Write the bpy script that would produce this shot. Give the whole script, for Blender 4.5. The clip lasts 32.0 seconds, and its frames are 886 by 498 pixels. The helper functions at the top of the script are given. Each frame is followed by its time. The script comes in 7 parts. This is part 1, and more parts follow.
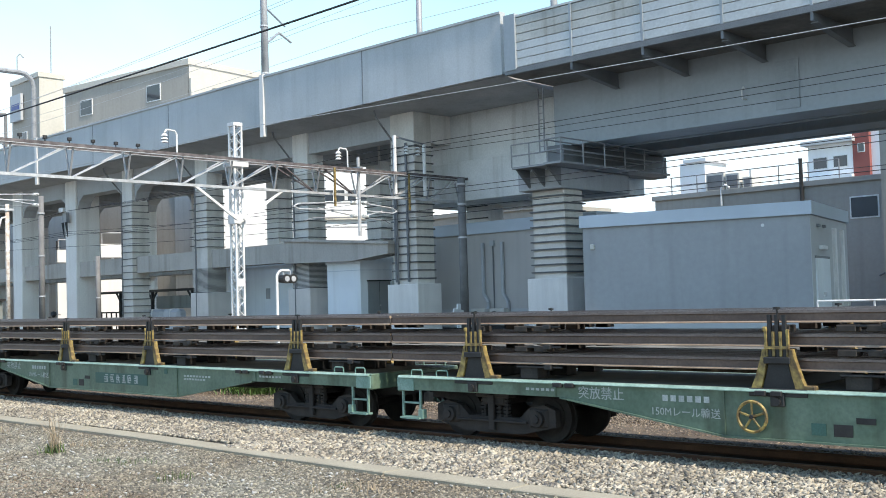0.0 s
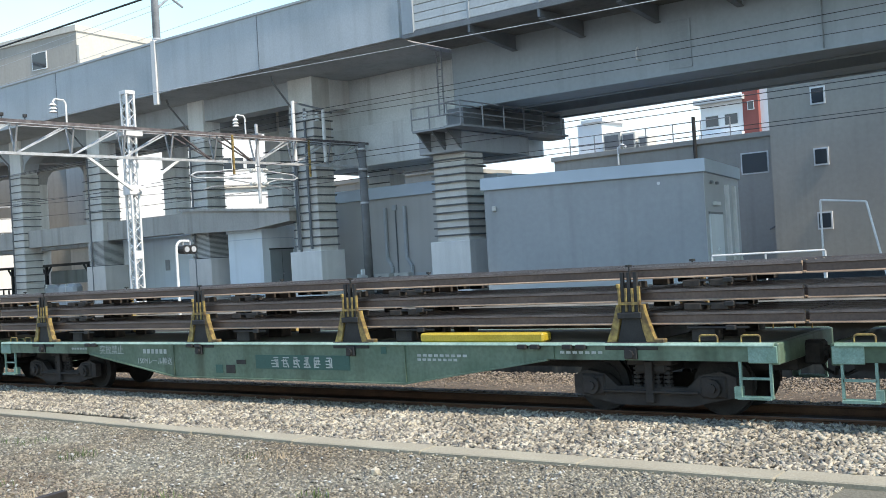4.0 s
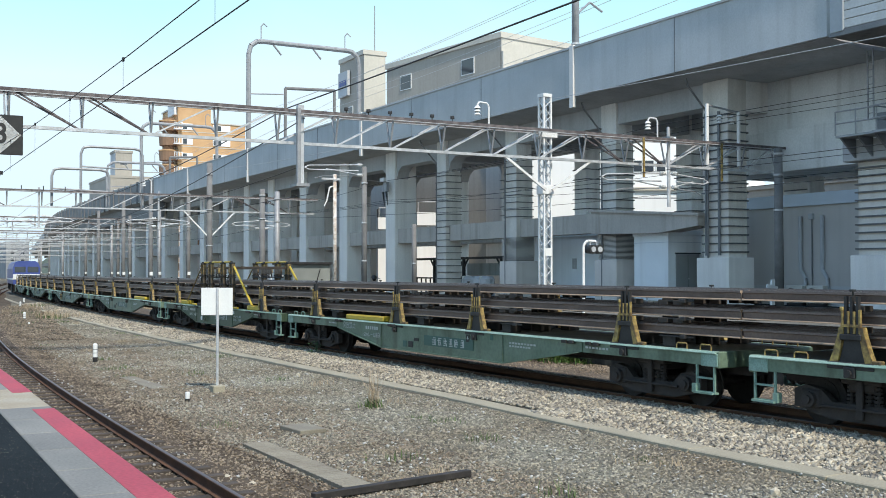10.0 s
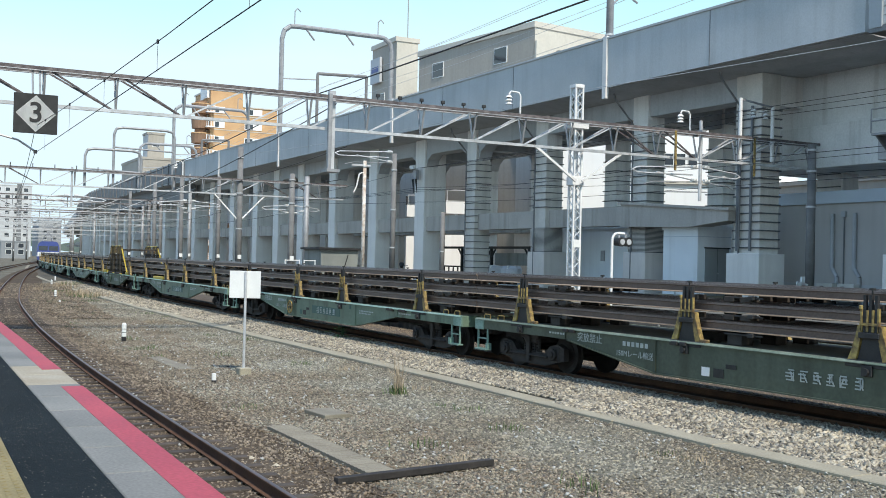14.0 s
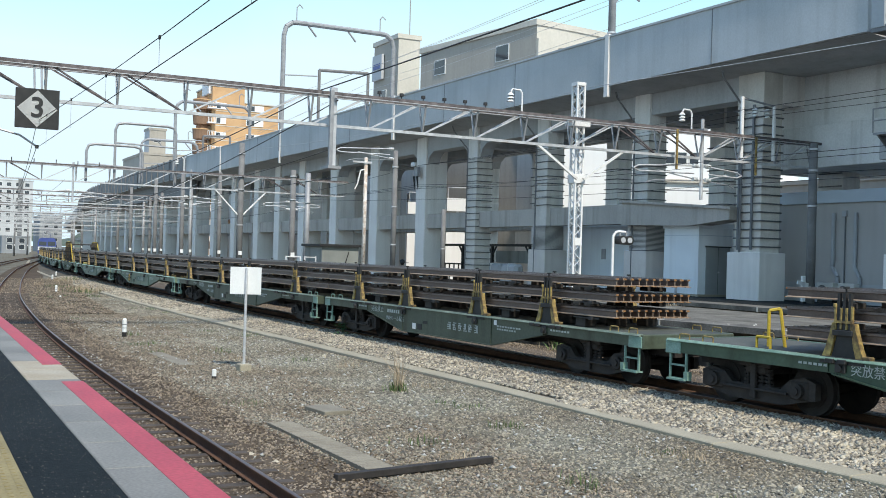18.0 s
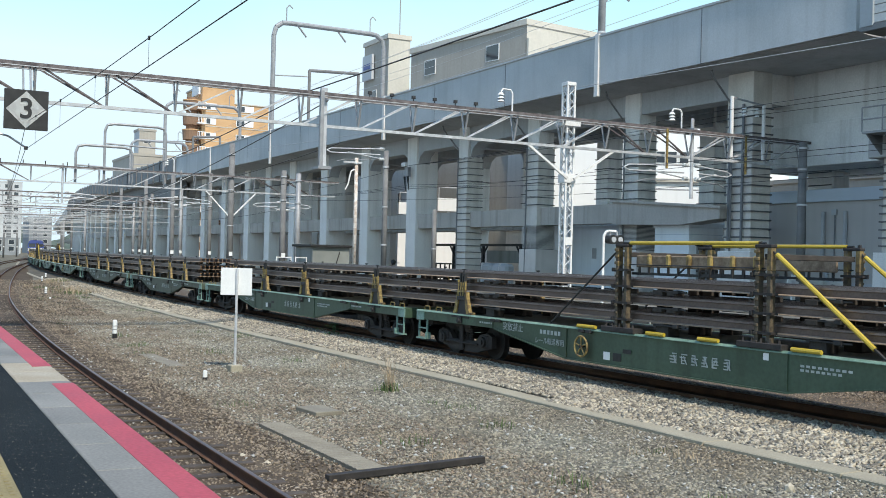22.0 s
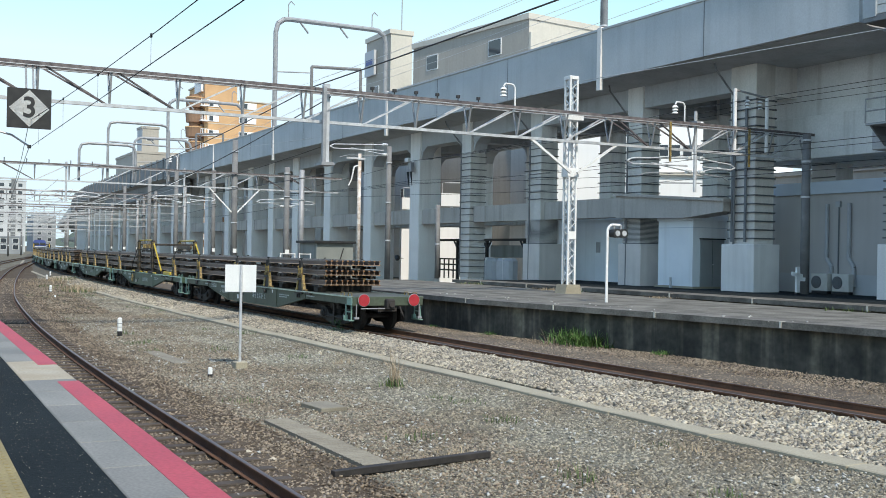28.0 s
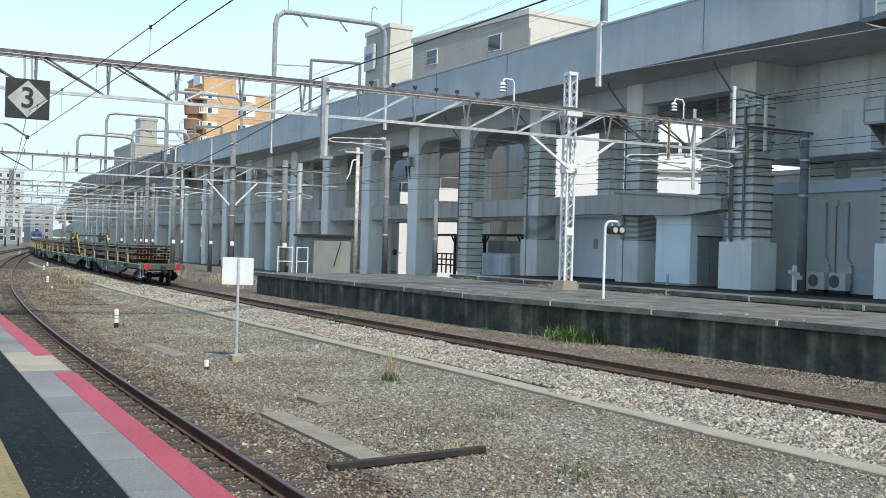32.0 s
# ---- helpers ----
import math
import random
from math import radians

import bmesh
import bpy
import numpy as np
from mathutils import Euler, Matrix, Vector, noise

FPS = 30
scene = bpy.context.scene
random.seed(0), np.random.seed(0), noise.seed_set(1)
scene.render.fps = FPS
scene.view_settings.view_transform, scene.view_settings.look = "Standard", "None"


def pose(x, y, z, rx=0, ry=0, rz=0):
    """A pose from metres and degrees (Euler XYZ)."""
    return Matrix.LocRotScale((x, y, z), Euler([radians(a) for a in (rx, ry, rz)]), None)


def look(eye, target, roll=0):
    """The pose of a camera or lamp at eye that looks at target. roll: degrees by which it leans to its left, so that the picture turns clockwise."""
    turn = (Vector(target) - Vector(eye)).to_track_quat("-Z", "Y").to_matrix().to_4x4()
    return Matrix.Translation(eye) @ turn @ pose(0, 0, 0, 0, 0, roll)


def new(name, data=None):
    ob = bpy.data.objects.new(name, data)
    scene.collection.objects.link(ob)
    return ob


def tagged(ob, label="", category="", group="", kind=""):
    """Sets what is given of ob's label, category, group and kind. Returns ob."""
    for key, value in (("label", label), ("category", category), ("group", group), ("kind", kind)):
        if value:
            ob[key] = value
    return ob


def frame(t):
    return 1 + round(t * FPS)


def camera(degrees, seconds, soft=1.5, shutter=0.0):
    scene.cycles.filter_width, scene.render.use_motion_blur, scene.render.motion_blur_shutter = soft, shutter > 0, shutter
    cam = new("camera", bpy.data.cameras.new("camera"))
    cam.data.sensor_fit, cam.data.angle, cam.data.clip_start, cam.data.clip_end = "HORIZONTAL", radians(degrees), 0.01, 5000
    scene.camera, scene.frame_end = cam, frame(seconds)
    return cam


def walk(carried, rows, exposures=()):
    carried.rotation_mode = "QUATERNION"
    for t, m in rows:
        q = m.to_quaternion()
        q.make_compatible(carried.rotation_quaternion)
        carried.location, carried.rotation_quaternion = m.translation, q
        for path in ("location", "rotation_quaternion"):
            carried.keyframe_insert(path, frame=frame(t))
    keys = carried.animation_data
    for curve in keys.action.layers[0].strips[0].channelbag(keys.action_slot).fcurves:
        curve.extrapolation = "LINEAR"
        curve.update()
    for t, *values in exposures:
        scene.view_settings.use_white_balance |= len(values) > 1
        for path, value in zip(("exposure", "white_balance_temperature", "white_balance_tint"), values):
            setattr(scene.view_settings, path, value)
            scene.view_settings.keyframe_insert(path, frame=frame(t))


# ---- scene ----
cam = camera(45.80, 32.0, soft=0.9)
PATH = [
    (0.0, pose(0, 0, 2.5, 92.579, 1.677, 0.704)),
    (0.5, pose(0, 0, 2.5, 92.603, 1.612, 0.499)),
    (1.0, pose(0, 0, 2.5, 92.481, 2.180, 0.007)),
    (1.5, pose(0, 0, 2.5, 92.145, 2.801, -1.517)),
    (2.0, pose(0, 0, 2.5, 91.559, 2.461, -3.142)),
    (2.5, pose(0, 0, 2.5, 91.543, 2.297, -4.030)),
    (4.5, pose(0, 0, 2.5, 90.211, 3.955, -4.178)),
    (5.0, pose(0, 0, 2.5, 90.756, 3.994, 2.502)),
    (5.5, pose(0, 0, 2.5, 90.596, 1.608, 7.450)),
    (6.0, pose(0, 0, 2.5, 91.131, 0.231, 10.157)),
    (6.5, pose(0, 0, 2.5, 91.269, 0.485, 12.082)),
    (7.0, pose(0, 0, 2.5, 90.922, 0.635, 13.557)),
    (7.5, pose(0, 0, 2.5, 90.767, 0.833, 15.107)),
    (8.0, pose(0, 0, 2.5, 91.109, 0.797, 16.608)),
    (8.5, pose(0, 0, 2.5, 91.252, 0.461, 16.736)),
    (9.0, pose(0, 0, 2.5, 91.328, 0.411, 16.646)),
    (9.5, pose(0, 0, 2.5, 91.353, 0.287, 17.008)),
    (10.0, pose(0, 0, 2.5, 91.229, 0.064, 17.302)),
    (10.5, pose(0, 0, 2.5, 91.100, 0.020, 17.688)),
    (11.0, pose(0, 0, 2.5, 90.972, 0.023, 18.428)),
    (11.5, pose(0, 0, 2.5, 90.904, -0.190, 18.846)),
    (12.0, pose(0, 0, 2.5, 90.836, -0.244, 18.816)),
    (12.5, pose(0, 0, 2.5, 90.536, -0.939, 19.077)),
    (13.0, pose(0, 0, 2.5, 90.529, -1.751, 19.195)),
    (13.5, pose(0, 0, 2.5, 90.553, -1.556, 18.918)),
    (14.0, pose(0, 0, 2.5, 90.584, -1.369, 18.809)),
    (14.5, pose(0, 0, 2.5, 90.610, -1.448, 18.664)),
    (16.5, pose(0, 0, 2.5, 90.587, -1.705, 18.704)),
    (17.0, pose(0, 0, 2.5, 90.509, -1.685, 18.932)),
    (17.5, pose(0, 0, 2.5, 90.511, -1.619, 18.814)),
    (18.0, pose(0, 0, 2.5, 90.435, -1.686, 18.850)),
    (18.5, pose(0, 0, 2.5, 90.355, -1.552, 18.825)),
    (19.0, pose(0, 0, 2.5, 90.398, -1.597, 18.939)),
    (19.5, pose(0, 0, 2.5, 90.441, -1.727, 18.909)),
    (20.0, pose(0, 0, 2.5, 90.491, -1.681, 18.852)),
    (20.5, pose(0, 0, 2.5, 90.538, -1.614, 18.727)),
    (21.0, pose(0, 0, 2.5, 90.495, -1.595, 18.684)),
    (21.5, pose(0, 0, 2.5, 90.519, -1.629, 18.391)),
    (22.0, pose(0, 0, 2.5, 90.450, -1.470, 18.353)),
    (22.5, pose(0, 0, 2.5, 90.276, -1.243, 18.304)),
    (23.0, pose(0, 0, 2.5, 90.159, -1.069, 18.375)),
    (23.5, pose(0, 0, 2.5, 90.183, -0.943, 18.543)),
    (24.0, pose(0, 0, 2.5, 90.224, -0.914, 18.586)),
    (24.5, pose(0, 0, 2.5, 90.272, -0.893, 18.446)),
    (25.0, pose(0, 0, 2.5, 90.297, -0.897, 18.394)),
    (25.5, pose(0, 0, 2.5, 90.278, -0.986, 18.449)),
    (27.5, pose(0, 0, 2.5, 90.186, -1.029, 18.539)),
    (28.0, pose(0, 0, 2.5, 90.183, -1.010, 18.564)),
    (28.5, pose(0, 0, 2.5, 90.172, -0.950, 18.432)),
    (29.0, pose(0, 0, 2.5, 89.921, -0.904, 18.625)),
    (29.5, pose(0, 0, 2.5, 89.751, -0.850, 18.619)),
    (30.0, pose(0, 0, 2.5, 89.735, -1.271, 18.609)),
    (30.5, pose(0, 0, 2.5, 89.750, -1.481, 18.537)),
    (31.0, pose(0, 0, 2.5, 89.791, -1.494, 18.559)),
    (31.5, pose(0, 0, 2.5, 89.828, -1.657, 18.549)),
    (32.0, pose(0, 0, 2.5, 89.906, -1.584, 18.431)),
]
walk(cam, PATH, [(0, 0.66, 7350, 12), (4.5, 0.63, 7350, 12), (7.5, 0.27, 7130, 9.5), (32, 0.27, 7130, 9.5)])

# ---- world, sun, exposure ----
PHI = radians(46)
U = Vector((-math.sin(PHI), math.cos(PHI), 0))      # along the tracks, away from the camera
N = Vector((math.cos(PHI), math.sin(PHI), 0))       # across the tracks, towards the viaduct

sun_way = (-0.62 * U - 0.03 * N + Vector((0, 0, 0.775))).normalized()
world = bpy.data.worlds.new("world")
world.use_nodes = True
scene.world = world
sky = world.node_tree.nodes.new("ShaderNodeTexSky")
sky.sky_type = 'NISHITA'
sky.sun_disc = False
sky.sun_elevation = math.asin(sun_way.z)
sky.sun_rotation = math.atan2(sun_way.x, sun_way.y)
sky.altitude = 1200
sky.air_density, sky.dust_density, sky.ozone_density = 1.0, 0.15, 1.8
back = world.node_tree.nodes["Background"]
back.inputs["Strength"].default_value = 0.285
veil = world.node_tree.nodes.new("ShaderNodeTexNoise")
veil.inputs["Scale"].default_value, veil.inputs["Detail"].default_value, veil.inputs["Distortion"].default_value = 2.6, 7, 0.6
thin = world.node_tree.nodes.new("ShaderNodeMapRange")
thin.inputs["From Min"].default_value, thin.inputs["From Max"].default_value = 0.45, 0.8
thin.inputs["To Min"].default_value, thin.inputs["To Max"].default_value = 0.0, 0.34
cloud = world.node_tree.nodes.new("ShaderNodeMix")
cloud.data_type = 'RGBA'
cloud.inputs[7].default_value = (3.0, 3.4, 3.7, 1)
world.node_tree.links.new(veil.outputs["Fac"], thin.inputs["Value"])
world.node_tree.links.new(thin.outputs["Result"], cloud.inputs[0])
deep = world.node_tree.nodes.new("ShaderNodeMix")
deep.data_type, deep.blend_type = 'RGBA', 'MULTIPLY'
deep.inputs[0].default_value = 1.0
deep.inputs[7].default_value = (0.80, 0.97, 1.08, 1)
world.node_tree.links.new(sky.outputs["Color"], deep.inputs[6])
world.node_tree.links.new(deep.outputs[2], cloud.inputs[6])
haze = world.node_tree.nodes.new("ShaderNodeMix")
haze.data_type, haze.blend_type = 'RGBA', 'DARKEN'
haze.inputs[0].default_value = 1.0
haze.inputs[7].default_value = (2.25, 2.95, 3.6, 1)
world.node_tree.links.new(cloud.outputs[2], haze.inputs[6])
world.node_tree.links.new(haze.outputs[2], back.inputs["Color"])
sun = new("sun", bpy.data.lights.new("sun", 'SUN'))
sun.data.energy, sun.data.angle, sun.data.color = 3.55, radians(2.5), (1.0, 0.965, 0.905)
sun.matrix_world = look((0, 0, 60), Vector((0, 0, 60)) - sun_way)


# ---- materials ----
def surf(name, c1, c2, scale=3.0, rough=0.8, bump=0.2, metal=0.0, fine=40.0, streak=0.0, dark=None, amount=0.5, island=0.0, piece=0.0, grain=0.7):
    """A worn surface: two colours in broad patches, fine grain, bump, and stains that run down."""
    m = bpy.data.materials.new(name)
    m.use_nodes = True
    nt = m.node_tree
    b = nt.nodes["Principled BSDF"]
    b.inputs["Roughness"].default_value, b.inputs["Metallic"].default_value = rough, metal
    co = nt.nodes.new("ShaderNodeTexCoord")

    def noisy(sc, detail, stretch=None):
        n = nt.nodes.new("ShaderNodeTexNoise")
        n.inputs["Scale"].default_value, n.inputs["Detail"].default_value = sc, detail
        if stretch:
            mp = nt.nodes.new("ShaderNodeMapping")
            mp.inputs["Scale"].default_value = stretch
            nt.links.new(co.outputs["Object"], mp.inputs["Vector"])
            nt.links.new(mp.outputs["Vector"], n.inputs["Vector"])
        else:
            nt.links.new(co.outputs["Object"], n.inputs["Vector"])
        return n

    def ramp(src, a, bb, ca, cb):
        r = nt.nodes.new("ShaderNodeValToRGB")
        r.color_ramp.elements[0].position, r.color_ramp.elements[1].position = a, bb
        r.color_ramp.elements[0].color, r.color_ramp.elements[1].color = (*ca, 1), (*cb, 1)
        nt.links.new(src, r.inputs["Fac"])
        return r.outputs["Color"]

    def mix(a, bb, fac, kind='MIX'):
        x = nt.nodes.new("ShaderNodeMix")
        x.data_type, x.blend_type = 'RGBA', kind
        x.inputs[0].default_value = fac
        nt.links.new(a, x.inputs[6])
        nt.links.new(bb, x.inputs[7])
        return x.outputs[2]

    big, small = noisy(scale, 6), noisy(fine, 4)
    col = ramp(big.outputs["Fac"], 0.35, 0.65, c1, c2)
    col = mix(col, ramp(small.outputs["Fac"], 0.3, 0.7, (0.72, 0.72, 0.72), (1.15, 1.15, 1.15)), grain, 'MULTIPLY')
    if streak:
        run = noisy(1.0, 5, (2.2, 2.2, 0.12))
        col = mix(col, ramp(run.outputs["Fac"], 0.5, 0.72, (1, 1, 1), dark or (0.55, 0.53, 0.5)), streak, 'MULTIPLY')
    if island or piece:
        g = nt.nodes.new("ShaderNodeNewGeometry") if island else nt.nodes.new("ShaderNodeObjectInfo")
        src = g.outputs["Random Per Island"] if island else g.outputs["Random"]
        col = mix(col, ramp(src, 0.0, 1.0, (0.34, 0.34, 0.36), (1.72, 1.67, 1.58)), island or piece, 'MULTIPLY')
    nt.links.new(col, b.inputs["Base Color"])
    if bump:
        bp = nt.nodes.new("ShaderNodeBump")
        bp.inputs["Strength"].default_value, bp.inputs["Distance"].default_value = bump, 0.02
        nt.links.new(small.outputs["Fac"], bp.inputs["Height"])
        nt.links.new(bp.outputs["Normal"], b.inputs["Normal"])
    rr = nt.nodes.new("ShaderNodeMapRange")
    rr.inputs["To Min"].default_value, rr.inputs["To Max"].default_value = max(0.05, rough - 0.12), min(1, rough + 0.12)
    nt.links.new(big.outputs["Fac"], rr.inputs["Value"])
    nt.links.new(rr.outputs["Result"], b.inputs["Roughness"])
    return m


def glass(name, tint, rough=0.06):
    m = bpy.data.materials.new(name)
    m.use_nodes = True
    b = m.node_tree.nodes["Principled BSDF"]
    b.inputs["Base Color"].default_value, b.inputs["Roughness"].default_value = (*tint, 1), rough
    b.inputs["Specular IOR Level"].default_value = 0.8
    return m


M = {}
M["concrete"] = surf("concrete", (0.445, 0.47, 0.48), (0.54, 0.56, 0.57), 0.3, 0.85, 0.15, fine=14, streak=0.22, grain=0.28)
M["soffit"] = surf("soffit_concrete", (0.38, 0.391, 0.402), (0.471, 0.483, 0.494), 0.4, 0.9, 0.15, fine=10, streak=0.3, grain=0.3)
M["column"] = surf("column_concrete", (0.765, 0.74, 0.71), (0.84, 0.82, 0.79), 0.5, 0.85, 0.15, fine=12, streak=0.4, grain=0.28)
M["jacket"] = surf("column_jacket", (0.60, 0.565, 0.52), (0.70, 0.665, 0.615), 0.7, 0.8, 0.12, fine=16, streak=0.35, grain=0.3)
M["ledge"] = surf("brownish_ledge_concrete", (0.41, 0.38, 0.345), (0.48, 0.45, 0.41), 0.6, 0.9, 0.15, fine=12, streak=0.6, grain=0.3)
M["rib"] = surf("dark_rib", (0.10, 0.10, 0.105), (0.15, 0.15, 0.15), 2, 0.7, 0.1)
M["plinth"] = surf("painted_plinth", (0.71, 0.685, 0.66), (0.79, 0.765, 0.735), 0.8, 0.8, 0.08, fine=20, streak=0.3, grain=0.3)
M["plinth_brown"] = surf("brownish_plinth", (0.62, 0.57, 0.525), (0.70, 0.645, 0.60), 0.8, 0.8, 0.08, fine=20, streak=0.3, grain=0.3)
M["girder"] = surf("painted_girder", (0.33, 0.37, 0.40), (0.39, 0.43, 0.46), 0.3, 0.6, 0.05, fine=6, streak=0.25, grain=0.2)
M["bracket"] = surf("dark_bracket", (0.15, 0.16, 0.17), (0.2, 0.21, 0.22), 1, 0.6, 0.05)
M["deck_under"] = surf("dark_brown_deck_underside", (0.13, 0.125, 0.115), (0.22, 0.205, 0.19), 0.5, 0.9, 0.1, fine=8, streak=0.5, grain=0.4)
M["panel"] = surf("parapet_panel", (0.50, 0.525, 0.535), (0.60, 0.62, 0.62), 0.4, 0.7, 0.04, fine=9, streak=0.4, dark=(0.68, 0.62, 0.54), grain=0.35)
M["panel_dirty"] = surf("soiled_panel", (0.42, 0.42, 0.39), (0.55, 0.55, 0.52), 0.7, 0.75, 0.06, fine=9, streak=1.0, dark=(0.5, 0.43, 0.35), grain=0.45)
M["galv"] = surf("galvanised_steel", (0.50, 0.51, 0.53), (0.66, 0.67, 0.69), 4, 0.45, 0.05, 0.35, fine=60, streak=0.35, dark=(0.5, 0.42, 0.36))
M["galv_dull"] = surf("weathered_galvanised_steel", (0.288, 0.296, 0.312), (0.368, 0.376, 0.392), 3, 0.55, 0.05, 0.25, fine=50, streak=0.3)
M["white_steel"] = surf("white_painted_steel", (0.72, 0.72, 0.72), (0.82, 0.82, 0.81), 3, 0.5, 0.05, streak=0.4, dark=(0.55, 0.45, 0.38))
M["chord"] = surf("dark_rust_stained_truss_steel", (0.075, 0.062, 0.066), (0.20, 0.175, 0.175), 5, 0.6, 0.08, 0.2, fine=30)
M["pole_con"] = surf("grey_pole_concrete", (0.16, 0.16, 0.165), (0.22, 0.22, 0.22), 2, 0.85, 0.1, streak=0.3)
M["rusty_pole"] = surf("rusty_pale_pole", (0.74, 0.71, 0.67), (0.46, 0.36, 0.29), 6, 0.7, 0.1, fine=25)
M["green"] = surf("green_wagon_paint", (0.088, 0.148, 0.103), (0.145, 0.212, 0.155), 1.7, 0.45, 0.05, fine=14, streak=0.9, dark=(0.36, 0.31, 0.26))
M["green_dark"] = surf("dark_green_wagon_paint", (0.042, 0.078, 0.048), (0.062, 0.105, 0.066), 0.9, 0.5, 0.05, fine=14, streak=0.7, dark=(0.42, 0.34, 0.27))
M["green_olive"] = surf("dull_olive_wagon_paint", (0.056, 0.074, 0.05), (0.082, 0.102, 0.072), 0.9, 0.55, 0.05, fine=14, streak=0.7, dark=(0.42, 0.34, 0.27))
# Flange tones are paler than the sills: sun on the lip put into colour.
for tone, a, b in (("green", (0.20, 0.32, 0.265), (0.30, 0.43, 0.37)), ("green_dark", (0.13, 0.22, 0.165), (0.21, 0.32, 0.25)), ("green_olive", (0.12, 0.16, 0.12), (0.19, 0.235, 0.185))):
    M["flange_" + tone] = surf("sun_pale_" + tone + "_flange", a, b, 2.5, 0.5, 0.05, fine=20, streak=0.0)
# Deck tone is lowered to carry the shade under the rail load.
M["deck"] = surf("shade_dark_wagon_deck", (0.055, 0.065, 0.058), (0.10, 0.105, 0.092), 1.6, 0.8, 0.1)
M["teal"] = surf("teal_step_paint", (0.15, 0.27, 0.225), (0.23, 0.36, 0.31), 5, 0.5, 0.05, streak=0.4, dark=(0.45, 0.4, 0.35))
M["patch_green"] = surf("repainted_green_patch", (0.03, 0.10, 0.085), (0.04, 0.12, 0.10), 2, 0.5, 0.03)
M["bogie"] = surf("grimy_bogie_steel", (0.018, 0.016, 0.015), (0.042, 0.036, 0.033), 4, 0.8, 0.25, fine=30)
M["black"] = surf("black_steel", (0.014, 0.014, 0.015), (0.03, 0.03, 0.03), 4, 0.6, 0.1)
M["yellow"] = surf("worn_yellow_paint", (0.13, 0.085, 0.04), (0.44, 0.32, 0.10), 9, 0.6, 0.08, fine=40, streak=0.9, dark=(0.28, 0.22, 0.18))
M["grime_brown"] = surf("grimy_brown_steel", (0.045, 0.036, 0.027), (0.13, 0.10, 0.062), 9, 0.75, 0.12, fine=40, streak=0.6, dark=(0.4, 0.35, 0.3))
M["rust_tan"] = surf("rusty_tan_steel", (0.15, 0.11, 0.075), (0.28, 0.22, 0.16), 8, 0.8, 0.12, fine=40, streak=0.7, dark=(0.35, 0.28, 0.22))
M["rusty_yellow"] = surf("rust_eaten_yellow_paint", (0.085, 0.06, 0.04), (0.25, 0.175, 0.065), 11, 0.7, 0.12, fine=45, streak=0.9, dark=(0.3, 0.24, 0.2))
M["yellow_bright"] = surf("bright_yellow_sleeve", (0.437, 0.312, 0.0273), (0.515, 0.374, 0.0468), 3, 0.5, 0.05)
# Load rail tones carry the light: foot and head paler, web darker.
M["rail_load"] = surf("rusty_lit_rail_foot", (0.25, 0.175, 0.125), (0.40, 0.30, 0.22), 1.4, 0.6, 0.06, 0.1, fine=30)
M["rail_web"] = surf("shade_dark_rail_web", (0.095, 0.067, 0.057), (0.165, 0.115, 0.093), 0.9, 0.5, 0.05, 0.3, fine=22)
M["rail_top"] = surf("top_lit_rail_head", (0.16, 0.135, 0.13), (0.25, 0.205, 0.19), 0.8, 0.32, 0.03, 0.6, fine=22)
M["rail_end"] = surf("rust_orange_rail_end", (0.225, 0.105, 0.0375), (0.315, 0.158, 0.06), 9, 0.8, 0.1)
M["track_rail"] = surf("rusty_track_rail", (0.10, 0.047, 0.026), (0.16, 0.078, 0.042), 3, 0.88, 0.15, 0.0)
M["rail_head"] = surf("worn_rail_head", (0.10, 0.075, 0.07), (0.17, 0.13, 0.12), 3, 0.45, 0.03, 0.5)
M["sleeper"] = surf("weathered_wood_sleeper", (0.05, 0.040, 0.033), (0.09, 0.072, 0.058), 5, 0.9, 0.3, fine=60, piece=0.4)
M["timber"] = surf("dark_timber", (0.03, 0.025, 0.022), (0.06, 0.05, 0.042), 5, 0.9, 0.2)
M["gravel"] = surf("grey_gravel", (0.131, 0.112, 0.0842), (0.191, 0.185, 0.149), 0.35, 0.95, 0.8, fine=34, grain=1.0)
M["gravel_brown"] = surf("brown_track_gravel", (0.07, 0.052, 0.037), (0.115, 0.09, 0.066), 0.7, 0.95, 0.7, fine=34)
# Bed is far darker than its stones: shade in the gaps as colour.
M["ballast"] = surf("gap_shade_ballast", (0.0689, 0.0606, 0.046), (0.12, 0.106, 0.0811), 0.8, 0.95, 0.8, fine=26, grain=1.0)
M["stone_pale"] = surf("pale_ballast_stone", (0.258, 0.233, 0.189), (0.38, 0.352, 0.294), 0.9, 0.9, 0.2, fine=50, island=1.0)
M["stone_grey"] = surf("grey_gravel_stone", (0.191, 0.165, 0.125), (0.274, 0.266, 0.224), 0.35, 0.9, 0.2, fine=50, island=1.0)
M["stone_brown"] = surf("brown_ballast_stone", (0.15, 0.118, 0.088), (0.25, 0.21, 0.165), 0.8, 0.9, 0.2, fine=50, island=1.0)
M["chip"] = surf("white_stone_chip", (0.41, 0.402, 0.377), (0.508, 0.5, 0.476), 4, 0.9, 0.1)
M["track_bed"] = surf("dark_brown_track_bed", (0.034, 0.022, 0.016), (0.066, 0.044, 0.031), 1.5, 0.95, 0.6, fine=30)
M["kerb"] = surf("concrete_kerb", (0.29, 0.259, 0.194), (0.359, 0.326, 0.247), 1.2, 0.9, 0.25, fine=40)
M["lid"] = surf("corrugated_lid_concrete", (0.193, 0.17, 0.13), (0.248, 0.225, 0.175), 2, 0.9, 0.2)
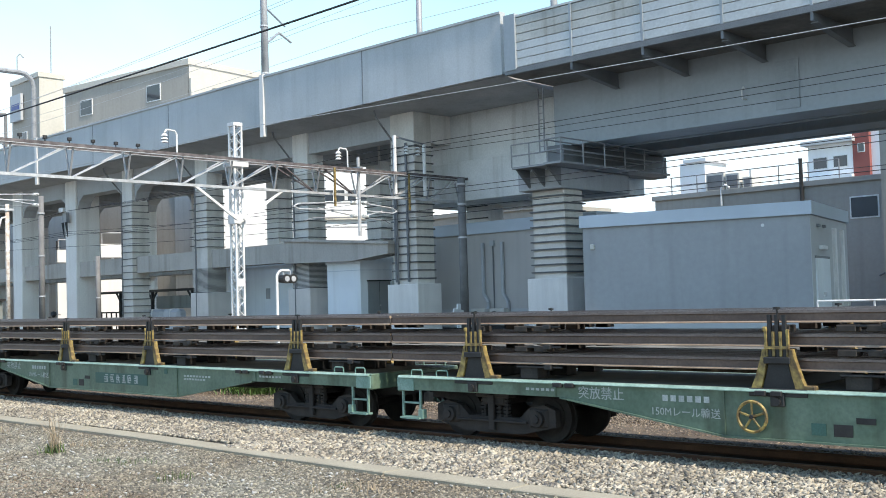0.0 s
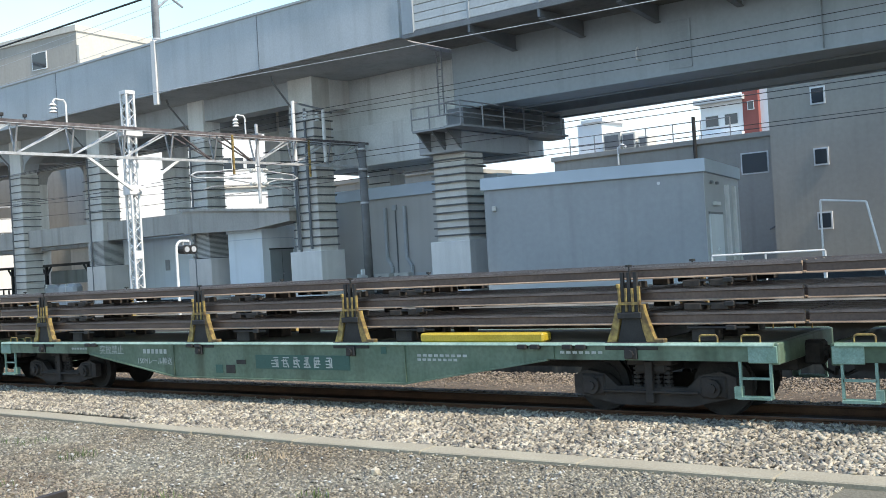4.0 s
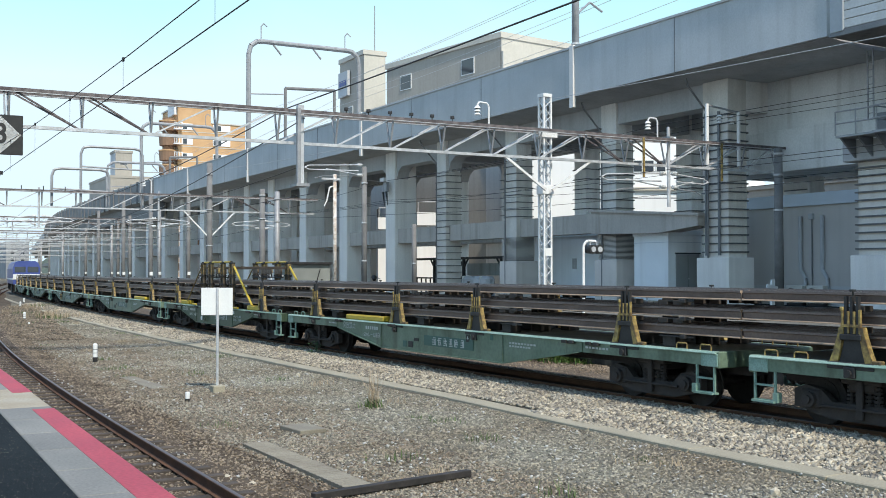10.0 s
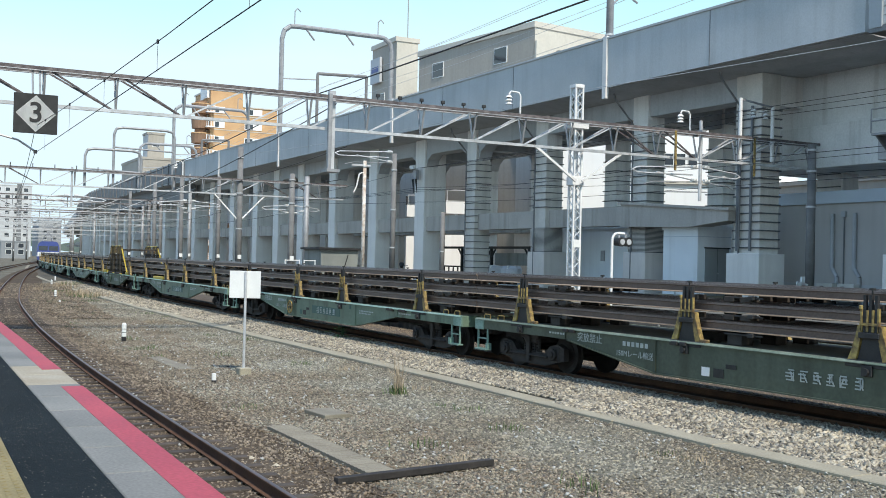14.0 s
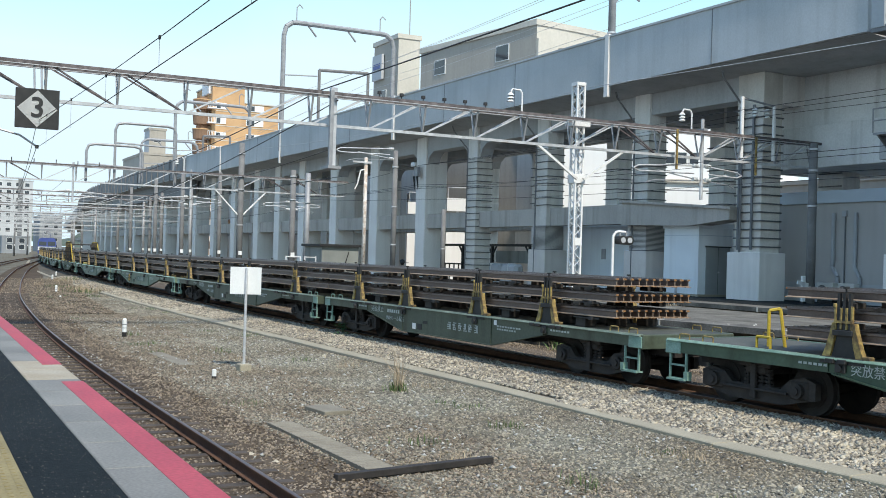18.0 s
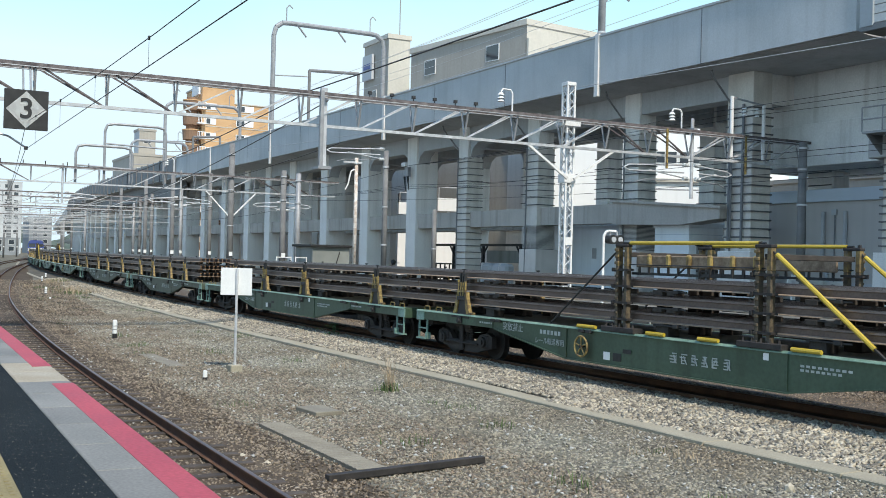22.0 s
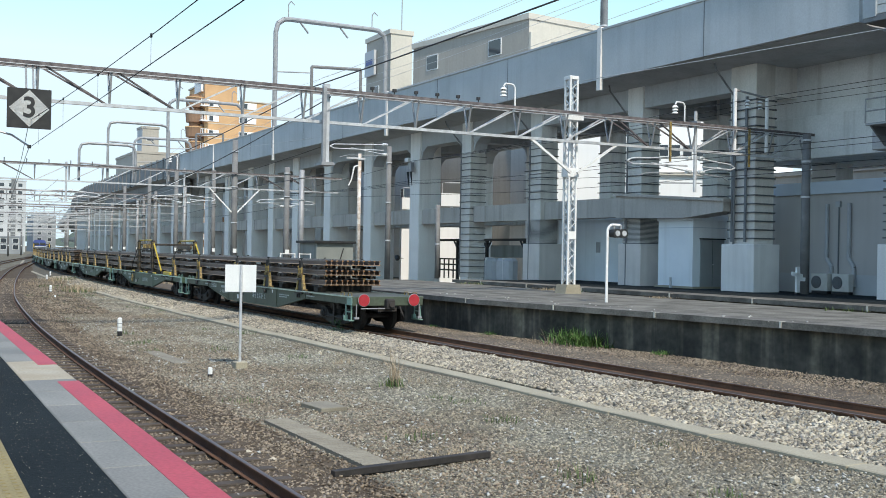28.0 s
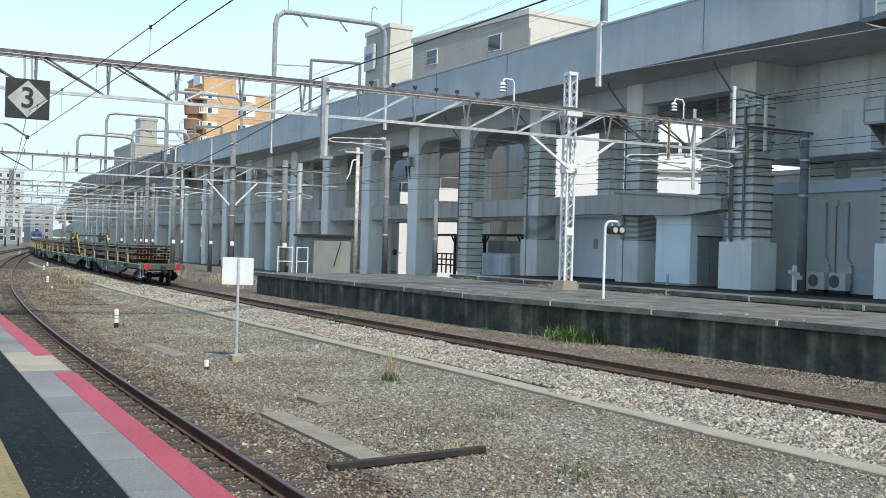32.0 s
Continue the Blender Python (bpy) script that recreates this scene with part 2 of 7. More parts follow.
M["red"] = surf("red_platform_paint", (0.377, 0.0492, 0.0697), (0.443, 0.0697, 0.0902), 1.3, 0.65, 0.1, fine=30, streak=0.0)
M["plat_con"] = surf("pale_platform_concrete", (0.164, 0.164, 0.152), (0.221, 0.217, 0.201), 0.9, 0.85, 0.12, fine=40, piece=0.16)
M["plat_tan"] = surf("tan_platform_patch", (0.328, 0.275, 0.197), (0.385, 0.344, 0.271), 2, 0.85, 0.12, fine=40)
M["asphalt"] = surf("platform_asphalt", (0.011, 0.0155, 0.018), (0.018, 0.024, 0.027), 1.5, 0.95, 0.8, fine=70, grain=1.0)
for k in ("asphalt", "gravel", "gravel_brown"):
    M[k].node_tree.nodes["Principled BSDF"].inputs["Specular IOR Level"].default_value = 0.12
M["tactile"] = surf("tactile_paving", (0.213, 0.168, 0.0738), (0.271, 0.217, 0.102), 1.8, 0.8, 0.15)
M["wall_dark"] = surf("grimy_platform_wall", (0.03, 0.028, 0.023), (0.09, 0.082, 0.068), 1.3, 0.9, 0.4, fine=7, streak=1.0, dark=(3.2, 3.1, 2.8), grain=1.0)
M["plat_old"] = surf("old_platform_top", (0.075, 0.07, 0.058), (0.20, 0.19, 0.165), 1.0, 0.95, 0.4, fine=16, grain=1.0)
M["coping"] = surf("worn_coping", (0.085, 0.08, 0.07), (0.19, 0.18, 0.16), 1.6, 0.9, 0.3, fine=22, grain=1.0)
M["earth"] = surf("weedy_brown_earth", (0.08, 0.0613, 0.0437), (0.123, 0.0988, 0.0735), 1.4, 0.95, 0.7, fine=30, grain=1.0)
M["cabin"] = surf("grey_cabin_panel", (0.315, 0.33, 0.345), (0.36, 0.375, 0.39), 0.3, 0.6, 0.03, fine=5, streak=0.2, grain=0.2)
M["cabin_trim"] = surf("pale_blue_cabin_trim", (0.46, 0.53, 0.60), (0.52, 0.59, 0.66), 0.6, 0.55, 0.03, grain=0.2)
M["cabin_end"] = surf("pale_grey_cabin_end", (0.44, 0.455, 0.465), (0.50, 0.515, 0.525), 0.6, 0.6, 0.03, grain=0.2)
M["hut"] = surf("pale_blue_hut_panel", (0.70, 0.75, 0.785), (0.78, 0.825, 0.85), 0.6, 0.6, 0.03, streak=0.2, grain=0.2)
M["hut_door"] = surf("grey_hut_door", (0.26, 0.28, 0.28), (0.30, 0.32, 0.32), 1, 0.55, 0.03, grain=0.2)
M["hut_wall"] = surf("grey_green_hut_wall", (0.20, 0.215, 0.205), (0.25, 0.265, 0.25), 0.8, 0.7, 0.05, streak=0.7, grain=0.3)
M["wall_grey"] = surf("dark_grey_cladding", (0.45, 0.43, 0.41), (0.50, 0.48, 0.46), 0.4, 0.65, 0.03, streak=0.15, grain=0.2)
M["duct"] = surf("grey_plastic_duct", (0.40, 0.42, 0.44), (0.46, 0.48, 0.50), 2, 0.5, 0.03, grain=0.2)
M["ac"] = surf("cream_metal_casing", (0.55, 0.54, 0.50), (0.63, 0.62, 0.58), 2, 0.5, 0.03, grain=0.2)
M["beige"] = surf("beige_render", (0.36, 0.335, 0.295), (0.42, 0.39, 0.345), 0.2, 0.85, 0.08, fine=4, streak=0.2, grain=0.2)
M["beige_dark"] = surf("brown_grey_render", (0.35, 0.33, 0.30), (0.41, 0.39, 0.355), 0.2, 0.85, 0.08, fine=4, streak=0.2, grain=0.2)
M["annex"] = surf("pale_brown_annex_render", (0.62, 0.57, 0.51), (0.69, 0.64, 0.575), 0.2, 0.85, 0.08, fine=4, streak=0.25, grain=0.2)
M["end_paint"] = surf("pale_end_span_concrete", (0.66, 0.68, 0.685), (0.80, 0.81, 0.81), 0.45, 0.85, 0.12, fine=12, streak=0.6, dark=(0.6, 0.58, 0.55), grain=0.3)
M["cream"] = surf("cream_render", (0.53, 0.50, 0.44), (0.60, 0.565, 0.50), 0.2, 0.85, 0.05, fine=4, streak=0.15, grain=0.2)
M["orange"] = surf("orange_tile_facade", (0.55, 0.33, 0.17), (0.62, 0.385, 0.205), 0.4, 0.7, 0.05, fine=6, grain=0.2)
M["brown_tile"] = surf("brown_tile_facade", (0.22, 0.13, 0.08), (0.28, 0.17, 0.11), 0.4, 0.7, 0.05)
M["white_wall"] = surf("white_facade", (0.80, 0.82, 0.84), (0.87, 0.885, 0.90), 0.2, 0.8, 0.03, streak=0.1, grain=0.15)
M["pale_wall"] = surf("pale_grey_facade", (0.48, 0.50, 0.52), (0.58, 0.60, 0.62), 0.2, 0.8, 0.03, streak=0.15, grain=0.2)
M["red_wall"] = surf("dark_red_facade", (0.28, 0.08, 0.07), (0.34, 0.11, 0.095), 0.4, 0.8, 0.03)
M["glass"] = glass("dark_window_glass", (0.045, 0.055, 0.065))
M["frame_grey"] = surf("grey_window_frame", (0.34, 0.35, 0.36), (0.4, 0.41, 0.42), 2, 0.5, 0.02)
M["white"] = surf("white_board_paint", (0.72, 0.73, 0.73), (0.80, 0.81, 0.80), 2, 0.5, 0.02, streak=0.15, grain=0.2)
M["letter"] = surf("white_lettering_paint", (0.36, 0.40, 0.38), (0.48, 0.52, 0.50), 6, 0.6, 0.02)
M["red_disc"] = surf("red_reflector_disc", (0.385, 0.0245, 0.035), (0.434, 0.035, 0.0455), 4, 0.4, 0.02)
M["blue"] = surf("blue_engine_paint", (0.045, 0.075, 0.26), (0.06, 0.095, 0.31), 1, 0.4, 0.02)
M["wire"] = surf("dark_wire", (0.02, 0.02, 0.022), (0.04, 0.04, 0.042), 2, 0.6, 0)
M["wire_grey"] = surf("grey_bare_wire", (0.40, 0.41, 0.42), (0.5, 0.51, 0.52), 2, 0.5, 0, 0.3)
M["insulator"] = surf("white_porcelain", (0.70, 0.70, 0.68), (0.8, 0.8, 0.78), 4, 0.25, 0)
M["dry_grass"] = surf("dry_grass", (0.30, 0.235, 0.16), (0.41, 0.335, 0.24), 3, 0.9, 0.1, island=0.5)
M["grass"] = surf("green_grass", (0.055, 0.095, 0.03), (0.105, 0.16, 0.055), 3, 0.8, 0.1, island=0.6)
M["wall_grass"] = surf("fresh_green_grass", (0.07, 0.15, 0.035), (0.13, 0.24, 0.065), 3, 0.8, 0.1, island=0.6)
M["leaf"] = surf("green_weed_leaf", (0.035, 0.10, 0.03), (0.06, 0.15, 0.05), 5, 0.6, 0.1, island=0.6)
M["hill"] = surf("wooded_hillside", (0.06, 0.085, 0.06), (0.10, 0.125, 0.09), 0.05, 0.95, 0.3, fine=0.4)
# Grey-blue tone puts distance haze into the wall colour.
M["town"] = surf("hazy_town_wall", (0.225, 0.247, 0.27), (0.3, 0.323, 0.345), 0.2, 0.85, 0.03, grain=0.2)


# ---- the plan: s metres along the tracks, d metres across them, z up from the rail tops ----
def bend(s):
    """How far the tracks and the viaduct swing to the right of a straight line."""
    if s < 52:
        return (s - 52) ** 2 / 1500
    if s < 177:
        return (s - 52) ** 2 / 2300
    return 6.793 + (s - 177) * 0.1087


VIADUCT_KNOTS = ((52, 0), (75, -0.3), (100, -0.4), (130, -0.9), (150, -1.0), (180, -0.4), (210, 0.6), (240, 3.0), (320, 13.0), (600, 45.0))


def vbend(s):
    """How far the viaduct swings; beyond the old platform it runs straighter than the tracks."""
    return bend(s) if s < 52 else float(np.interp(s, [k[0] for k in VIADUCT_KNOTS], [k[1] for k in VIADUCT_KNOTS]))


def slope(s):
    return (bend(s + 0.5) - bend(s - 0.5))


def W(s, d, z, bent=True):
    p = U * s + N * (d + (bend(s) if bent else 0))
    return Vector((p.x, p.y, z))


def spot(s, d, z=0.0, turn=0.0, bent=True):
    """A pose in the plan: local x runs along the tracks, local y towards the camera's side."""
    a = 90 + 46 - (math.degrees(math.atan(slope(s))) if bent else 0) + turn
    return Matrix.Translation(W(s, d, z, bent)) @ pose(0, 0, 0, 0, 0, a)


def vspot(s, d, z=0.0):
    """A pose on the viaduct's own line."""
    a = 136 - math.degrees(math.atan(vbend(s + 0.5) - vbend(s - 0.5)))
    return Matrix.Translation(W(s, d + vbend(s), z, False)) @ pose(0, 0, 0, 0, 0, a)


def thing(name, m, label, category, group="", kind=""):
    ob = new(name)
    ob.empty_display_size = 0.2
    ob.matrix_world = m
    return tagged(ob, label, category, group, kind)


def mesh(name, bm, material, smooth=False):
    me = bpy.data.meshes.new(name)
    bmesh.ops.recalc_face_normals(bm, faces=bm.faces)
    bm.to_mesh(me)
    bm.free()
    me.materials.append(material)
    if smooth:
        me.polygons.foreach_set("use_smooth", [True] * len(me.polygons))
    return me


def part(name, bm, material, parent, label="", smooth=False, m=None):
    ob = new(name, mesh(name, bm, material, smooth) if isinstance(bm, bmesh.types.BMesh) else bm)
    ob.parent = parent
    if m is not None:
        ob.matrix_basis = m
    return tagged(ob, label)


def solo(name, bm, material, m, label, category, group="", kind="", smooth=False):
    ob = new(name, mesh(name, bm, material, smooth) if isinstance(bm, bmesh.types.BMesh) else bm)
    ob.matrix_world = m
    return tagged(ob, label, category, group, kind)


def B():
    return bmesh.new()


def bx(bm, s0, s1, d0, d1, z0, z1, bev=0.0):
    """A box from its limits in the plan's directions (d turns into -y)."""
    c = Matrix.Translation(((s0 + s1) / 2, -(d0 + d1) / 2, (z0 + z1) / 2)) @ Matrix.Diagonal((abs(s1 - s0), abs(d1 - d0), abs(z1 - z0), 1))
    made = bmesh.ops.create_cube(bm, size=1, matrix=c)["verts"]
    if bev:
        edges = list({e for v in made for e in v.link_edges})
        bmesh.ops.bevel(bm, geom=edges, offset=bev, segments=1, affect='EDGES')
    return bm


def prism(bm, outline, d0, d1):
    """A plate cut to an outline of (s, z), from d0 to d1."""
    a = [bm.verts.new((s, -d0, z)) for s, z in outline]
    b = [bm.verts.new((s, -d1, z)) for s, z in outline]
    bm.faces.new(a)
    bm.faces.new(b[::-1])
    for i in range(len(a)):
        j = (i + 1) % len(a)
        bm.faces.new((a[j], a[i], b[i], b[j]))
    return bm


def prism_s(bm, outline, s0, s1):
    """A bar of outline (d, z) from s0 to s1."""
    a = [bm.verts.new((s0, -d, z)) for d, z in outline]
    b = [bm.verts.new((s1, -d, z)) for d, z in outline]
    bm.faces.new(a)
    bm.faces.new(b[::-1])
    for i in range(len(a)):
        j = (i + 1) % len(a)
        bm.faces.new((a[j], a[i], b[i], b[j]))
    return bm


def rod(bm, p, q, r, seg=8, r2=None):
    """A round bar between two points (s, d, z)."""
    a, b = Vector((p[0], -p[1], p[2])), Vector((q[0], -q[1], q[2]))
    v = b - a
    m = Matrix.Translation((a + b) / 2) @ v.to_track_quat("Z", "Y").to_matrix().to_4x4()
    bmesh.ops.create_cone(bm, cap_ends=True, segments=seg, radius1=r, radius2=r if r2 is None else r2, depth=v.length, matrix=m)
    return bm


def beam(bm, p, q, w, h=None):
    """A square bar between two points (s, d, z)."""
    a, b = Vector((p[0], -p[1], p[2])), Vector((q[0], -q[1], q[2]))
    v = b - a
    m = Matrix.Translation((a + b) / 2) @ v.to_track_quat("Z", "Y").to_matrix().to_4x4() @ Matrix.Diagonal((w, h or w, v.length, 1))
    bmesh.ops.create_cube(bm, size=1, matrix=m)
    return bm


def pipe(bm, pts, r, seg=7):
    for a, b in zip(pts, pts[1:]):
        rod(bm, a, b, r, seg)
    return bm


def disc(bm, c, axis, r, thick, seg=20):
    """A flat round plate, its axis along 's', 'd' or 'z'."""
    h = {"s": (thick / 2, 0, 0), "d": (0, thick / 2, 0), "z": (0, 0, thick / 2)}[axis]
    return rod(bm, [c[i] - h[i] for i in range(3)], [c[i] + h[i] for i in range(3)], r, seg)


def ring(bm, c, axis, r, tube, seg=20):
    pts = []
    for i in range(seg + 1):
        a = 2 * math.pi * i / seg
        x, y = r * math.cos(a), r * math.sin(a)
        pts.append((c[0] + x, c[1], c[2] + y) if axis == "d" else (c[0], c[1] + x, c[2] + y))
    return pipe(bm, pts, tube, 5)


def sweep(name, outline, stations, material, parent=None, label="", off=None, closed=True, smooth=False):
    """A solid of outline (d, z) carried along the curve of the tracks; off(s) shifts it sideways in place of bend()."""
    bm, rings = B(), []
    for s in stations:
        k = (off or bend)(s)
        row = []
        for d, z in outline:
            p = U * s + N * (d + k)
            row.append(bm.verts.new((p.x, p.y, z)))
        rings.append(row)
    n = len(outline)
    for a, b in zip(rings, rings[1:]):
        for i in range(n if closed else n - 1):
            j = (i + 1) % n
            bm.faces.new((a[i], a[j], b[j], b[i]))
    if closed:
        bm.faces.new(rings[0][::-1])
        bm.faces.new(rings[-1])
    ob = new(name, mesh(name, bm, material, smooth))
    if parent:
        ob.parent = parent
        ob.matrix_parent_inverse = parent.matrix_world.inverted()
    return tagged(ob, label)


def steps(a, b, n):
    return [a + (b - a) * i / n for i in range(n + 1)]


def lettering(name, text, height, material, parent, m, label="", bold=0.0):
    """Raised paint letters, upright in the plane that faces local +y, centred on m."""
    cu = bpy.data.curves.new(name, 'FONT')
    cu.body, cu.size, cu.align_x, cu.align_y, cu.extrude, cu.resolution_u = text, height, 'CENTER', 'CENTER', 0.002, 5 if bold else 2
    cu.offset = bold
    tmp = bpy.data.objects.new(name, cu)
    scene.collection.objects.link(tmp)
    dg = bpy.context.evaluated_depsgraph_get()
    dg.update()
    me = bpy.data.meshes.new_from_object(tmp.evaluated_get(dg))
    bpy.data.objects.remove(tmp)
    me.materials.clear()
    me.materials.append(material)
    ob = new(name, me)
    ob.parent = parent
    ob.matrix_basis = m @ pose(0, 0, 0, 90, 0, 180)
    return tagged(ob, label)


# ---- ground and tracks ----
NEAR_KNOTS = [(-40, 3.9), (0, 3.75), (10, 3.66), (20, 3.62), (29, 3.74), (38, 4.05), (52, 4.85), (62, 5.68), (83, 7.75), (120, 11.9), (155, 16.6), (200, 23.3), (260, 33.0), (340, 46.5)]


def near_rail(s):
    """Across-track place of the outer rail of the platform's track."""
    k = NEAR_KNOTS
    i = max(1, min(len(k) - 3, next((j for j in range(len(k)) if k[j][0] > s), len(k)) - 1))
    (s0, a), (s1, b), (s2, c), (s3, e) = k[i - 1], k[i], k[i + 1], k[i + 2]
    t = (s - s1) / (s2 - s1)
    m1, m2 = (c - a) / (s2 - s0) * (s2 - s1), (e - b) / (s3 - s1) * (s2 - s1)
    return (2 * t ** 3 - 3 * t ** 2 + 1) * b + (t ** 3 - 2 * t ** 2 + t) * m1 + (-2 * t ** 3 + 3 * t ** 2) * c + (t ** 3 - t ** 2) * m2


ALONG = steps(-60, 40, 50) + steps(44, 120, 19) + steps(130, 340, 21)
FAR = [-1500, -600, -200] + ALONG + [500, 900, 1600, 2600]
tagged(sweep("ground", [(d, -0.26) for d in (-1500, -400, -100, -30, -5, 2, 6, 11, 20, 35, 60, 150, 400, 1500)], FAR, M["gravel"], closed=False),
       "flat grey and brown gravel yard ground", "ground", kind="structure")
tagged(sweep("ballast", [(10.1, -0.40), (10.25, -0.25), (11.3, -0.185), (12.2, -0.095), (12.57, -0.085), (12.63, -0.18), (15.3, -0.18), (16.4, -0.30)], ALONG, M["ballast"]),
       "ballast bed under the goods track, darkened for shade between stones", "ballast", kind="structure")
tagged(sweep("track_bed", [(12.62, -0.20), (12.72, -0.145), (13.86, -0.14), (13.95, -0.20)], ALONG, M["track_bed"]),
       "dark brown strip of ballast under the rails", "track bed", kind="structure")
tagged(sweep("verge", [(13.9, -0.20), (13.95, -0.08), (14.75, -0.06), (15.6, -0.08), (17.2, -0.15), (17.2, -0.35), (14.7, -0.35)], ALONG, M["earth"]),
       "strip of brown earth and fine gravel beside the old platform", "verge", kind="structure")
tagged(sweep("near_track_bed", [(-2.2, -0.27), (-1.9, -0.185), (0.6, -0.185), (1.6, -0.27)], ALONG, M["gravel_brown"], off=near_rail),
       "rust-brown ballast under the platform track", "ballast", kind="structure")

RAIL = [(-0.0635, 0), (0.0635, 0), (0.0635, 0.012), (0.010, 0.028), (0.008, 0.112), (0.032, 0.125), (0.032, 0.150), (-0.032, 0.150), (-0.032, 0.125), (-0.008, 0.112), (-0.010, 0.028), (-0.0635, 0.012)]


def track(name, label, centre, stations, sleepers, z=-0.153):
    """Two rails with worn heads on sleepers; centre(s) is the across-track place of the middle."""
    th = thing(name, Matrix.Identity(4), label, "railway track", kind="structure")
    for side in (-0.5335 - 0.0325, 0.5335 + 0.0325):
        sweep("rail", [(side + a, z + b) for a, b in RAIL], stations, M["track_rail"], th, off=centre)
        sweep("rail_head", [(side - 0.026, z + 0.149), (side + 0.026, z + 0.149), (side + 0.022, z + 0.1545), (side - 0.022, z + 0.1545)], stations, M["rail_head"], th, "worn shiny running surface", off=centre)
    bm = bx(B(), -0.085, 0.085, -1.05, 1.05, z - 0.14, z - 0.006, 0.012)
    me = mesh("sleeper", bm, M["sleeper"])
    for s in sleepers:
        k = centre(s)
        g = math.degrees(math.atan((centre(s + 0.5) - centre(s - 0.5))))
        p = U * s + N * k
        part("sleeper", me, None, th, m=Matrix.Translation((p.x, p.y, 0)) @ pose(0, 0, 0, 0, 0, 136 - g + random.uniform(-0.8, 0.8)))
    return th


track("goods_track", "rusty rails of the goods track on dark sleepers", lambda s: 13.28 + bend(s), ALONG, [4 + 0.62 * i for i in range(75)])
track("platform_track", "curving rails of the platform track on weathered sleepers", lambda s: near_rail(s) - 0.5665, ALONG, [3 + 0.62 * i for i in range(95)], -0.150)
track("siding_track", "far siding rails curving out of sight", lambda s: near_rail(s) - 4.4, steps(60, 340, 56), [], -0.153)

def kerb_line(s):
    return bend(s) + 0.4 * max(0.0, min(1.0, (s - 12) / 9))


# kerb of short concrete pieces between the yard and the ballast
kerb = thing("kerb", Matrix.Identity(4), "low flat concrete kerb edging the ballast shoulder", "kerb", kind="structure")
me = mesh("kerb_piece", bx(B(), -1.245, 1.245, -0.22, 0.22, -0.36, -0.195, 0.015), M["kerb"])
for i in range(44):
    s = -14 + 2.5 * i
    part("kerb_piece", me, None, kerb, m=spot(s, 10.1 + kerb_line(s) - bend(s) + random.uniform(-0.012, 0.012), random.uniform(-0.012, 0.008), -2.55 if 12 < s < 21 else 0.0))
sweep("kerb_run", [(10.32, -0.36), (10.68, -0.36), (10.68, -0.205), (10.32, -0.205)], steps(95, 200, 30), M["kerb"], kerb, "long run of kerb")

# ---- the platform on which the camera stands ----
plat = thing("platform", Matrix.Identity(4), "asphalt station platform with a red painted edge line", "platform", kind="structure")
PS = [-60, -20, 0, 12.25, 14.05, 30, 60, 75]
sweep("platform_body", [(1.74, -0.3), (1.74, 0.93), (-9, 0.93), (-9, -0.3)], [-60, 75], M["plat_con"], plat, off=lambda s: 0)
sweep("platform_asphalt", [(1.24, 0.92), (1.24, 0.994), (-9, 0.994), (-9, 0.92)], [-60, 75], M["asphalt"], plat, "dark asphalt surface", off=lambda s: 0)
for a, b in zip([-10 + 1.02 * i for i in range(60)], [-10 + 1.02 * (i + 1) for i in range(60)]):
    tan = 12.1 < a + 0.5 < 14.2
    bm = bx(B(), a + 0.006, b - 0.006, 1.245, 1.80, 0.90, 1.0, 0.008)
    part("edge_slab", bm, M["plat_tan"] if tan else M["plat_con"], plat, m=spot(0, 0, 0, bent=False))
for a, b in ((-10, 12.2), (14.0, 51)):
    part("red_line", bx(B(), a, b, 1.575, 1.802, 0.97, 1.004), M["red"], plat, "red painted edge line", m=spot(0, 0, 0, bent=False))
tact = B()
bx(tact, -10, 51, 0.42, 0.72, 0.96, 1.0)
for i in range(160):
    for j in range(4):
        bx(tact, 2 + 0.1 * i, 2.07 + 0.1 * i, 0.45 + 0.07 * j, 0.48 + 0.07 * j, 0.99, 1.004)
part("tactile_strip", tact, M["tactile"], plat, "yellow ribbed tactile strip", m=spot(0, 0, 0, bent=False))

# ---- the old platforms across the tracks ----
EDGE = [(-60, 21.5), (0, 20.0), (12, 19.3), (17, 18.7), (21.7, 18.0), (25.7, 17.25), (29.6, 16.55), (36, 16.5), (50.5, 15.95), (51.2, 16.0)]


def edge(s):
    for (a, x), (b, y) in zip(EDGE, EDGE[1:]):
        if s <= b:
            return x + (y - x) * (s - a) / (b - a)
    return EDGE[-1][1]


old = thing("old_platform", Matrix.Identity(4), "disused platform with a cracked concrete top and grimy wall", "platform", kind="structure")
ES = [-60, -30, 0, 12, 17, 21.7, 25.7, 29.6, 36, 44, 50.5, 51.2]


def edged(name, near, far, z0, z1, mat, label=""):
    """A slab that follows the platform's edge on its near side."""
    bm, rows = B(), []
    for s in ES:
        a, b = edge(s) + near, (edge(s) + far if far < 3 else far)
        rows.append([bm.verts.new(W(s, x, z, False)) for x, z in ((a, z0), (a, z1), (b, z1), (b, z0))])
    for p, q in zip(rows, rows[1:]):
        for i in range(4):
            bm.faces.new((p[i], p[(i + 1) % 4], q[(i + 1) % 4], q[i]))
    bm.faces.new(rows[0][::-1])
    bm.faces.new(rows[-1])
    return part(name, bm, mat, old, label)


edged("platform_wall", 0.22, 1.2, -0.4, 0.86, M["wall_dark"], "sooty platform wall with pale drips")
edged("coping", 0.0, 1.0, 0.84, 1.0, M["coping"], "worn concrete coping")
edged("platform_top", 0.95, 24.6, 0.3, 0.992, M["plat_old"], "old weedy platform top")
bm = B()
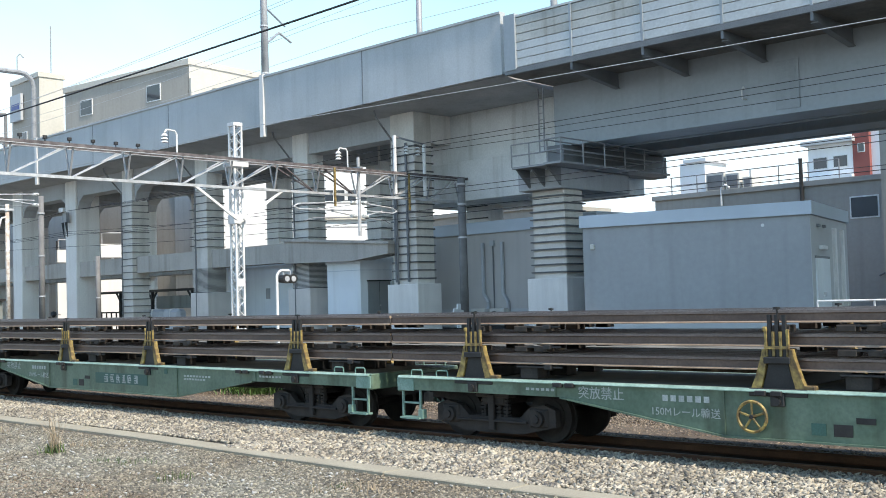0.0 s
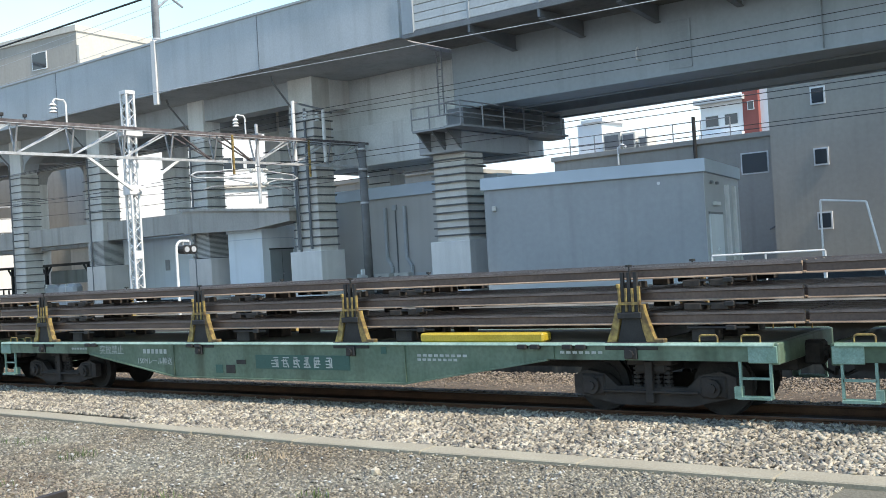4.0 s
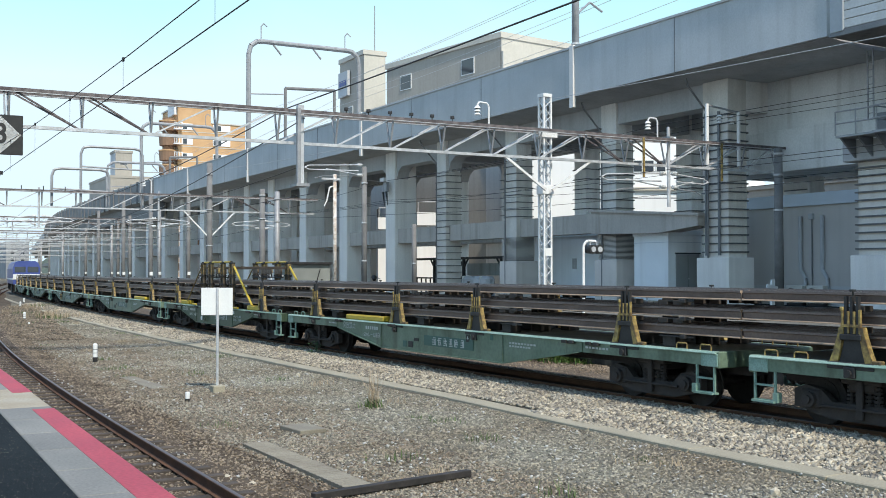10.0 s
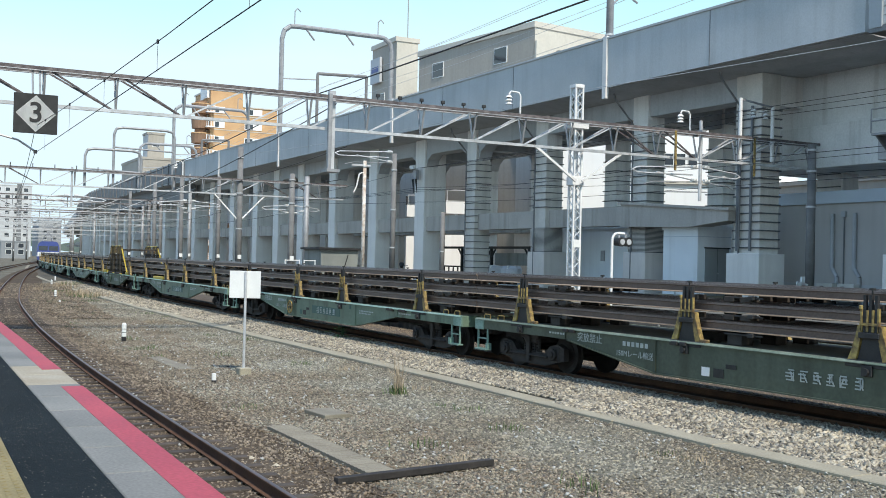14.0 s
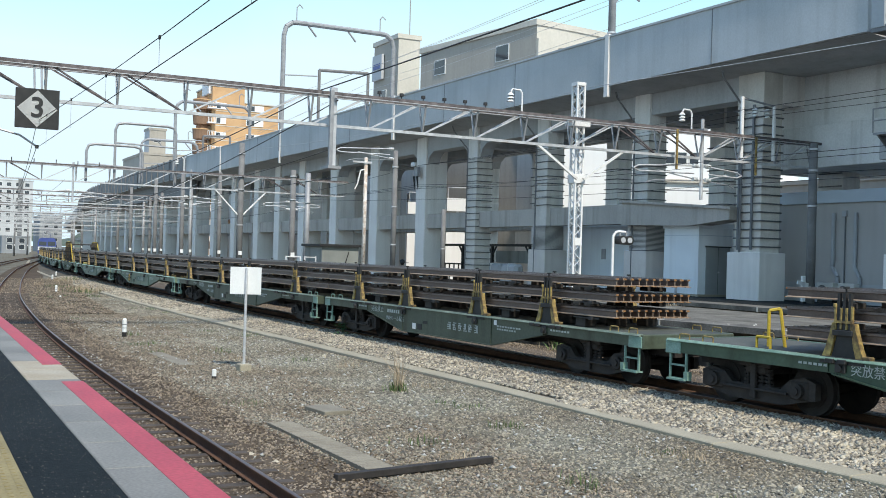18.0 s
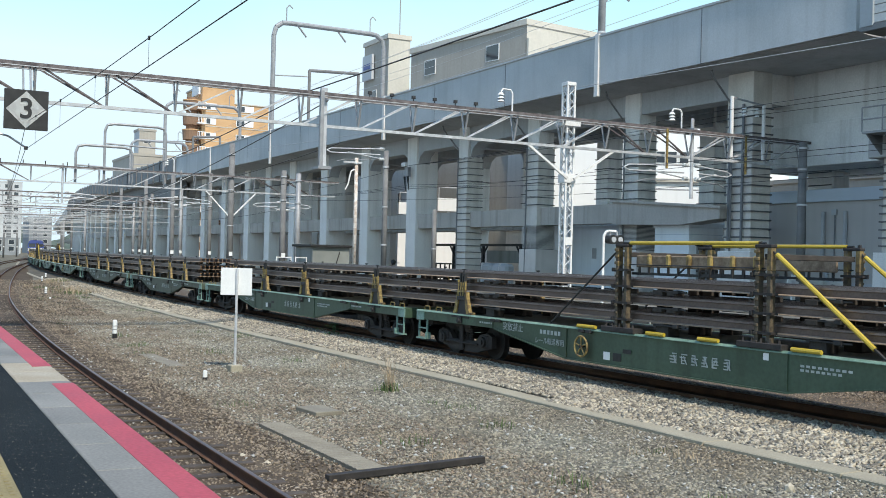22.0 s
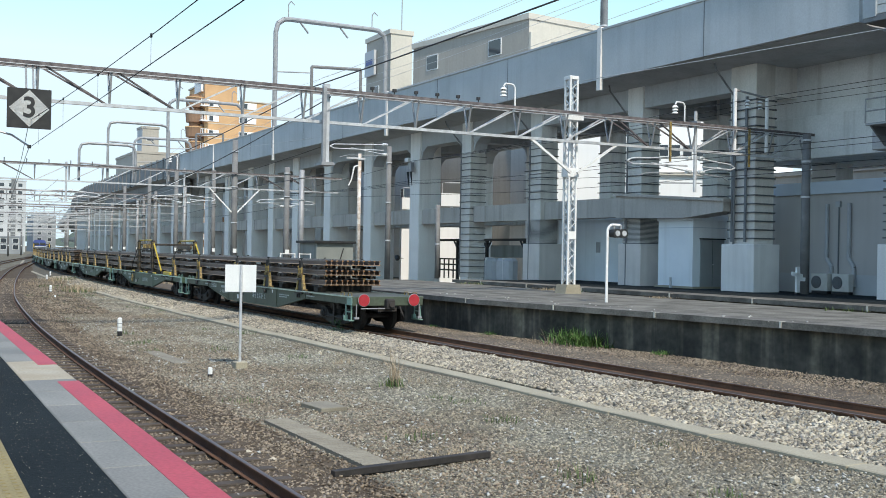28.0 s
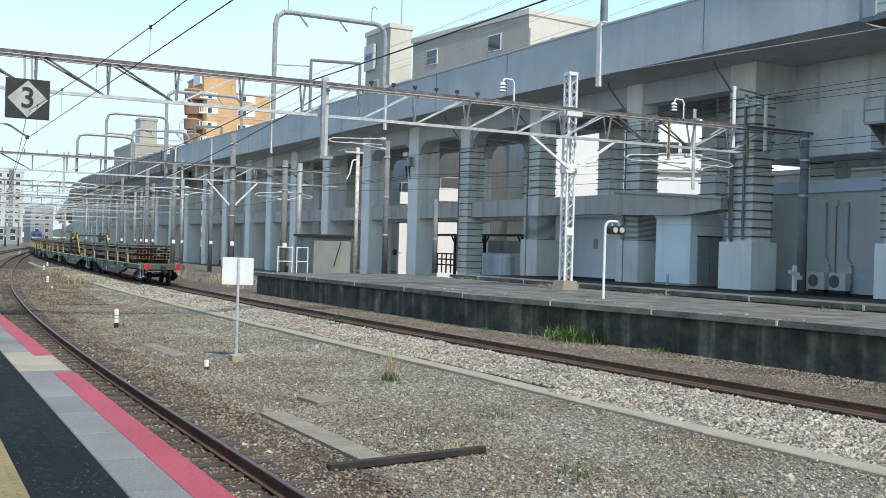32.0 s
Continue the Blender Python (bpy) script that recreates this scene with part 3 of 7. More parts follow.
for s in (18.3, 22.2, 26.0, 30.2, 34.6, 39.0, 44.0):
    bx(bm, s - 0.03, s + 0.03, edge(s) - 0.012, edge(s) + 0.15, 0.86, 1.004)
part("edge_mark", bm, M["cream"], old, "small pale paint marks on the coping", m=spot(0, 0, 0, bent=False))

far_plat = thing("far_platform", Matrix.Identity(4), "paved platform strip beneath the viaduct", "platform", kind="structure")
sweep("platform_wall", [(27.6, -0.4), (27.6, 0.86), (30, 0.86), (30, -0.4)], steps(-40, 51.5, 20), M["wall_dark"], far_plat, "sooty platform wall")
sweep("coping", [(27.45, 0.84), (27.45, 1.0), (29, 1.0), (29, 0.84)], steps(-40, 51.7, 20), M["coping"], far_plat, "concrete coping")
sweep("platform_top", [(28.9, 0.5), (28.9, 0.996), (46, 0.996), (46, 0.5)], steps(-40, 51.5, 20), M["asphalt"], far_plat, "grey paved surface")
bm = B()
for s in (23.9, 28.9, 33.4, 39.4, 44.0, 48.5):
    k = 27.45 + bend(s)
    bx(bm, s - 0.04, s + 0.04, k - 0.01, k + 0.15, 0.82, 1.004)
part("edge_mark", bm, M["cream"], far_plat, "small pale paint marks on the coping", m=spot(0, 0, 0, bent=False))

# ---- the viaduct ----
COLS = [36.0, 43.6, 52.8, 61.1, 68.6, 76.9, 85.6, 93.7, 100.8, 107.4] + [107.4 + 8.2 * i for i in range(1, 30)]
VS = steps(27.4, 60, 12) + steps(64, 120, 14) + steps(126, 300, 29) + steps(320, 600, 14)
via = thing("viaduct", Matrix.Identity(4), "raised concrete railway viaduct on rows of columns", "viaduct", kind="structure")
sweep("parapet", [(31.0, 11.30), (31.0, 13.72), (30.94, 13.74), (30.94, 13.84), (31.30, 13.84), (31.30, 11.75), (31.6, 11.60), (31.6, 11.30)], VS, M["concrete"], via, "long grey concrete parapet", off=vbend)
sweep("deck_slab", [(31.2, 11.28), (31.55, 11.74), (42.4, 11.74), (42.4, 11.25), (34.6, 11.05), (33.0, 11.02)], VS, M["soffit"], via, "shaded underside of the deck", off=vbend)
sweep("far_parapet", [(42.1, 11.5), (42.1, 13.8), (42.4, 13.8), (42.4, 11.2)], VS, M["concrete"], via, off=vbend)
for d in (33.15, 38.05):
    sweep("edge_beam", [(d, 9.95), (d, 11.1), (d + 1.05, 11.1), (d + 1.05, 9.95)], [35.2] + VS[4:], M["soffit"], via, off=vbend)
for d in (33.25, 38.1):
    sweep("tie_beam", [(d, 4.50), (d, 5.52), (d + 0.9, 5.52), (d + 0.9, 4.50)], [43.0] + VS[6:], M["ledge"], via, "mid-height tie beam", off=vbend)
pil = mesh("pilaster", bx(B(), -0.16, 0.16, -0.09, 0.1, 10.75, 13.9, 0.01), M["plinth"])
for s in (43.1, 68.4, 93.5, 113.3, 128.5):
    part("pilaster", pil, None, via, "pale pilaster on the parapet", m=vspot(s, 31.0))
bm = B()
for s in (35.6, 52.0, 60.7, 76.5, 85.5, 100.5):
    k = 31.0 + vbend(s)
    bx(bm, s - 0.025, s + 0.025, k - 0.012, k + 0.3, 11.29, 13.85)
part("parapet_joint", bm, M["bracket"], via, "dark expansion joint", m=spot(0, 0, 0, bent=False))


bm = B()
for i in range(44):
    s = 129 + 3.6 * i
    k = 31.0 + vbend(s)
    bx(bm, s - 0.12, s + 0.12, k - 0.16, k + 0.1, 11.2, 13.95)
part("parapet_post", bm, M["pole_con"], via, "row of darker parapet posts", m=spot(0, 0, 0, bent=False))
sweep("parapet_cladding", [(30.93, 11.45), (30.93, 13.6), (31.0, 13.6), (31.0, 11.45)], steps(128, 300, 29), M["bracket"], via, "darker ribbed cladding panels", off=vbend)

# Deeper girder; its dark tone also stands for the under-deck shade.
sweep("far_girder", [(32.0, 9.3), (32.0, 11.2), (32.6, 11.2), (32.6, 9.3)], steps(129, 190, 12), M["bracket"], via, "plate girder darkened for shade under the clad span", off=vbend)
core = mesh("column", bx(B(), -0.75, 0.75, 0, 1.1, -0.3, 11.05, 0.05), M["column"])
wide = mesh("column", bx(B(), -0.75, 0.75, 0, 1.75, -0.3, 11.05, 0.05), M["column"])
bm = B()
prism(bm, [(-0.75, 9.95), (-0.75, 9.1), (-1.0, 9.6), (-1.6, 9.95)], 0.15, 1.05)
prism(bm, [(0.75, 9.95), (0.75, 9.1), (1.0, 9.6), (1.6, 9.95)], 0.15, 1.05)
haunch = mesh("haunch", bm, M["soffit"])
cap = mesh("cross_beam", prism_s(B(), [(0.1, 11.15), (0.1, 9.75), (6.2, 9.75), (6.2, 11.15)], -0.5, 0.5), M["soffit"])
cap_plain = mesh("cross_beam", prism_s(B(), [(0.2, 11.15), (0.2, 9.7), (6.2, 9.7), (6.2, 11.15)], -0.55, 0.55), M["column"])
slim = mesh("column", bx(B(), -0.60, 0.60, 0, 1.10, -0.3, 11.05, 0.04), M["column"])
slim_jacket = mesh("jacket", bx(B(), -0.63, 0.63, -0.03, 1.13, 0.9, 9.0, 0.03), M["jacket"])
slim_rib = mesh("rib", bx(B(), -0.67, 0.67, -0.07, 1.17, -0.025, 0.025), M["rib"])
ribm = mesh("rib", bx(B(), -0.83, 0.83, -0.09, 1.17, -0.03, 0.03), M["rib"])
bm = B()
for i in range(22):
    bx(bm, -0.72, 0.72, -0.12, 1.22, 3.15 + 0.062 * i, 3.18 + 0.062 * i)
louvre = mesh("louvre_jacket", bm, M["jacket"])
# Core behind the slats is dark: shade of the gaps put into its colour.
louvre_core = mesh("louvre_core", bx(B(), -0.67, 0.67, -0.07, 1.17, 3.1, 4.5), M["rib"])
jacket_tall = mesh("jacket", bx(B(), -0.78, 0.78, -0.04, 1.12, 0.9, 11.04, 0.03), M["jacket"])
block = mesh("plinth", bx(B(), -1.0, 1.0, -0.25, 1.3, 0.9, 3.1, 0.02), M["plinth"])
block_b = mesh("plinth", bx(B(), -0.9, 0.9, -0.22, 1.35, 0.9, 3.1, 0.02), M["plinth_brown"])
for i, s in enumerate(COLS):
    m = vspot(s - 0.8, 33.0)
    part("column", core if s < 40 else slim if s < 64 else wide, None, via, m=m)
    part("cross_beam", cap_plain if s < 40 else cap, None, via, m=m)
    if s < 64:
        part("drain_pipe", pipe(B(), [(0.5, -1.3, 11.1), (0.5, -1.2, 10.8), (0.3, -0.2, 9.6), (0.3, -0.2, 1.0)], 0.05, 6), M["pole_con"], via, "grey drain pipe down the column", m=m)
    if 50 < s < 64:
        part("conduit", bx(B(), 0.66, 0.76, 0.1, 0.2, 5.7 if s < 60 else 1.0, 8.9), M["white_steel" if s < 60 else "galv_dull"], via, "slim conduit", m=m)
    if s < 40:
        for o in (-0.35, 0.45):
            part("conduit", bx(B(), o - 0.05, o + 0.05, -0.2, -0.12, 3.2, 9.6), M["bracket"], via, "dark conduit", m=m)
    if s > 56:
        part("haunch", haunch, None, via, m=m)
    part("rear_column", core if s < 40 or s > 64 else slim, None, via, m=vspot(s - 0.8, 38.0))
    if s > 56:
        part("rear_haunch", haunch, None, via, m=vspot(s - 0.8, 38.0))
    if s < 64:
        part("jacket", jacket_tall if s < 40 else slim_jacket, None, via, "pale jacket with dark steel ribs", m=m)
        z0, z1 = ((3.35, 9.6) if s < 40 else (5.7, 8.9) if s < 55 else (1.2, 8.9))
        z = z0
        while z < z1:
            part("rib", ribm if s < 40 else slim_rib, None, via, m=vspot(s - 0.8, 33.0, z))
            z += 0.38 if s < 40 else 0.42
        if s < 55:
            part("plinth", block if s < 40 else block_b, None, via, "painted concrete plinth", m=m)
        if 40 < s < 55:
            part("louvre_jacket", louvre, None, via, "finely ribbed jacket", m=m)
            part("louvre_core", louvre_core, None, via, m=m)
        for zz in (5.7, 6.3, 6.9, 7.5, 8.1, 8.7):
            part("rear_rib", slim_rib, None, via, m=vspot(s - 0.8, 38.0, zz))

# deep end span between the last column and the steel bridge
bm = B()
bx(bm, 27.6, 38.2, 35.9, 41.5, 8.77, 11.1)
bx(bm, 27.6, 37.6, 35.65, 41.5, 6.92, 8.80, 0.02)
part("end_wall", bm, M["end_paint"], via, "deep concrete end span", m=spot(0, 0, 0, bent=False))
pier = thing("bridge_pier", spot(26.9, 33.0), "ribbed concrete pier with a pale plinth under the bridge", "bridge pier", kind="structure")
part("pier_shaft", bx(B(), -0.82, 0.82, 0, 1.3, 0.9, 6.7, 0.04), M["jacket"], pier)
pier_rib = mesh("rib", bx(B(), -0.9, 0.9, -0.08, 1.38, -0.03, 0.03), M["rib"])
for i in range(11):
    part("rib", pier_rib, None, pier, m=pose(0, 0, 3.35 + 0.31 * i))
part("plinth", block, None, pier, "pale painted plinth")
bm = B()
bx(bm, -1.0, 1.2, -0.4, 4.6, 6.7, 7.5, 0.03)
part("pier_cap", bm, M["soffit"], pier)
bm = B()
bx(bm, -1.1, 0.7, -1.4, -0.4, 7.52, 7.6)
for a in (-1.1, -0.2, 0.7):
    rod(bm, (a, -1.4, 7.6), (a, -1.4, 8.5), 0.03)
for z in (8.05, 8.5):
    rod(bm, (-1.1, -1.4, z), (0.7, -1.4, z), 0.03)
    rod(bm, (-1.1, -1.6, z), (-1.1, 6.0, z), 0.03)
bx(bm, -1.9, -1.05, -1.6, 6.5, 7.52, 7.6)
for k in range(6):
    rod(bm, (-1.9, -1.6 + 1.5 * k, 7.55), (-1.9, -1.6 + 1.5 * k, 8.5), 0.03)
for z in (8.05, 8.5):
    rod(bm, (-1.9, -1.6, z), (-1.9, 6.0, z), 0.03)
    rod(bm, (-1.9, -1.6, z), (-1.1, -1.6, z), 0.03)
part("inspection_walkway", bm, M["galv_dull"], pier, "railed steel inspection walkway")
bm = B()
for a in (-1.0, -0.2, 0.55):
    prism_s(bm, [(-1.3, 7.55), (-0.4, 7.55), (-0.4, 6.8)], a, a + 0.08)
part("walkway_bracket", bm, M["bracket"], pier)

# steel girder bridge to the right of the concrete viaduct
BS = steps(-70, 27.2, 36)
bridge = thing("girder_bridge", Matrix.Identity(4), "grey steel plate girder railway bridge with ribbed panels", "bridge", kind="structure")
for d in (34.0, 38.6):
    sweep("girder", [(d, 8.62), (d, 11.2), (d + 2.1, 11.2), (d + 2.1, 8.62)], BS, M["girder"], bridge, "deep painted box girder")
    for k in (0.0, 2.1):
        sweep("flange", [(d + k - 0.12, 8.56), (d + k - 0.12, 8.62), (d + k + 0.12, 8.62), (d + k + 0.12, 8.56)], BS, M["girder"], bridge)
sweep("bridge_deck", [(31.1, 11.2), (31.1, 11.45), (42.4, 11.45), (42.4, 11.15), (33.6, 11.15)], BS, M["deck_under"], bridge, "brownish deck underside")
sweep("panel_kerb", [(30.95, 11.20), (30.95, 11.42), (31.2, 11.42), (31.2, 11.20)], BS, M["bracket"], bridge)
bmA, bmB, bmC = B(), B(), B()
for i in range(24):
    s = 27.1 - 3.1 * (i + 0.5)
    for j in range(6):
        part("parapet_panel", bx(B(), -1.53, 1.53, 0.0, 0.05, 11.45 + 0.33 * j, 11.45 + 0.33 * j + 0.305, 0.01), M["panel_dirty"] if j > 3 - (i < 2) else M["panel"], bridge, m=spot(s, 31.0)) if i < 12 else bx(bmB, s - 1.53, s + 1.53, 31.0 + bend(s), 31.05 + bend(s), 11.45 + 0.33 * j, 11.755 + 0.33 * j)
    k = bend(s - 1.55)
    bx(bmA, s - 1.60, s - 1.50, 30.97 + k, 31.2 + k, 11.3, 13.45)
    prism_s(bmC, [(30.98 + k, 11.4), (30.98 + k, 10.92), (31.15 + k, 10.9), (33.95 + k, 10.55), (33.95 + k, 11.3)], s - 1.60, s - 1.50)
    prism_s(bmC, [(31.15 + k, 10.9), (31.15 + k, 10.87), (33.95 + k, 10.52), (33.95 + k, 10.55)], s - 1.67, s - 1.43)
part("panel_post", bmA, M["girder"], bridge, "grey panel posts", m=spot(0, 0, 0, bent=False))
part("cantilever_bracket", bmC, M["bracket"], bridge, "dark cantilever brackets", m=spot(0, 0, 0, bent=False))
part("far_panels", bmB, M["panel"], bridge, m=spot(0, 0, 0, bent=False))
sweep("panel_backing", [(31.07, 11.44), (31.07, 13.44), (31.11, 13.44), (31.11, 11.44)], BS, M["panel_dirty"], bridge)
part("end_post", bx(B(), 26.62, 27.2, 30.93 + bend(27), 31.2 + bend(27), 11.35, 13.6, 0.01), M["girder"], bridge, "pale blue end post of the panels", m=spot(0, 0, 0, bent=False))
lad = B()
for a in (27.36, 27.62):
    beam(lad, (a, 33.9, 8.4), (a, 33.9, 11.1), 0.05)
for i in range(9):
    beam(lad, (27.36, 33.9, 8.6 + 0.28 * i), (27.62, 33.9, 8.6 + 0.28 * i), 0.03)
part("end_ladder", lad, M["galv_dull"], bridge, "steel ladder at the girder's end", m=spot(0, 0, 0, bent=False))
spl = bx(B(), 16.6, 17.5, 33.965 + bend(17), 34.02 + bend(17), 8.75, 10.5, 0.005)
for i in range(14):
    bx(spl, 16.7, 17.4, 33.945 + bend(17), 33.97 + bend(17), 8.85 + 0.12 * i, 8.89 + 0.12 * i)
part("splice_plate", spl, M["girder"], bridge, "bolted splice plate", m=spot(0, 0, 0, bent=False))
for a in (18.6, 29.6):
    z = 9.3 if a < 20 else 9.7
    dd = (34.0 if a < 20 else 35.9) + bend(a)
    part("wire_hook", pipe(B(), [(a, dd, z), (a, dd - 0.3, z), (a, dd - 0.34, z + 0.3), (a, dd - 0.2, z + 0.45), (a, dd - 0.1, z + 0.36)], 0.03, 6), M["insulator"], bridge, "white insulator hook", m=spot(0, 0, 0, bent=False))
sweep("panel_rail", [(30.98, 13.44), (30.98, 13.52), (31.15, 13.52), (31.15, 13.44)], BS, M["panel"], bridge)
bm = B()
for i in range(4):
    s = 12 - 14.0 * i
    bx(bm, s - 0.02, s + 0.02, 33.86 + bend(s), 34.02 + bend(s), 8.64, 11.2)
part("web_stiffener", bm, M["girder"], bridge, m=spot(0, 0, 0, bent=False))
bm = B()
bx(bm, 26.3, 27.2, 33.4 + 0.4, 41 + 0.4, 6.7 + 0.9, 8.55)
part("bearing", bm, M["bracket"], bridge, m=spot(0, 0, 0, bent=False))

# ---- the rail train ----
SPEED = 7.35
CUTS = [53.3, 33.9, 14.5, -4.9, -24.2, -40.0, -60.0, -79.8, -99.6, -116.1, -136.0, -155.9, -176.3]
TRACK_D = 13.28
wheel_parts = []

# shared meshes of the bogie
bm = B()
for sgn in (-1, 1):
    d = sgn * 0.86
    prism(bm, [(-1.28, 0.30), (-1.28, 0.58), (-1.05, 0.66), (-0.75, 0.60), (-0.55, 0.42), (0.55, 0.42), (0.75, 0.60), (1.05, 0.66), (1.28, 0.58), (1.28, 0.30), (0.98, 0.24), (0.6, 0.15), (-0.6, 0.15), (-0.98, 0.24)], d - 0.07, d + 0.07)
    for a in (-0.95, 0.95):
        disc(bm, (a, d + sgn * 0.09, 0.43), "d", 0.13, 0.16, 12)
        bx(bm, a - 0.2, a + 0.2, d - 0.1, d + 0.1, 0.28, 0.60, 0.03)
        disc(bm, (a, d + sgn * 0.18, 0.43), "d", 0.07, 0.05, 10)
bogie_frame_me = mesh("bogie_frame", bm, M["bogie"])
bm = B()
for k in range(5):
    disc(bm, (0, 0, 0.44 + 0.062 * k), "z", 0.07, 0.04, 8)
rod(bm, (0, 0, 0.40), (0, 0, 0.76), 0.03, 6)
spring_me = mesh("spring", bm, M["bogie"])
spring_cap_me = mesh("spring_cap", bx(B(), -0.36, 0.36, -0.12, 0.12, 0.74, 0.84, 0.02), M["bogie"])
brake_rod_me = mesh("brake_rod", rod(B(), (-0.75, 0, 0.36), (0.75, 0, 0.36), 0.025, 6), M["bogie"])
hanger_me = mesh("hanger_bar", bx(B(), -0.06, 0.06, -0.03, 0.03, 0.2, 0.8, 0.01), M["bogie"])
bolster_me = mesh("bolster", bx(B(), -0.25, 0.25, -0.95, 0.95, 0.62, 0.9, 0.03), M["bogie"])
bm = B()
for sgn in (-1, 1):
    disc(bm, (0, sgn * 0.545, 0), "d", 0.43, 0.12, 26)
    disc(bm, (0, sgn * 0.60, 0), "d", 0.30, 0.05, 20)
    disc(bm, (0, sgn * 0.49, 0), "d", 0.455, 0.03, 26)
    for k in range(2):
        a = k * math.pi
        bx(bm, 0.2 * math.cos(a) - 0.04, 0.2 * math.cos(a) + 0.04, sgn * 0.625 - 0.01, sgn * 0.625 + 0.01, 0.2 * math.sin(a) - 0.04, 0.2 * math.sin(a) + 0.04)
rod(bm, (0, -0.6, 0), (0, 0.6, 0), 0.08, 12)
wheelset_me = mesh("wheelset", bm, M["bogie"])

bm = B()
for a in (-0.21, 0.21):
    bx(bm, a - 0.018, a + 0.018, -0.02, 0.02, -0.52, 0.0)
for z in (-0.5, -0.25):
    bx(bm, -0.21, 0.21, -0.02, 0.02, z - 0.016, z + 0.016)
bx(bm, -0.25, 0.21, -0.10, 0.06, -0.53, -0.495)
bx(bm, -0.29, -0.19, -0.05, 0.06, -0.52, -0.36)
step_me = mesh("step", bm, M["teal"])
hoop_me = mesh("hand_hoop", pipe(B(), [(-0.13, 0, 0), (-0.13, 0, 0.09), (-0.1, 0, 0.11), (0.1, 0, 0.11), (0.13, 0, 0.09), (0.13, 0, 0)], 0.014, 6), M["yellow"])
hoop_teal_me = mesh("hand_hoop", pipe(B(), [(-0.13, 0, 0), (-0.13, 0, 0.09), (-0.1, 0, 0.11), (0.1, 0, 0.11), (0.13, 0, 0.09), (0.13, 0, 0)], 0.014, 6), M["teal"])

# stake that holds the rails: two splayed yellow legs, thin yellow bars and dark posts
bm = B()
for k in (-1, 1):
    prism(bm, [(k * 0.40, 0.0), (k * 0.25, 0.0), (k * 0.19, 0.22), (k * 0.15, 0.46), (k * 0.155, 0.56), (k * 0.21, 0.56), (k * 0.245, 0.42), (k * 0.33, 0.16)], -0.06, 0.04)
for a, z in ((-0.155, 0.83), (-0.055, 0.80), (0.05, 0.80), (0.155, 0.86)):
    bx(bm, a - 0.02, a + 0.02, -0.06, -0.02, 0.46, z, 0.004)
bx(bm, 0.13, 0.20, -0.07, 0.04, 0.80, 0.87, 0.015)
bx(bm, -0.17, 0.17, -0.075, -0.05, 0.56, 0.60)
stake_leg_me = mesh("stake_leg", bm, M["yellow"])
stake_plate_me = mesh("stake_plate", prism(B(), [(-0.24, 0.0), (0.24, 0.0), (0.17, 0.22), (0.13, 0.40), (0.13, 0.50), (-0.13, 0.50), (-0.13, 0.40), (-0.17, 0.22)], -0.03, 0.05), M["black"])
bm = bx(B(), -0.024, 0.024, -0.045, 0.01, 0.40, 1.03)
stake_post_me = mesh("stake_post", bm, M["black"])
bm = rod(B(), (0, 0, 0.95), (0, 0, 1.14), 0.014, 6)
disc(bm, (0.0, 0.0, 1.12), "z", 0.05, 0.035, 10)
stake_pin_me = mesh("stake_pin", bm, M["black"])
stake_band_me = mesh("stake_band", bx(B(), -0.19, 0.19, -0.085, 0.07, 0.36, 0.45, 0.01), M["black"])
bm = bx(B(), -0.42, 0.42, -0.09, 0.06, -0.09, 0.02, 0.01)
bx(bm, -0.10, 0.10, -0.12, -0.06, -0.22, -0.05, 0.01)
disc(bm, (0.0, -0.13, -0.15), "d", 0.06, 0.06, 8)
stake_latch_me = mesh("stake_latch", bm, M["black"])
shoe_me = mesh("stake_shoe", bx(B(), -0.52, -0.36, -0.08, 0.05, 0.0, 0.07, 0.015), M["rusty_yellow"])

# tall ladder-like stanchion
bm = B()
for a in (-0.13, 0.13):
    bx(bm, a - 0.045, a + 0.045, -0.06, 0.06, 0.0, 1.32, 0.008)
for k in range(9):
    bx(bm, 0.085, 0.175, -0.085, -0.05, 0.08 + 0.145 * k, 0.13 + 0.145 * k, 0.008)
stanchion_low_me = mesh("stanchion_post", bm, M["grime_brown"])
bm = B()
bx(bm, -0.22, 0.26, -0.075, 0.08, 0.24, 0.285)
bx(bm, 0.2, 0.27, -0.09, 0.0, 0.22, 0.30, 0.01)
stanchion_rung_me = mesh("stanchion_rung", bm, M["bogie"])
bm = B()
for a in (-0.13, 0.13):
    bx(bm, a - 0.05, a + 0.05, -0.06, 0.06, 1.32, 1.72, 0.01)
for k in range(3):
    bx(bm, 0.07, 0.19, -0.09, -0.05, 1.36 + 0.13 * k, 1.42 + 0.13 * k, 0.012)
stanchion_top_me = mesh("stanchion_head", bm, M["rusty_yellow"])
bm = bx(B(), -0.19, 0.19, -0.07, 0.07, 1.71, 1.77, 0.012)
disc(bm, (0.12, 0.0, 1.79), "z", 0.035, 0.06, 8)
stanchion_cap_me = mesh("stanchion_cap", bm, M["bogie"])

lash_me = mesh("lashing_ring", bx(B(), -0.08, 0.08, -0.05, 0.05, -0.035, 0.035, 0.01), M["black"])
timber_me = mesh("packing_timber", bx(B(), -0.13, 0.13, -0.11, 0.11, -0.0475, 0.0475, 0.01), M["timber"])
sole_me = mesh("packing_timber", bx(B(), -0.175, 0.175, -0.15, 0.15, 1.09, 1.30, 0.01), M["timber"])
clip_me = mesh("clip", rod(bx(B(), -0.07, 0.07, -0.06, 0.06, -0.035, 0.035, 0.01), (-0.25, 0, 0), (0.65, 0, 0), 0.018, 6), M["black"])
RAIL_Z = (1.335, 1.665, 1.995)
load_rail = {}


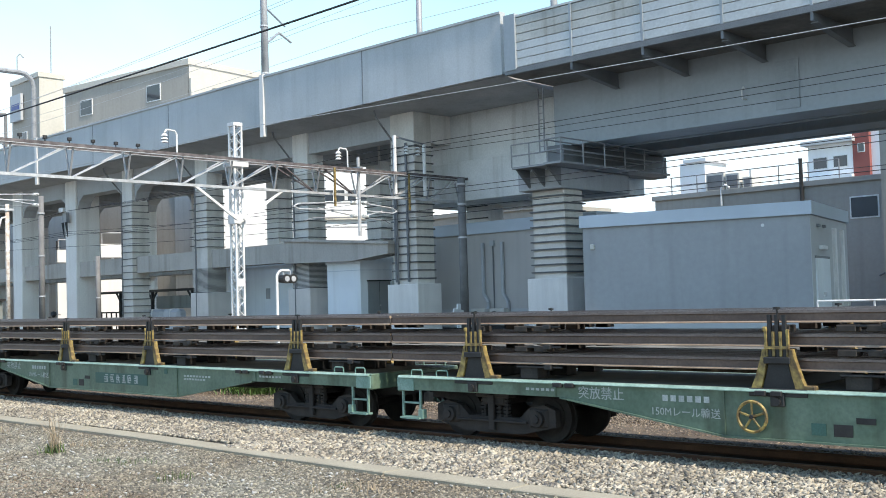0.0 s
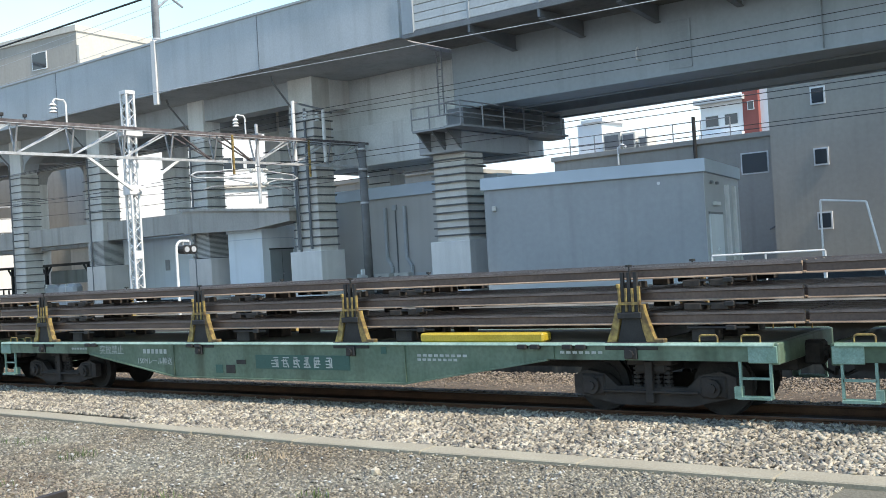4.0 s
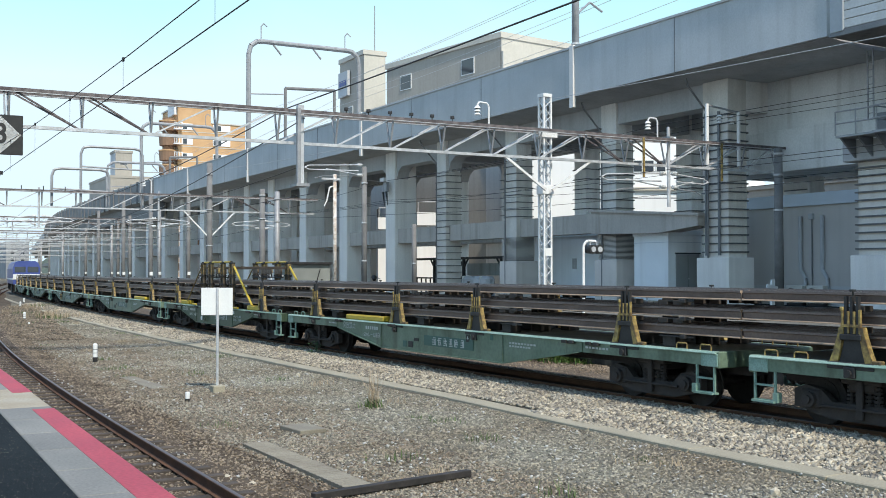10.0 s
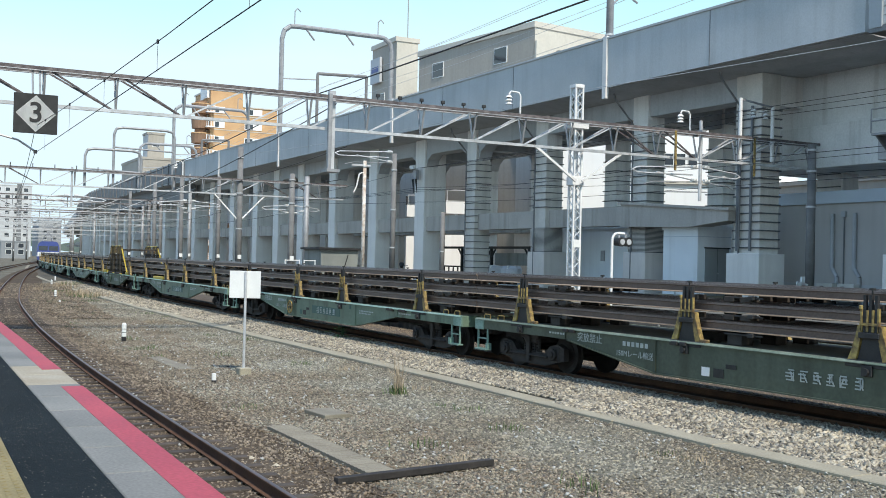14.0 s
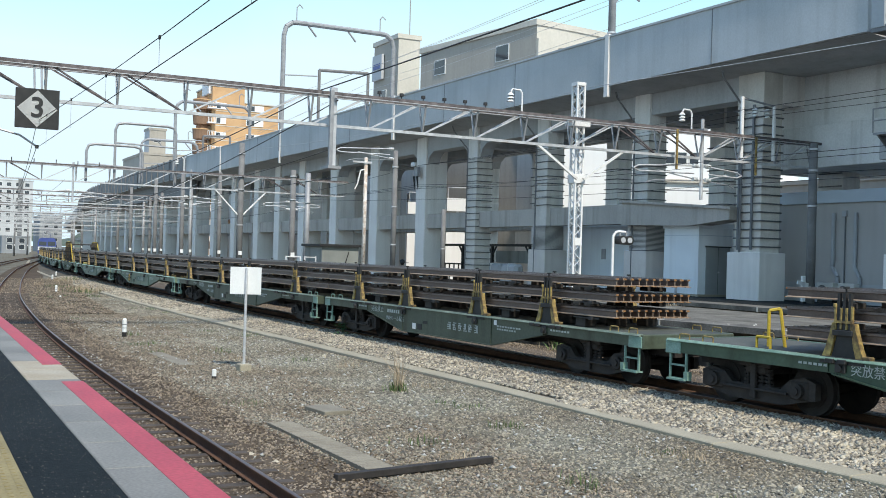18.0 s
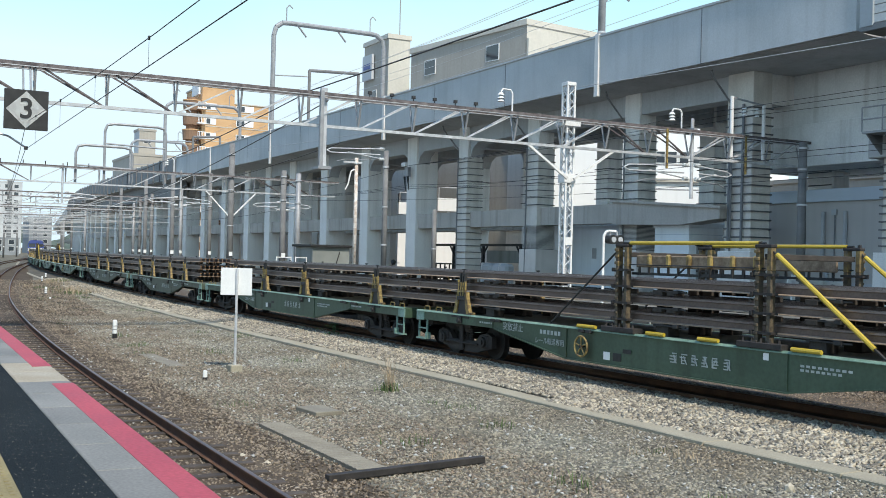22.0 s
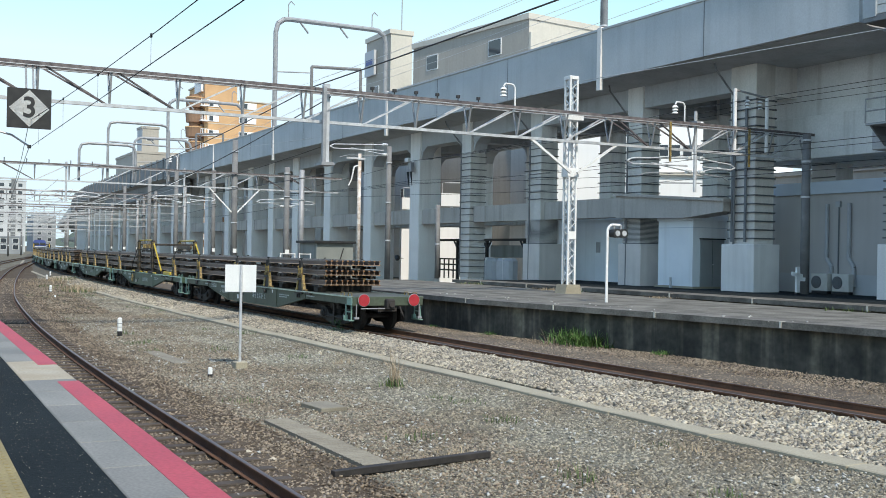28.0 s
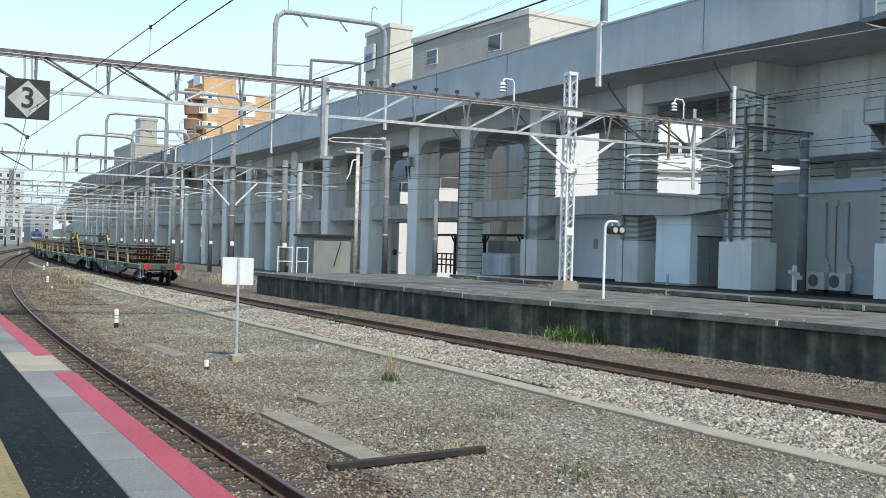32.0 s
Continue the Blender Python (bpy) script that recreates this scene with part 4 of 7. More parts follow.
def long_rail(length):
    """One loose rail of the load, lying along local x."""
    if length not in load_rail:
        prof = [(-0.065, 0), (0.065, 0), (0.065, 0.012), (0.012, 0.03), (0.010, 0.125), (0.033, 0.135), (0.033, 0.172), (-0.033, 0.172), (-0.033, 0.135), (-0.010, 0.125), (-0.012, 0.03), (-0.065, 0.012)]
        bm = prism_s(B(), prof, -length / 2, length / 2)
        bm.faces.ensure_lookup_table()
        # Faces take lit or shaded tones: pale foot and head, dark web.
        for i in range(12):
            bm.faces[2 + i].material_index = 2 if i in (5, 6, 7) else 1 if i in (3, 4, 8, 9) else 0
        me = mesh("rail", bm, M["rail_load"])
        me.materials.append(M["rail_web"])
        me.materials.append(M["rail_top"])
        load_rail[length] = me
    return load_rail[length]


def bars(bm, s0, s1, z0, z1, d, n, gap=0.35):
    """Writing too small to read: n short painted bars in a row."""
    w = (s1 - s0) / n
    for i in range(n):
        bx(bm, s0 + w * i + w * gap / 2, s0 + w * (i + 1) - w * gap / 2, d - 0.003, d + 0.003, z0, z1)
    return bm


def block_letters(bm, s_first, z, size, pitch, n, d, seed):
    """A painted company name drawn as plain stroke shapes, from the front of the wagon backwards."""
    r = random.Random(seed)
    for i in range(n):
        c, h, t = s_first - pitch * i, size / 2, size * 0.05
        for k in range(4):
            zz = z - h * 0.8 + h * 0.53 * k
            e = h * r.uniform(-0.25, 0.25)
            w = h * r.uniform(0.35, 0.85)
            bx(bm, c + e - w, c + e + w, d - 0.003, d + 0.003, zz - t, zz + t)
        for k in r.sample((-0.7, -0.3, 0.1, 0.45, 0.75), 2):
            z0 = z - h * r.uniform(0.3, 0.95)
            bx(bm, c + h * k - t, c + h * k + t, d - 0.003, d + 0.003, z0, z + h * r.uniform(0.4, 0.95))
        q = r.choice((-1, 1))
        beam(bm, (c, d, z + h * 0.5), (c + q * h * 0.8, d, z - h * 0.9), 0.006, 2.2 * t)
    return bm


def make_wagon(front, rear, paint, wheel_s, stakes, kind, first_end, last_end, index):
    """A low flat wagon with a fish-bellied side sill; local x = 0 is its middle, at the rails."""
    P = front - rear
    half = P / 2 - 0.36
    tone = {"green": "faded green", "green_dark": "dark green", "green_olive": "dull olive green"}[paint]
    label = tone + " flat wagon with fish-bellied sills" + (" and tall stanchions" if kind == "tall" else "") + (" with red tail discs" if last_end else "")
    w = thing("flat_wagon", Matrix.Identity(4), label, "rail wagon", "wagons of the rail train")
    b0, b1 = (3.0, 5.8) if P > 18 else (2.35, 4.6)
    for sgn in (-1, 1):
        d = sgn * 1.20
        bm = B()
        prism(bm, [(-half, 1.06), (-half, 0.84), (-b1, 0.84), (-b0, 0.41), (b0, 0.41), (b1, 0.84), (half, 0.84), (half, 1.06)], d - 0.015, d + 0.015)
        e0 = 0.02 * sgn
        prism(bm, [(-b1, 0.82), (-b0, 0.39), (b0, 0.39), (b1, 0.82), (b1, 0.845), (b0, 0.415), (-b0, 0.415), (-b1, 0.845)], d - 0.06, d + 0.06)
        for a in (-b0, b0, -b1 - 0.1, b1 + 0.1):
            bx(bm, a - 0.012, a + 0.012, d - 0.035, d + 0.035, 0.43 if abs(a) < b1 else 0.85, 1.055)
        part("side_sill", bm, M[paint], w)
        o = d + sgn * 0.06
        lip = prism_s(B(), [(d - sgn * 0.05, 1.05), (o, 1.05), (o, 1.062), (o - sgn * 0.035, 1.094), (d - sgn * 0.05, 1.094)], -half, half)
        part("sill_flange", lip, M["flange_" + paint], w, "top flange of the sill, paled for the sun on it")
    bm = B()
    bx(bm, -half, half, -1.17, 1.17, 1.03, 1.085, 0.005)
    part("deck", bm, M["deck"], w, "worn deck plate darkened for shade under the load")
    bm = B()
    bx(bm, -half, half, -0.32, 0.32, 0.62, 1.03)
    for a in steps(-b1, b1, 6):
        bx(bm, a - 0.06, a + 0.06, -1.18, 1.18, 0.82, 1.03)
    disc(bm, (0.8, -0.5, 0.55), "s", 0.2, 1.2, 12)
    bx(bm, -1.9, -1.0, 0.3, 0.8, 0.42, 0.75, 0.02)
    part("underframe", bm, M["bogie"], w, "grimy underframe and brake gear")
    for e in (-1, 1):
        bm = B()
        bx(bm, e * half - 0.06, e * half + 0.06, -1.21, 1.21, 0.80, 1.09, 0.015)
        part("end_beam", bm, M[paint], w)
        bm = B()
        rod(bm, (e * half, 0, 0.85), (e * (half + 0.36), 0, 0.85), 0.09, 10)
        bx(bm, e * (half + 0.16) - 0.14, e * (half + 0.16) + 0.14, -0.14, 0.14, 0.68, 1.02, 0.04)
        pipe(bm, [(e * (half + 0.03), 0.4, 0.8), (e * (half + 0.15), 0.45, 0.55), (e * (half + 0.3), 0.4, 0.48), (e * (half + 0.36), 0.3, 0.6)], 0.025, 6)
        part("coupler", bm, M["bogie"], w, "black knuckle coupler and hose")
        for sgn in (-1, 1):
            part("step", step_me, None, w, "teal footstep", m=Matrix.Translation((e * (half - 0.28), -sgn * 1.19, 0.86)) @ Matrix.Rotation(0 if e > 0 else math.pi, 4, 'Z'))
            for a in (0.35, 0.95):
                part("hand_hoop", hoop_me if (index + e) % 3 else hoop_teal_me, None, w, m=Matrix.Translation((e * (half - a), -sgn * 1.12, 1.08)))
        bm = B()
        bx(bm, e * (half - 0.16) - 0.2, e * (half - 0.16) + 0.2, -1.235, -1.205, 0.82, 1.05, 0.01)
        part("end_plate", bm, M["teal"], w, "lighter green end plate")
        bg = part("bogie", bogie_frame_me, None, w, "grimy cast bogie frame", m=Matrix.Translation((e * (P / 2 - 2.3), 0, 0)))
        part("bogie_bolster", bolster_me, None, bg)
        for sgn in (-1, 1):
            for a in (-0.24, -0.08, 0.08, 0.24):
                part("spring", spring_me, None, bg, m=Matrix.Translation((a, sgn * 0.86, 0)))
            part("spring_cap", spring_cap_me, None, bg, m=Matrix.Translation((0, sgn * 0.86, 0)))
            part("hanger_bar", hanger_me, None, bg, m=Matrix.Translation((0, sgn * 0.99, 0)))
            part("brake_rod", brake_rod_me, None, bg, m=Matrix.Translation((0, sgn * 1.0, 0)))
        for a in (-0.95, 0.95):
            ws = part("wheelset", wheelset_me, None, bg, m=Matrix.Translation((a, 0, 0.43)))
            wheel_parts.append((ws, a))
    # painted marks on the side that the camera sees
    d = -1.222
    top, k = b1 - 0.3, 1 if P > 18 else 0.8
    lettering("warning_lettering", "突放禁止", 0.21, M["letter"], w, Matrix.Translation((b1 - 0.75 * k, 1.223, 0.915)), "white warning lettering")
    lettering("use_lettering", "レール輸送専用" if index in (10, 11) else "150Mレール輸送", 0.155, M["letter"], w, Matrix.Translation((b0 + 0.62 * k, 1.223, 0.70)), "white use lettering")
    bm = bars(B(), b0 + 0.2, b0 + 1.0, 0.86, 0.95, d, 6)
    if index != 4:
        bars(bm, -b0 - 1.3, -b0 - 0.25, 0.86, 0.90, d, 9)
        bars(bm, -b0 - 1.1, -b0 - 0.25, 0.79, 0.83, d, 8)
    bars(bm, -b1 - 0.95, -b1 - 0.2, 0.93, 0.97, d, 7)
    bars(bm, b1 + 0.1, b1 + 0.7, 0.93, 0.97, d, 6)
    tagged(part("paint_mark", bm, M["letter"], w, "rows of small white paint marks"), kind="stuff")
    if index == 5:
        part("bay_plate", bx(B(), -1.58, -1.42, d - 0.003, d + 0.003, 0.80, 0.98), M["black"], w, "small black plate")
        lettering("bay_figure", "4", 0.15, M["letter"], w, Matrix.Translation((-1.5, 1.226, 0.89)), "white figure 4")
    if index == 4:
        lettering("load_lettering", "60Kgレール  28本", 0.11, M["letter"], w, Matrix.Translation((-2.95, 1.223, 0.80)), "white load lettering")
        lettering("load_lettering", "50KgNレール 28本", 0.11, M["letter"], w, Matrix.Translation((-2.95, 1.223, 0.67)), "white load lettering")
        lettering("bay_figure", "5", 0.13, M["letter"], w, Matrix.Translation((0.28, 1.223, 0.92)), "white figure 5")
    if paint == "green":
        part("name_panel", bx(B(), -1.75 * k, 0.62 * k, d - 0.002, d + 0.01, 0.60, 0.86), M["patch_green"], w, "darker repainted name panel")
    tagged(part("company_mark", block_letters(B(), 0.10 * k if paint == "green" else -0.3, 0.73, 0.21, 0.27, 6, d - 0.004, 5), M["letter"], w, "white company mark in plain strokes"), kind="stuff")
    tint = M["white"] if paint != "green" else M["patch_green"]
    part("label_holder", bx(B(), 1.55, 1.75, d - 0.004, d + 0.002, 0.50, 0.66), tint, w)
    part("label_holder", bx(B(), -2.6, -2.48, d - 0.004, d + 0.002, 0.90, 1.02), tint, w)
    bm = B()
    bx(bm, 1.2, 1.45, d - 0.006, d + 0.002, 0.50, 0.66)
    # Holes are black plates on the sill, their inner shade as flat colour.
    part("sill_hole", bx(bm, 0.9, 1.15, d - 0.006, d + 0.002, 0.68, 0.76), M["black"], w)
    for a in (-b1 - 0.6, -b1 + 0.2, 2.2, b1 - 0.2):
        for o in (0.0, 0.23):
            part("lashing_ring", lash_me, None, w, m=Matrix.Translation((a + o, 1.25, 1.035)))
    if wheel_s is not None:
        bm = B()
        ring(bm, (wheel_s, -1.30, 0.71), "d", 0.21, 0.024, 22)
        for a in range(5):
            t = 2 * math.pi * a / 5 + 0.3
            rod(bm, (wheel_s, -1.30, 0.71), (wheel_s + 0.2 * math.cos(t), -1.30, 0.71 + 0.2 * math.sin(t)), 0.018, 6)
        hw = part("hand_wheel", bm, M["green_dark" if index == 4 else "yellow"], w, "dark hand brake wheel" if index == 4 else "yellow hand brake wheel")
        part("wheel_shaft", rod(B(), (wheel_s, -1.34, 0.71), (wheel_s, -1.15, 0.71), 0.03, 8), M["black"], hw)
    for a in stakes:
        for sgn in (-1, 1):
            st = part("stake", stake_leg_me, None, w, "splayed yellow rail stake", m=Matrix.Translation((a, -sgn * 1.14, 1.08)) @ Matrix.Rotation(0 if sgn < 0 else math.pi, 4, 'Z'))
            part("stake_plate", stake_plate_me, None, st, "dark steel plate")
            for k in (-0.105, 0.0, 0.105):
                part("stake_post", stake_post_me, None, st, "dark steel post", m=Matrix.Translation((k, 0, 0)))
            part("stake_pin", stake_pin_me, None, st)
            part("stake_band", stake_band_me, None, st)
            part("stake_latch", stake_latch_me, None, st)
            part("stake_shoe", shoe_me, None, st, "rusty yellow wedge shoe")
        part("bolster", bx(B(), a - 0.2, a + 0.2, -1.05, 1.05, 1.085, 1.27, 0.015), M["black"], w)
    if kind == "tall":
        tall = (1.72, 0.66, -0.95, -2.06) if P < 18 else (1.3, -2.4)
        for a in tall:
            for sgn in (-1, 1):
                st = part("stanchion", stanchion_low_me, None, w, "dark laddered stanchion", m=Matrix.Translation((a, -sgn * 1.13, 1.09)) @ Matrix.Rotation(0 if sgn < 0 else math.pi, 4, 'Z'))
                part("stanchion_head", stanchion_top_me, None, st, "yellow post head")
                for k in range(4):
                    part("stanchion_rung", stanchion_rung_me, None, st, "dark steel rung", m=Matrix.Translation((0, 0, 0.33 * k)))
                part("stanchion_cap", stanchion_cap_me, None, st, "dark cap plate")
        for sgn in (-1, 1):
            dd = sgn * 1.13
            reach = 2.5 if P < 18 else 2.4
            for e, a in ((1, tall[0]), (-1, tall[-1])):
                part("tie_rod", rod(B(), (a, dd, 2.86), (a + e * reach, dd, 1.12), 0.022, 6), M["black"], w)
                if index == 4 and e > 0:
                    part("tie_sleeve", rod(B(), (a + 0.25, dd, 2.69), (a + reach - 0.2, dd, 1.26), 0.028, 8), M["yellow"], w, "thin worn yellow tie")
                elif index != 10 or e < 0:
                    part("tie_sleeve", rod(B(), (a + e * 0.25, dd, 2.69), (a + e * (reach - 0.2), dd, 1.26), 0.042, 8), M["yellow_bright"], w, "bright yellow tie sleeve")
            for a, b in zip(tall, tall[1:]):
                part("tie_rod", rod(B(), (a, dd, 2.88), (b, dd, 2.88), 0.02, 6), M["black"], w)
                part("tie_sleeve", rod(B(), (a - 0.2, dd, 2.88), (b + 0.15, dd, 2.88), 0.036, 8), M["yellow_bright"], w, "bright yellow tie sleeve")
                part("tie_rod", rod(B(), (a, dd, 2.45), (b, dd, 2.45), 0.012, 5), M["black"], w)
        for a in tall:
            part("top_bar", bx(B(), a - 0.06, a + 0.06, -1.1, 1.1, 2.60, 2.70, 0.01), M["timber"], w)
        for sgn in (-1, 1):
            for a, b in zip(tall, tall[1:]):
                a, b = a - 0.2, b + 0.2
                part("clamp_plate", bx(B(), b, a, sgn * 0.95 - 0.03, sgn * 0.95 + 0.03, 2.40, 2.64, 0.02), M["rust_tan"], w, "tan rusty clamp plate")
                part("clamp_rail", bx(B(), b - 0.1, a + 0.1, sgn * 0.97 - 0.03, sgn * 0.97 + 0.03, 2.25, 2.30), M["black"], w)
                n = max(2, int((a - b) / 0.27))
                for i in range(n):
                    c = b + (a - b) * (i + 0.5) / n
                    if i % 2 == 0 or n < 3:
                        part("clamp_block", bx(B(), c - 0.06, c + 0.06, sgn * 1.0 - 0.04, sgn * 1.0 + 0.04, 2.42, 2.66, 0.03), M["yellow"], w, "yellow clamp block")
                    part("clamp_hook", bx(B(), c - 0.018, c + 0.018, sgn * 1.0 - 0.02, sgn * 1.0 + 0.02, 2.26, 2.42), M["black"], w)
        for a, b in ((tall[0] + 0.42, tall[1] - 0.38), (tall[2] + 0.48, tall[3] - 0.32)) if P < 18 else [(a + 0.5, a - 0.5) for a in tall]:
            beam_ = bx(B(), b, a, -1.27, -1.0, 1.085, 1.19, 0.01)
            for k in range(5):
                c = b + (a - b) * (k + 0.5) / 5
                rod(beam_, (c, -1.2, 1.19), (c, -1.2, 1.26), 0.03, 6, 0.012)
            part("stanchion_base", beam_, M["bogie"], w, "dark bolted base beam")
        for x0, x1 in ((3.85, 5.05), (-5.05, -3.85)) if P < 18 else ((-6.6, -5.1),):
            bm = bx(B(), x0, x1, -1.16, -0.9, 1.09, 1.26, 0.03)
            part("wedge_box", bm, M["yellow_bright"], w, "yellow wedge box")
        for a, k in ((2.62, 0.25), (0.14, 0.13), (-0.34, 0.14), (-2.72, 0.34)) if P < 18 else ((2.3, 0.3), (0.2, 0.25), (-1.2, 0.25), (-3.4, 0.3)):
            part("deck_tie", rod(B(), (a - k, -1.24, 1.135), (a + k, -1.24, 1.135), 0.038, 8), M["yellow_bright"], w)
    elif index in (3, 5):
        bm = bx(B(), *((-5.7, -3.3) if index == 3 else (3.0, 5.4)), -1.17, -0.9, 1.09, 1.24, 0.03)
        part("wedge_box", bm, M["yellow_bright"], w, "long yellow wedge box")
    if index == 9:
        bm = B()
        for a in (half - 1.9,):
            pipe(bm, [(a, -0.6, 1.08), (a, -0.6, 1.72), (a - 0.12, -0.45, 1.76), (a - 0.2, -0.4, 1.08)], 0.03, 6)
        pipe(bm, [(half - 2.0, -1.0, 1.08), (half - 2.0, -1.0, 1.28), (half - 2.3, -1.0, 1.28), (half - 2.3, -1.0, 1.08)], 0.025, 6)
        part("guard_hoop", bm, M["yellow_bright"], w, "yellow guard hoops on the deck")
    if last_end:
        bm = B()
        for sgn in (-1, 1):
            disc(bm, (-half - 0.12, sgn * 0.86, 0.98), "s", 0.185, 0.03, 24)
        part("tail_disc", bm, M["red_disc"], w, "round red tail discs")
        bm = B()
        for sgn in (-1, 1):
            ring(bm, (-half - 0.12, sgn * 0.86, 0.98), "s", 0.188, 0.012, 24)
            bx(bm, -half - 0.12, -half, sgn * 0.86 - 0.03, sgn * 0.86 + 0.03, 0.92, 0.98)
            rod(bm, (-half - 0.06, sgn * 1.08, 0.85), (-half - 0.06, sgn * 1.08, 0.42), 0.02, 6)
            bx(bm, -half - 0.12, -half - 0.02, sgn * 1.08 - 0.07, sgn * 1.08 + 0.07, 0.4, 0.46)
        rod(bm, (-half - 0.1, -0.95, 0.72), (-half - 0.1, 0.1, 0.72), 0.018, 6)
        part("disc_bracket", bm, M["galv_dull"], w)
    return w


def make_load(front, rear, stakes, open_front, open_rear):
    """Three layers of long rails on one wagon's length of the load, with the timber packing between them."""
    P = front - rear
    ld = thing("rail_load", Matrix.Identity(4), "three layers of long brown steel rails packed with timbers", "rail load", "rails on the wagons")
    x0, x1 = -P / 2 + open_rear, P / 2 - open_front
    r = random.Random(int(P * 10))
    n = 11
    for li, z in enumerate(RAIL_Z):
        for i in range(n):
            d = -0.97 + 1.94 * i / (n - 1)
            ends = round((x1 - x0) + 0.004, 2)
            shift = r.uniform(-0.02, 0.02) if open_rear or open_front else 0.0
            ob = part("rail", long_rail(ends), None, ld, m=Matrix.Translation(((x0 + x1) / 2 + shift, -d, z + (0.004 if i % 2 else 0.0))))
    for a in stakes:
        for li, z in enumerate(RAIL_Z[1:]):
            for off in (-0.9, -1.3, 0.0):
                for d in (-0.93, 0.0, 0.93):
                    if x0 < a + off < x1:
                        part("packing_timber", timber_me, None, ld, m=Matrix.Translation((a + off, d, z - 0.0775)))
        for d in (-0.85, 0.0, 0.85):
            part("packing_timber", sole_me, None, ld, m=Matrix.Translation((a - 1.02, d, 0)))
        for li, z in enumerate(RAIL_Z):
            part("clip", clip_me, None, ld, m=Matrix.Translation((a - 1.45, 1.02, z - 0.045)))
    if open_rear or open_front:
        bm = B()
        for li, z in enumerate(RAIL_Z):
            for i in range(n):
                d = -0.97 + 1.94 * i / (n - 1)
                x = x0 - 0.004 if open_rear else x1 + 0.004
                shift = -0.02 if open_rear else 0.02
                bx(bm, x + shift - 0.004, x + shift + 0.004, d - 0.03, d + 0.03, z + 0.135, z + 0.17)
                bx(bm, x + shift - 0.004, x + shift + 0.004, d - 0.062, d + 0.062, z + 0.002, z + 0.014)
        tagged(part("rust_bloom", bm, M["rail_end"], ld, "rust-orange cut ends"), kind="stuff")
    return ld


PAINTS = ["green", "green", "green", "green", "green_dark", "green", "green", "green_olive", "green_olive", "green_dark", "green_dark", "green_olive"]
train = []
for i, (a, b) in enumerate(zip(CUTS, CUTS[1:])):
    P = a - b
    kind = "tall" if i in (4, 10) else "plain"
    st = ((7.6, 2.2, -1.8, -7.2) if P > 18 else (5.5, 0.9, -1.4, -5.5))
    if kind == "tall":
        st = (5.5, -5.5) if P < 18 else (7.4, -7.6)
    if i == 9:
        st = (5.65, 2.1, -1.9, -7.6)
    if i == 11:
        st = (7.75, 2.05, -1.75, -5.25)
    if i == 8:
        st = (5.5, 2.3, -1.6, -4.6)
    ws = {2: 2.55, 4: 1.0, 6: 2.55, 10: 2.4}.get(i)
    tag = (a, b)
    wagon = make_wagon(a, b, PAINTS[i], ws, st, kind, i == 0, i == 11, i)
    stl = st if kind == "plain" else st + ((1.72, -0.95) if P < 18 else (1.3, -2.4))
    load = make_load(a, b, stl, {9: 3.0}.get(i, 0.0), {8: 1.45, 11: 3.1}.get(i, 0.0))
    train.append((wagon, a, b))
    train.append((load, a, b))


def make_engine():
    """The blue electric engine at the head of the train."""
    e = thing("electric_locomotive", Matrix.Identity(4), "blue and white electric freight locomotive", "locomotive")
    L = 8.4
    bm = prism_s(B(), [(-1.4, 1.1), (1.4, 1.1), (1.45, 1.6), (1.45, 2.9), (1.25, 3.55), (0.9, 3.75), (-0.9, 3.75), (-1.25, 3.55), (-1.45, 2.9), (-1.45, 1.6)], -L, L)
    part("body", bm, M["blue"], e, "deep blue body")
    bm = B()
    for k in (-1, 1):
        bx(bm, k * L - 0.03, k * L + 0.03, -1.42, 1.42, 1.65, 2.25, 0.01)
    bx(bm, -L, L, -1.47, 1.47, 1.6, 1.78)
    part("white_band", bm, M["white"], e, "white stripe round the body")
    for k in (-1, 1):
        for d in (-0.68, 0.68):
            part("windscreen", bx(B(), k * (L + 0.005) - 0.02, k * (L + 0.005) + 0.02, d - 0.58, d + 0.58, 2.45, 3.1, 0.02), M["glass"], e)
            part("headlight", disc(B(), (k * (L + 0.02), d * 1.4, 1.4), "s", 0.12, 0.08, 14), M["white"], e)
        bm = bx(B(), k * L - 0.2, k * L + 0.2, -1.35, 1.35, 0.35, 1.1, 0.03)
        part("skirt", bm, M["bogie"], e)
        bg = bx(B(), k * 4.6 - 2.0, k * 4.6 + 2.0, -1.1, 1.1, 0.15, 0.95, 0.05)
        for a in (-1.2, 1.2):
            for d in (-1.0, 1.0):
                disc(bg, (k * 4.6 + a, d, 0.56), "d", 0.56, 0.1, 20)
        part("bogie", bg, M["bogie"], e)
        bm = B()
        for d in (-0.6, 0.6):
            rod(bm, (k * 5.5, d, 3.8), (k * 5.5 - k * 1.2, d, 4.4), 0.03, 6)
            rod(bm, (k * 5.5 - k * 1.2, d, 4.4), (k * 5.5, 0, 5.0), 0.03, 6)
        bx(bm, k * 5.5 - 0.1, k * 5.5 + 0.1, -0.9, 0.9, 4.98, 5.05)
        part("pantograph", bm, M["galv_dull"], e)
    return e


train.append((make_engine(), 53.3 + 17.6, 53.3))


def on_track(s):
    return W(s, TRACK_D, 0)


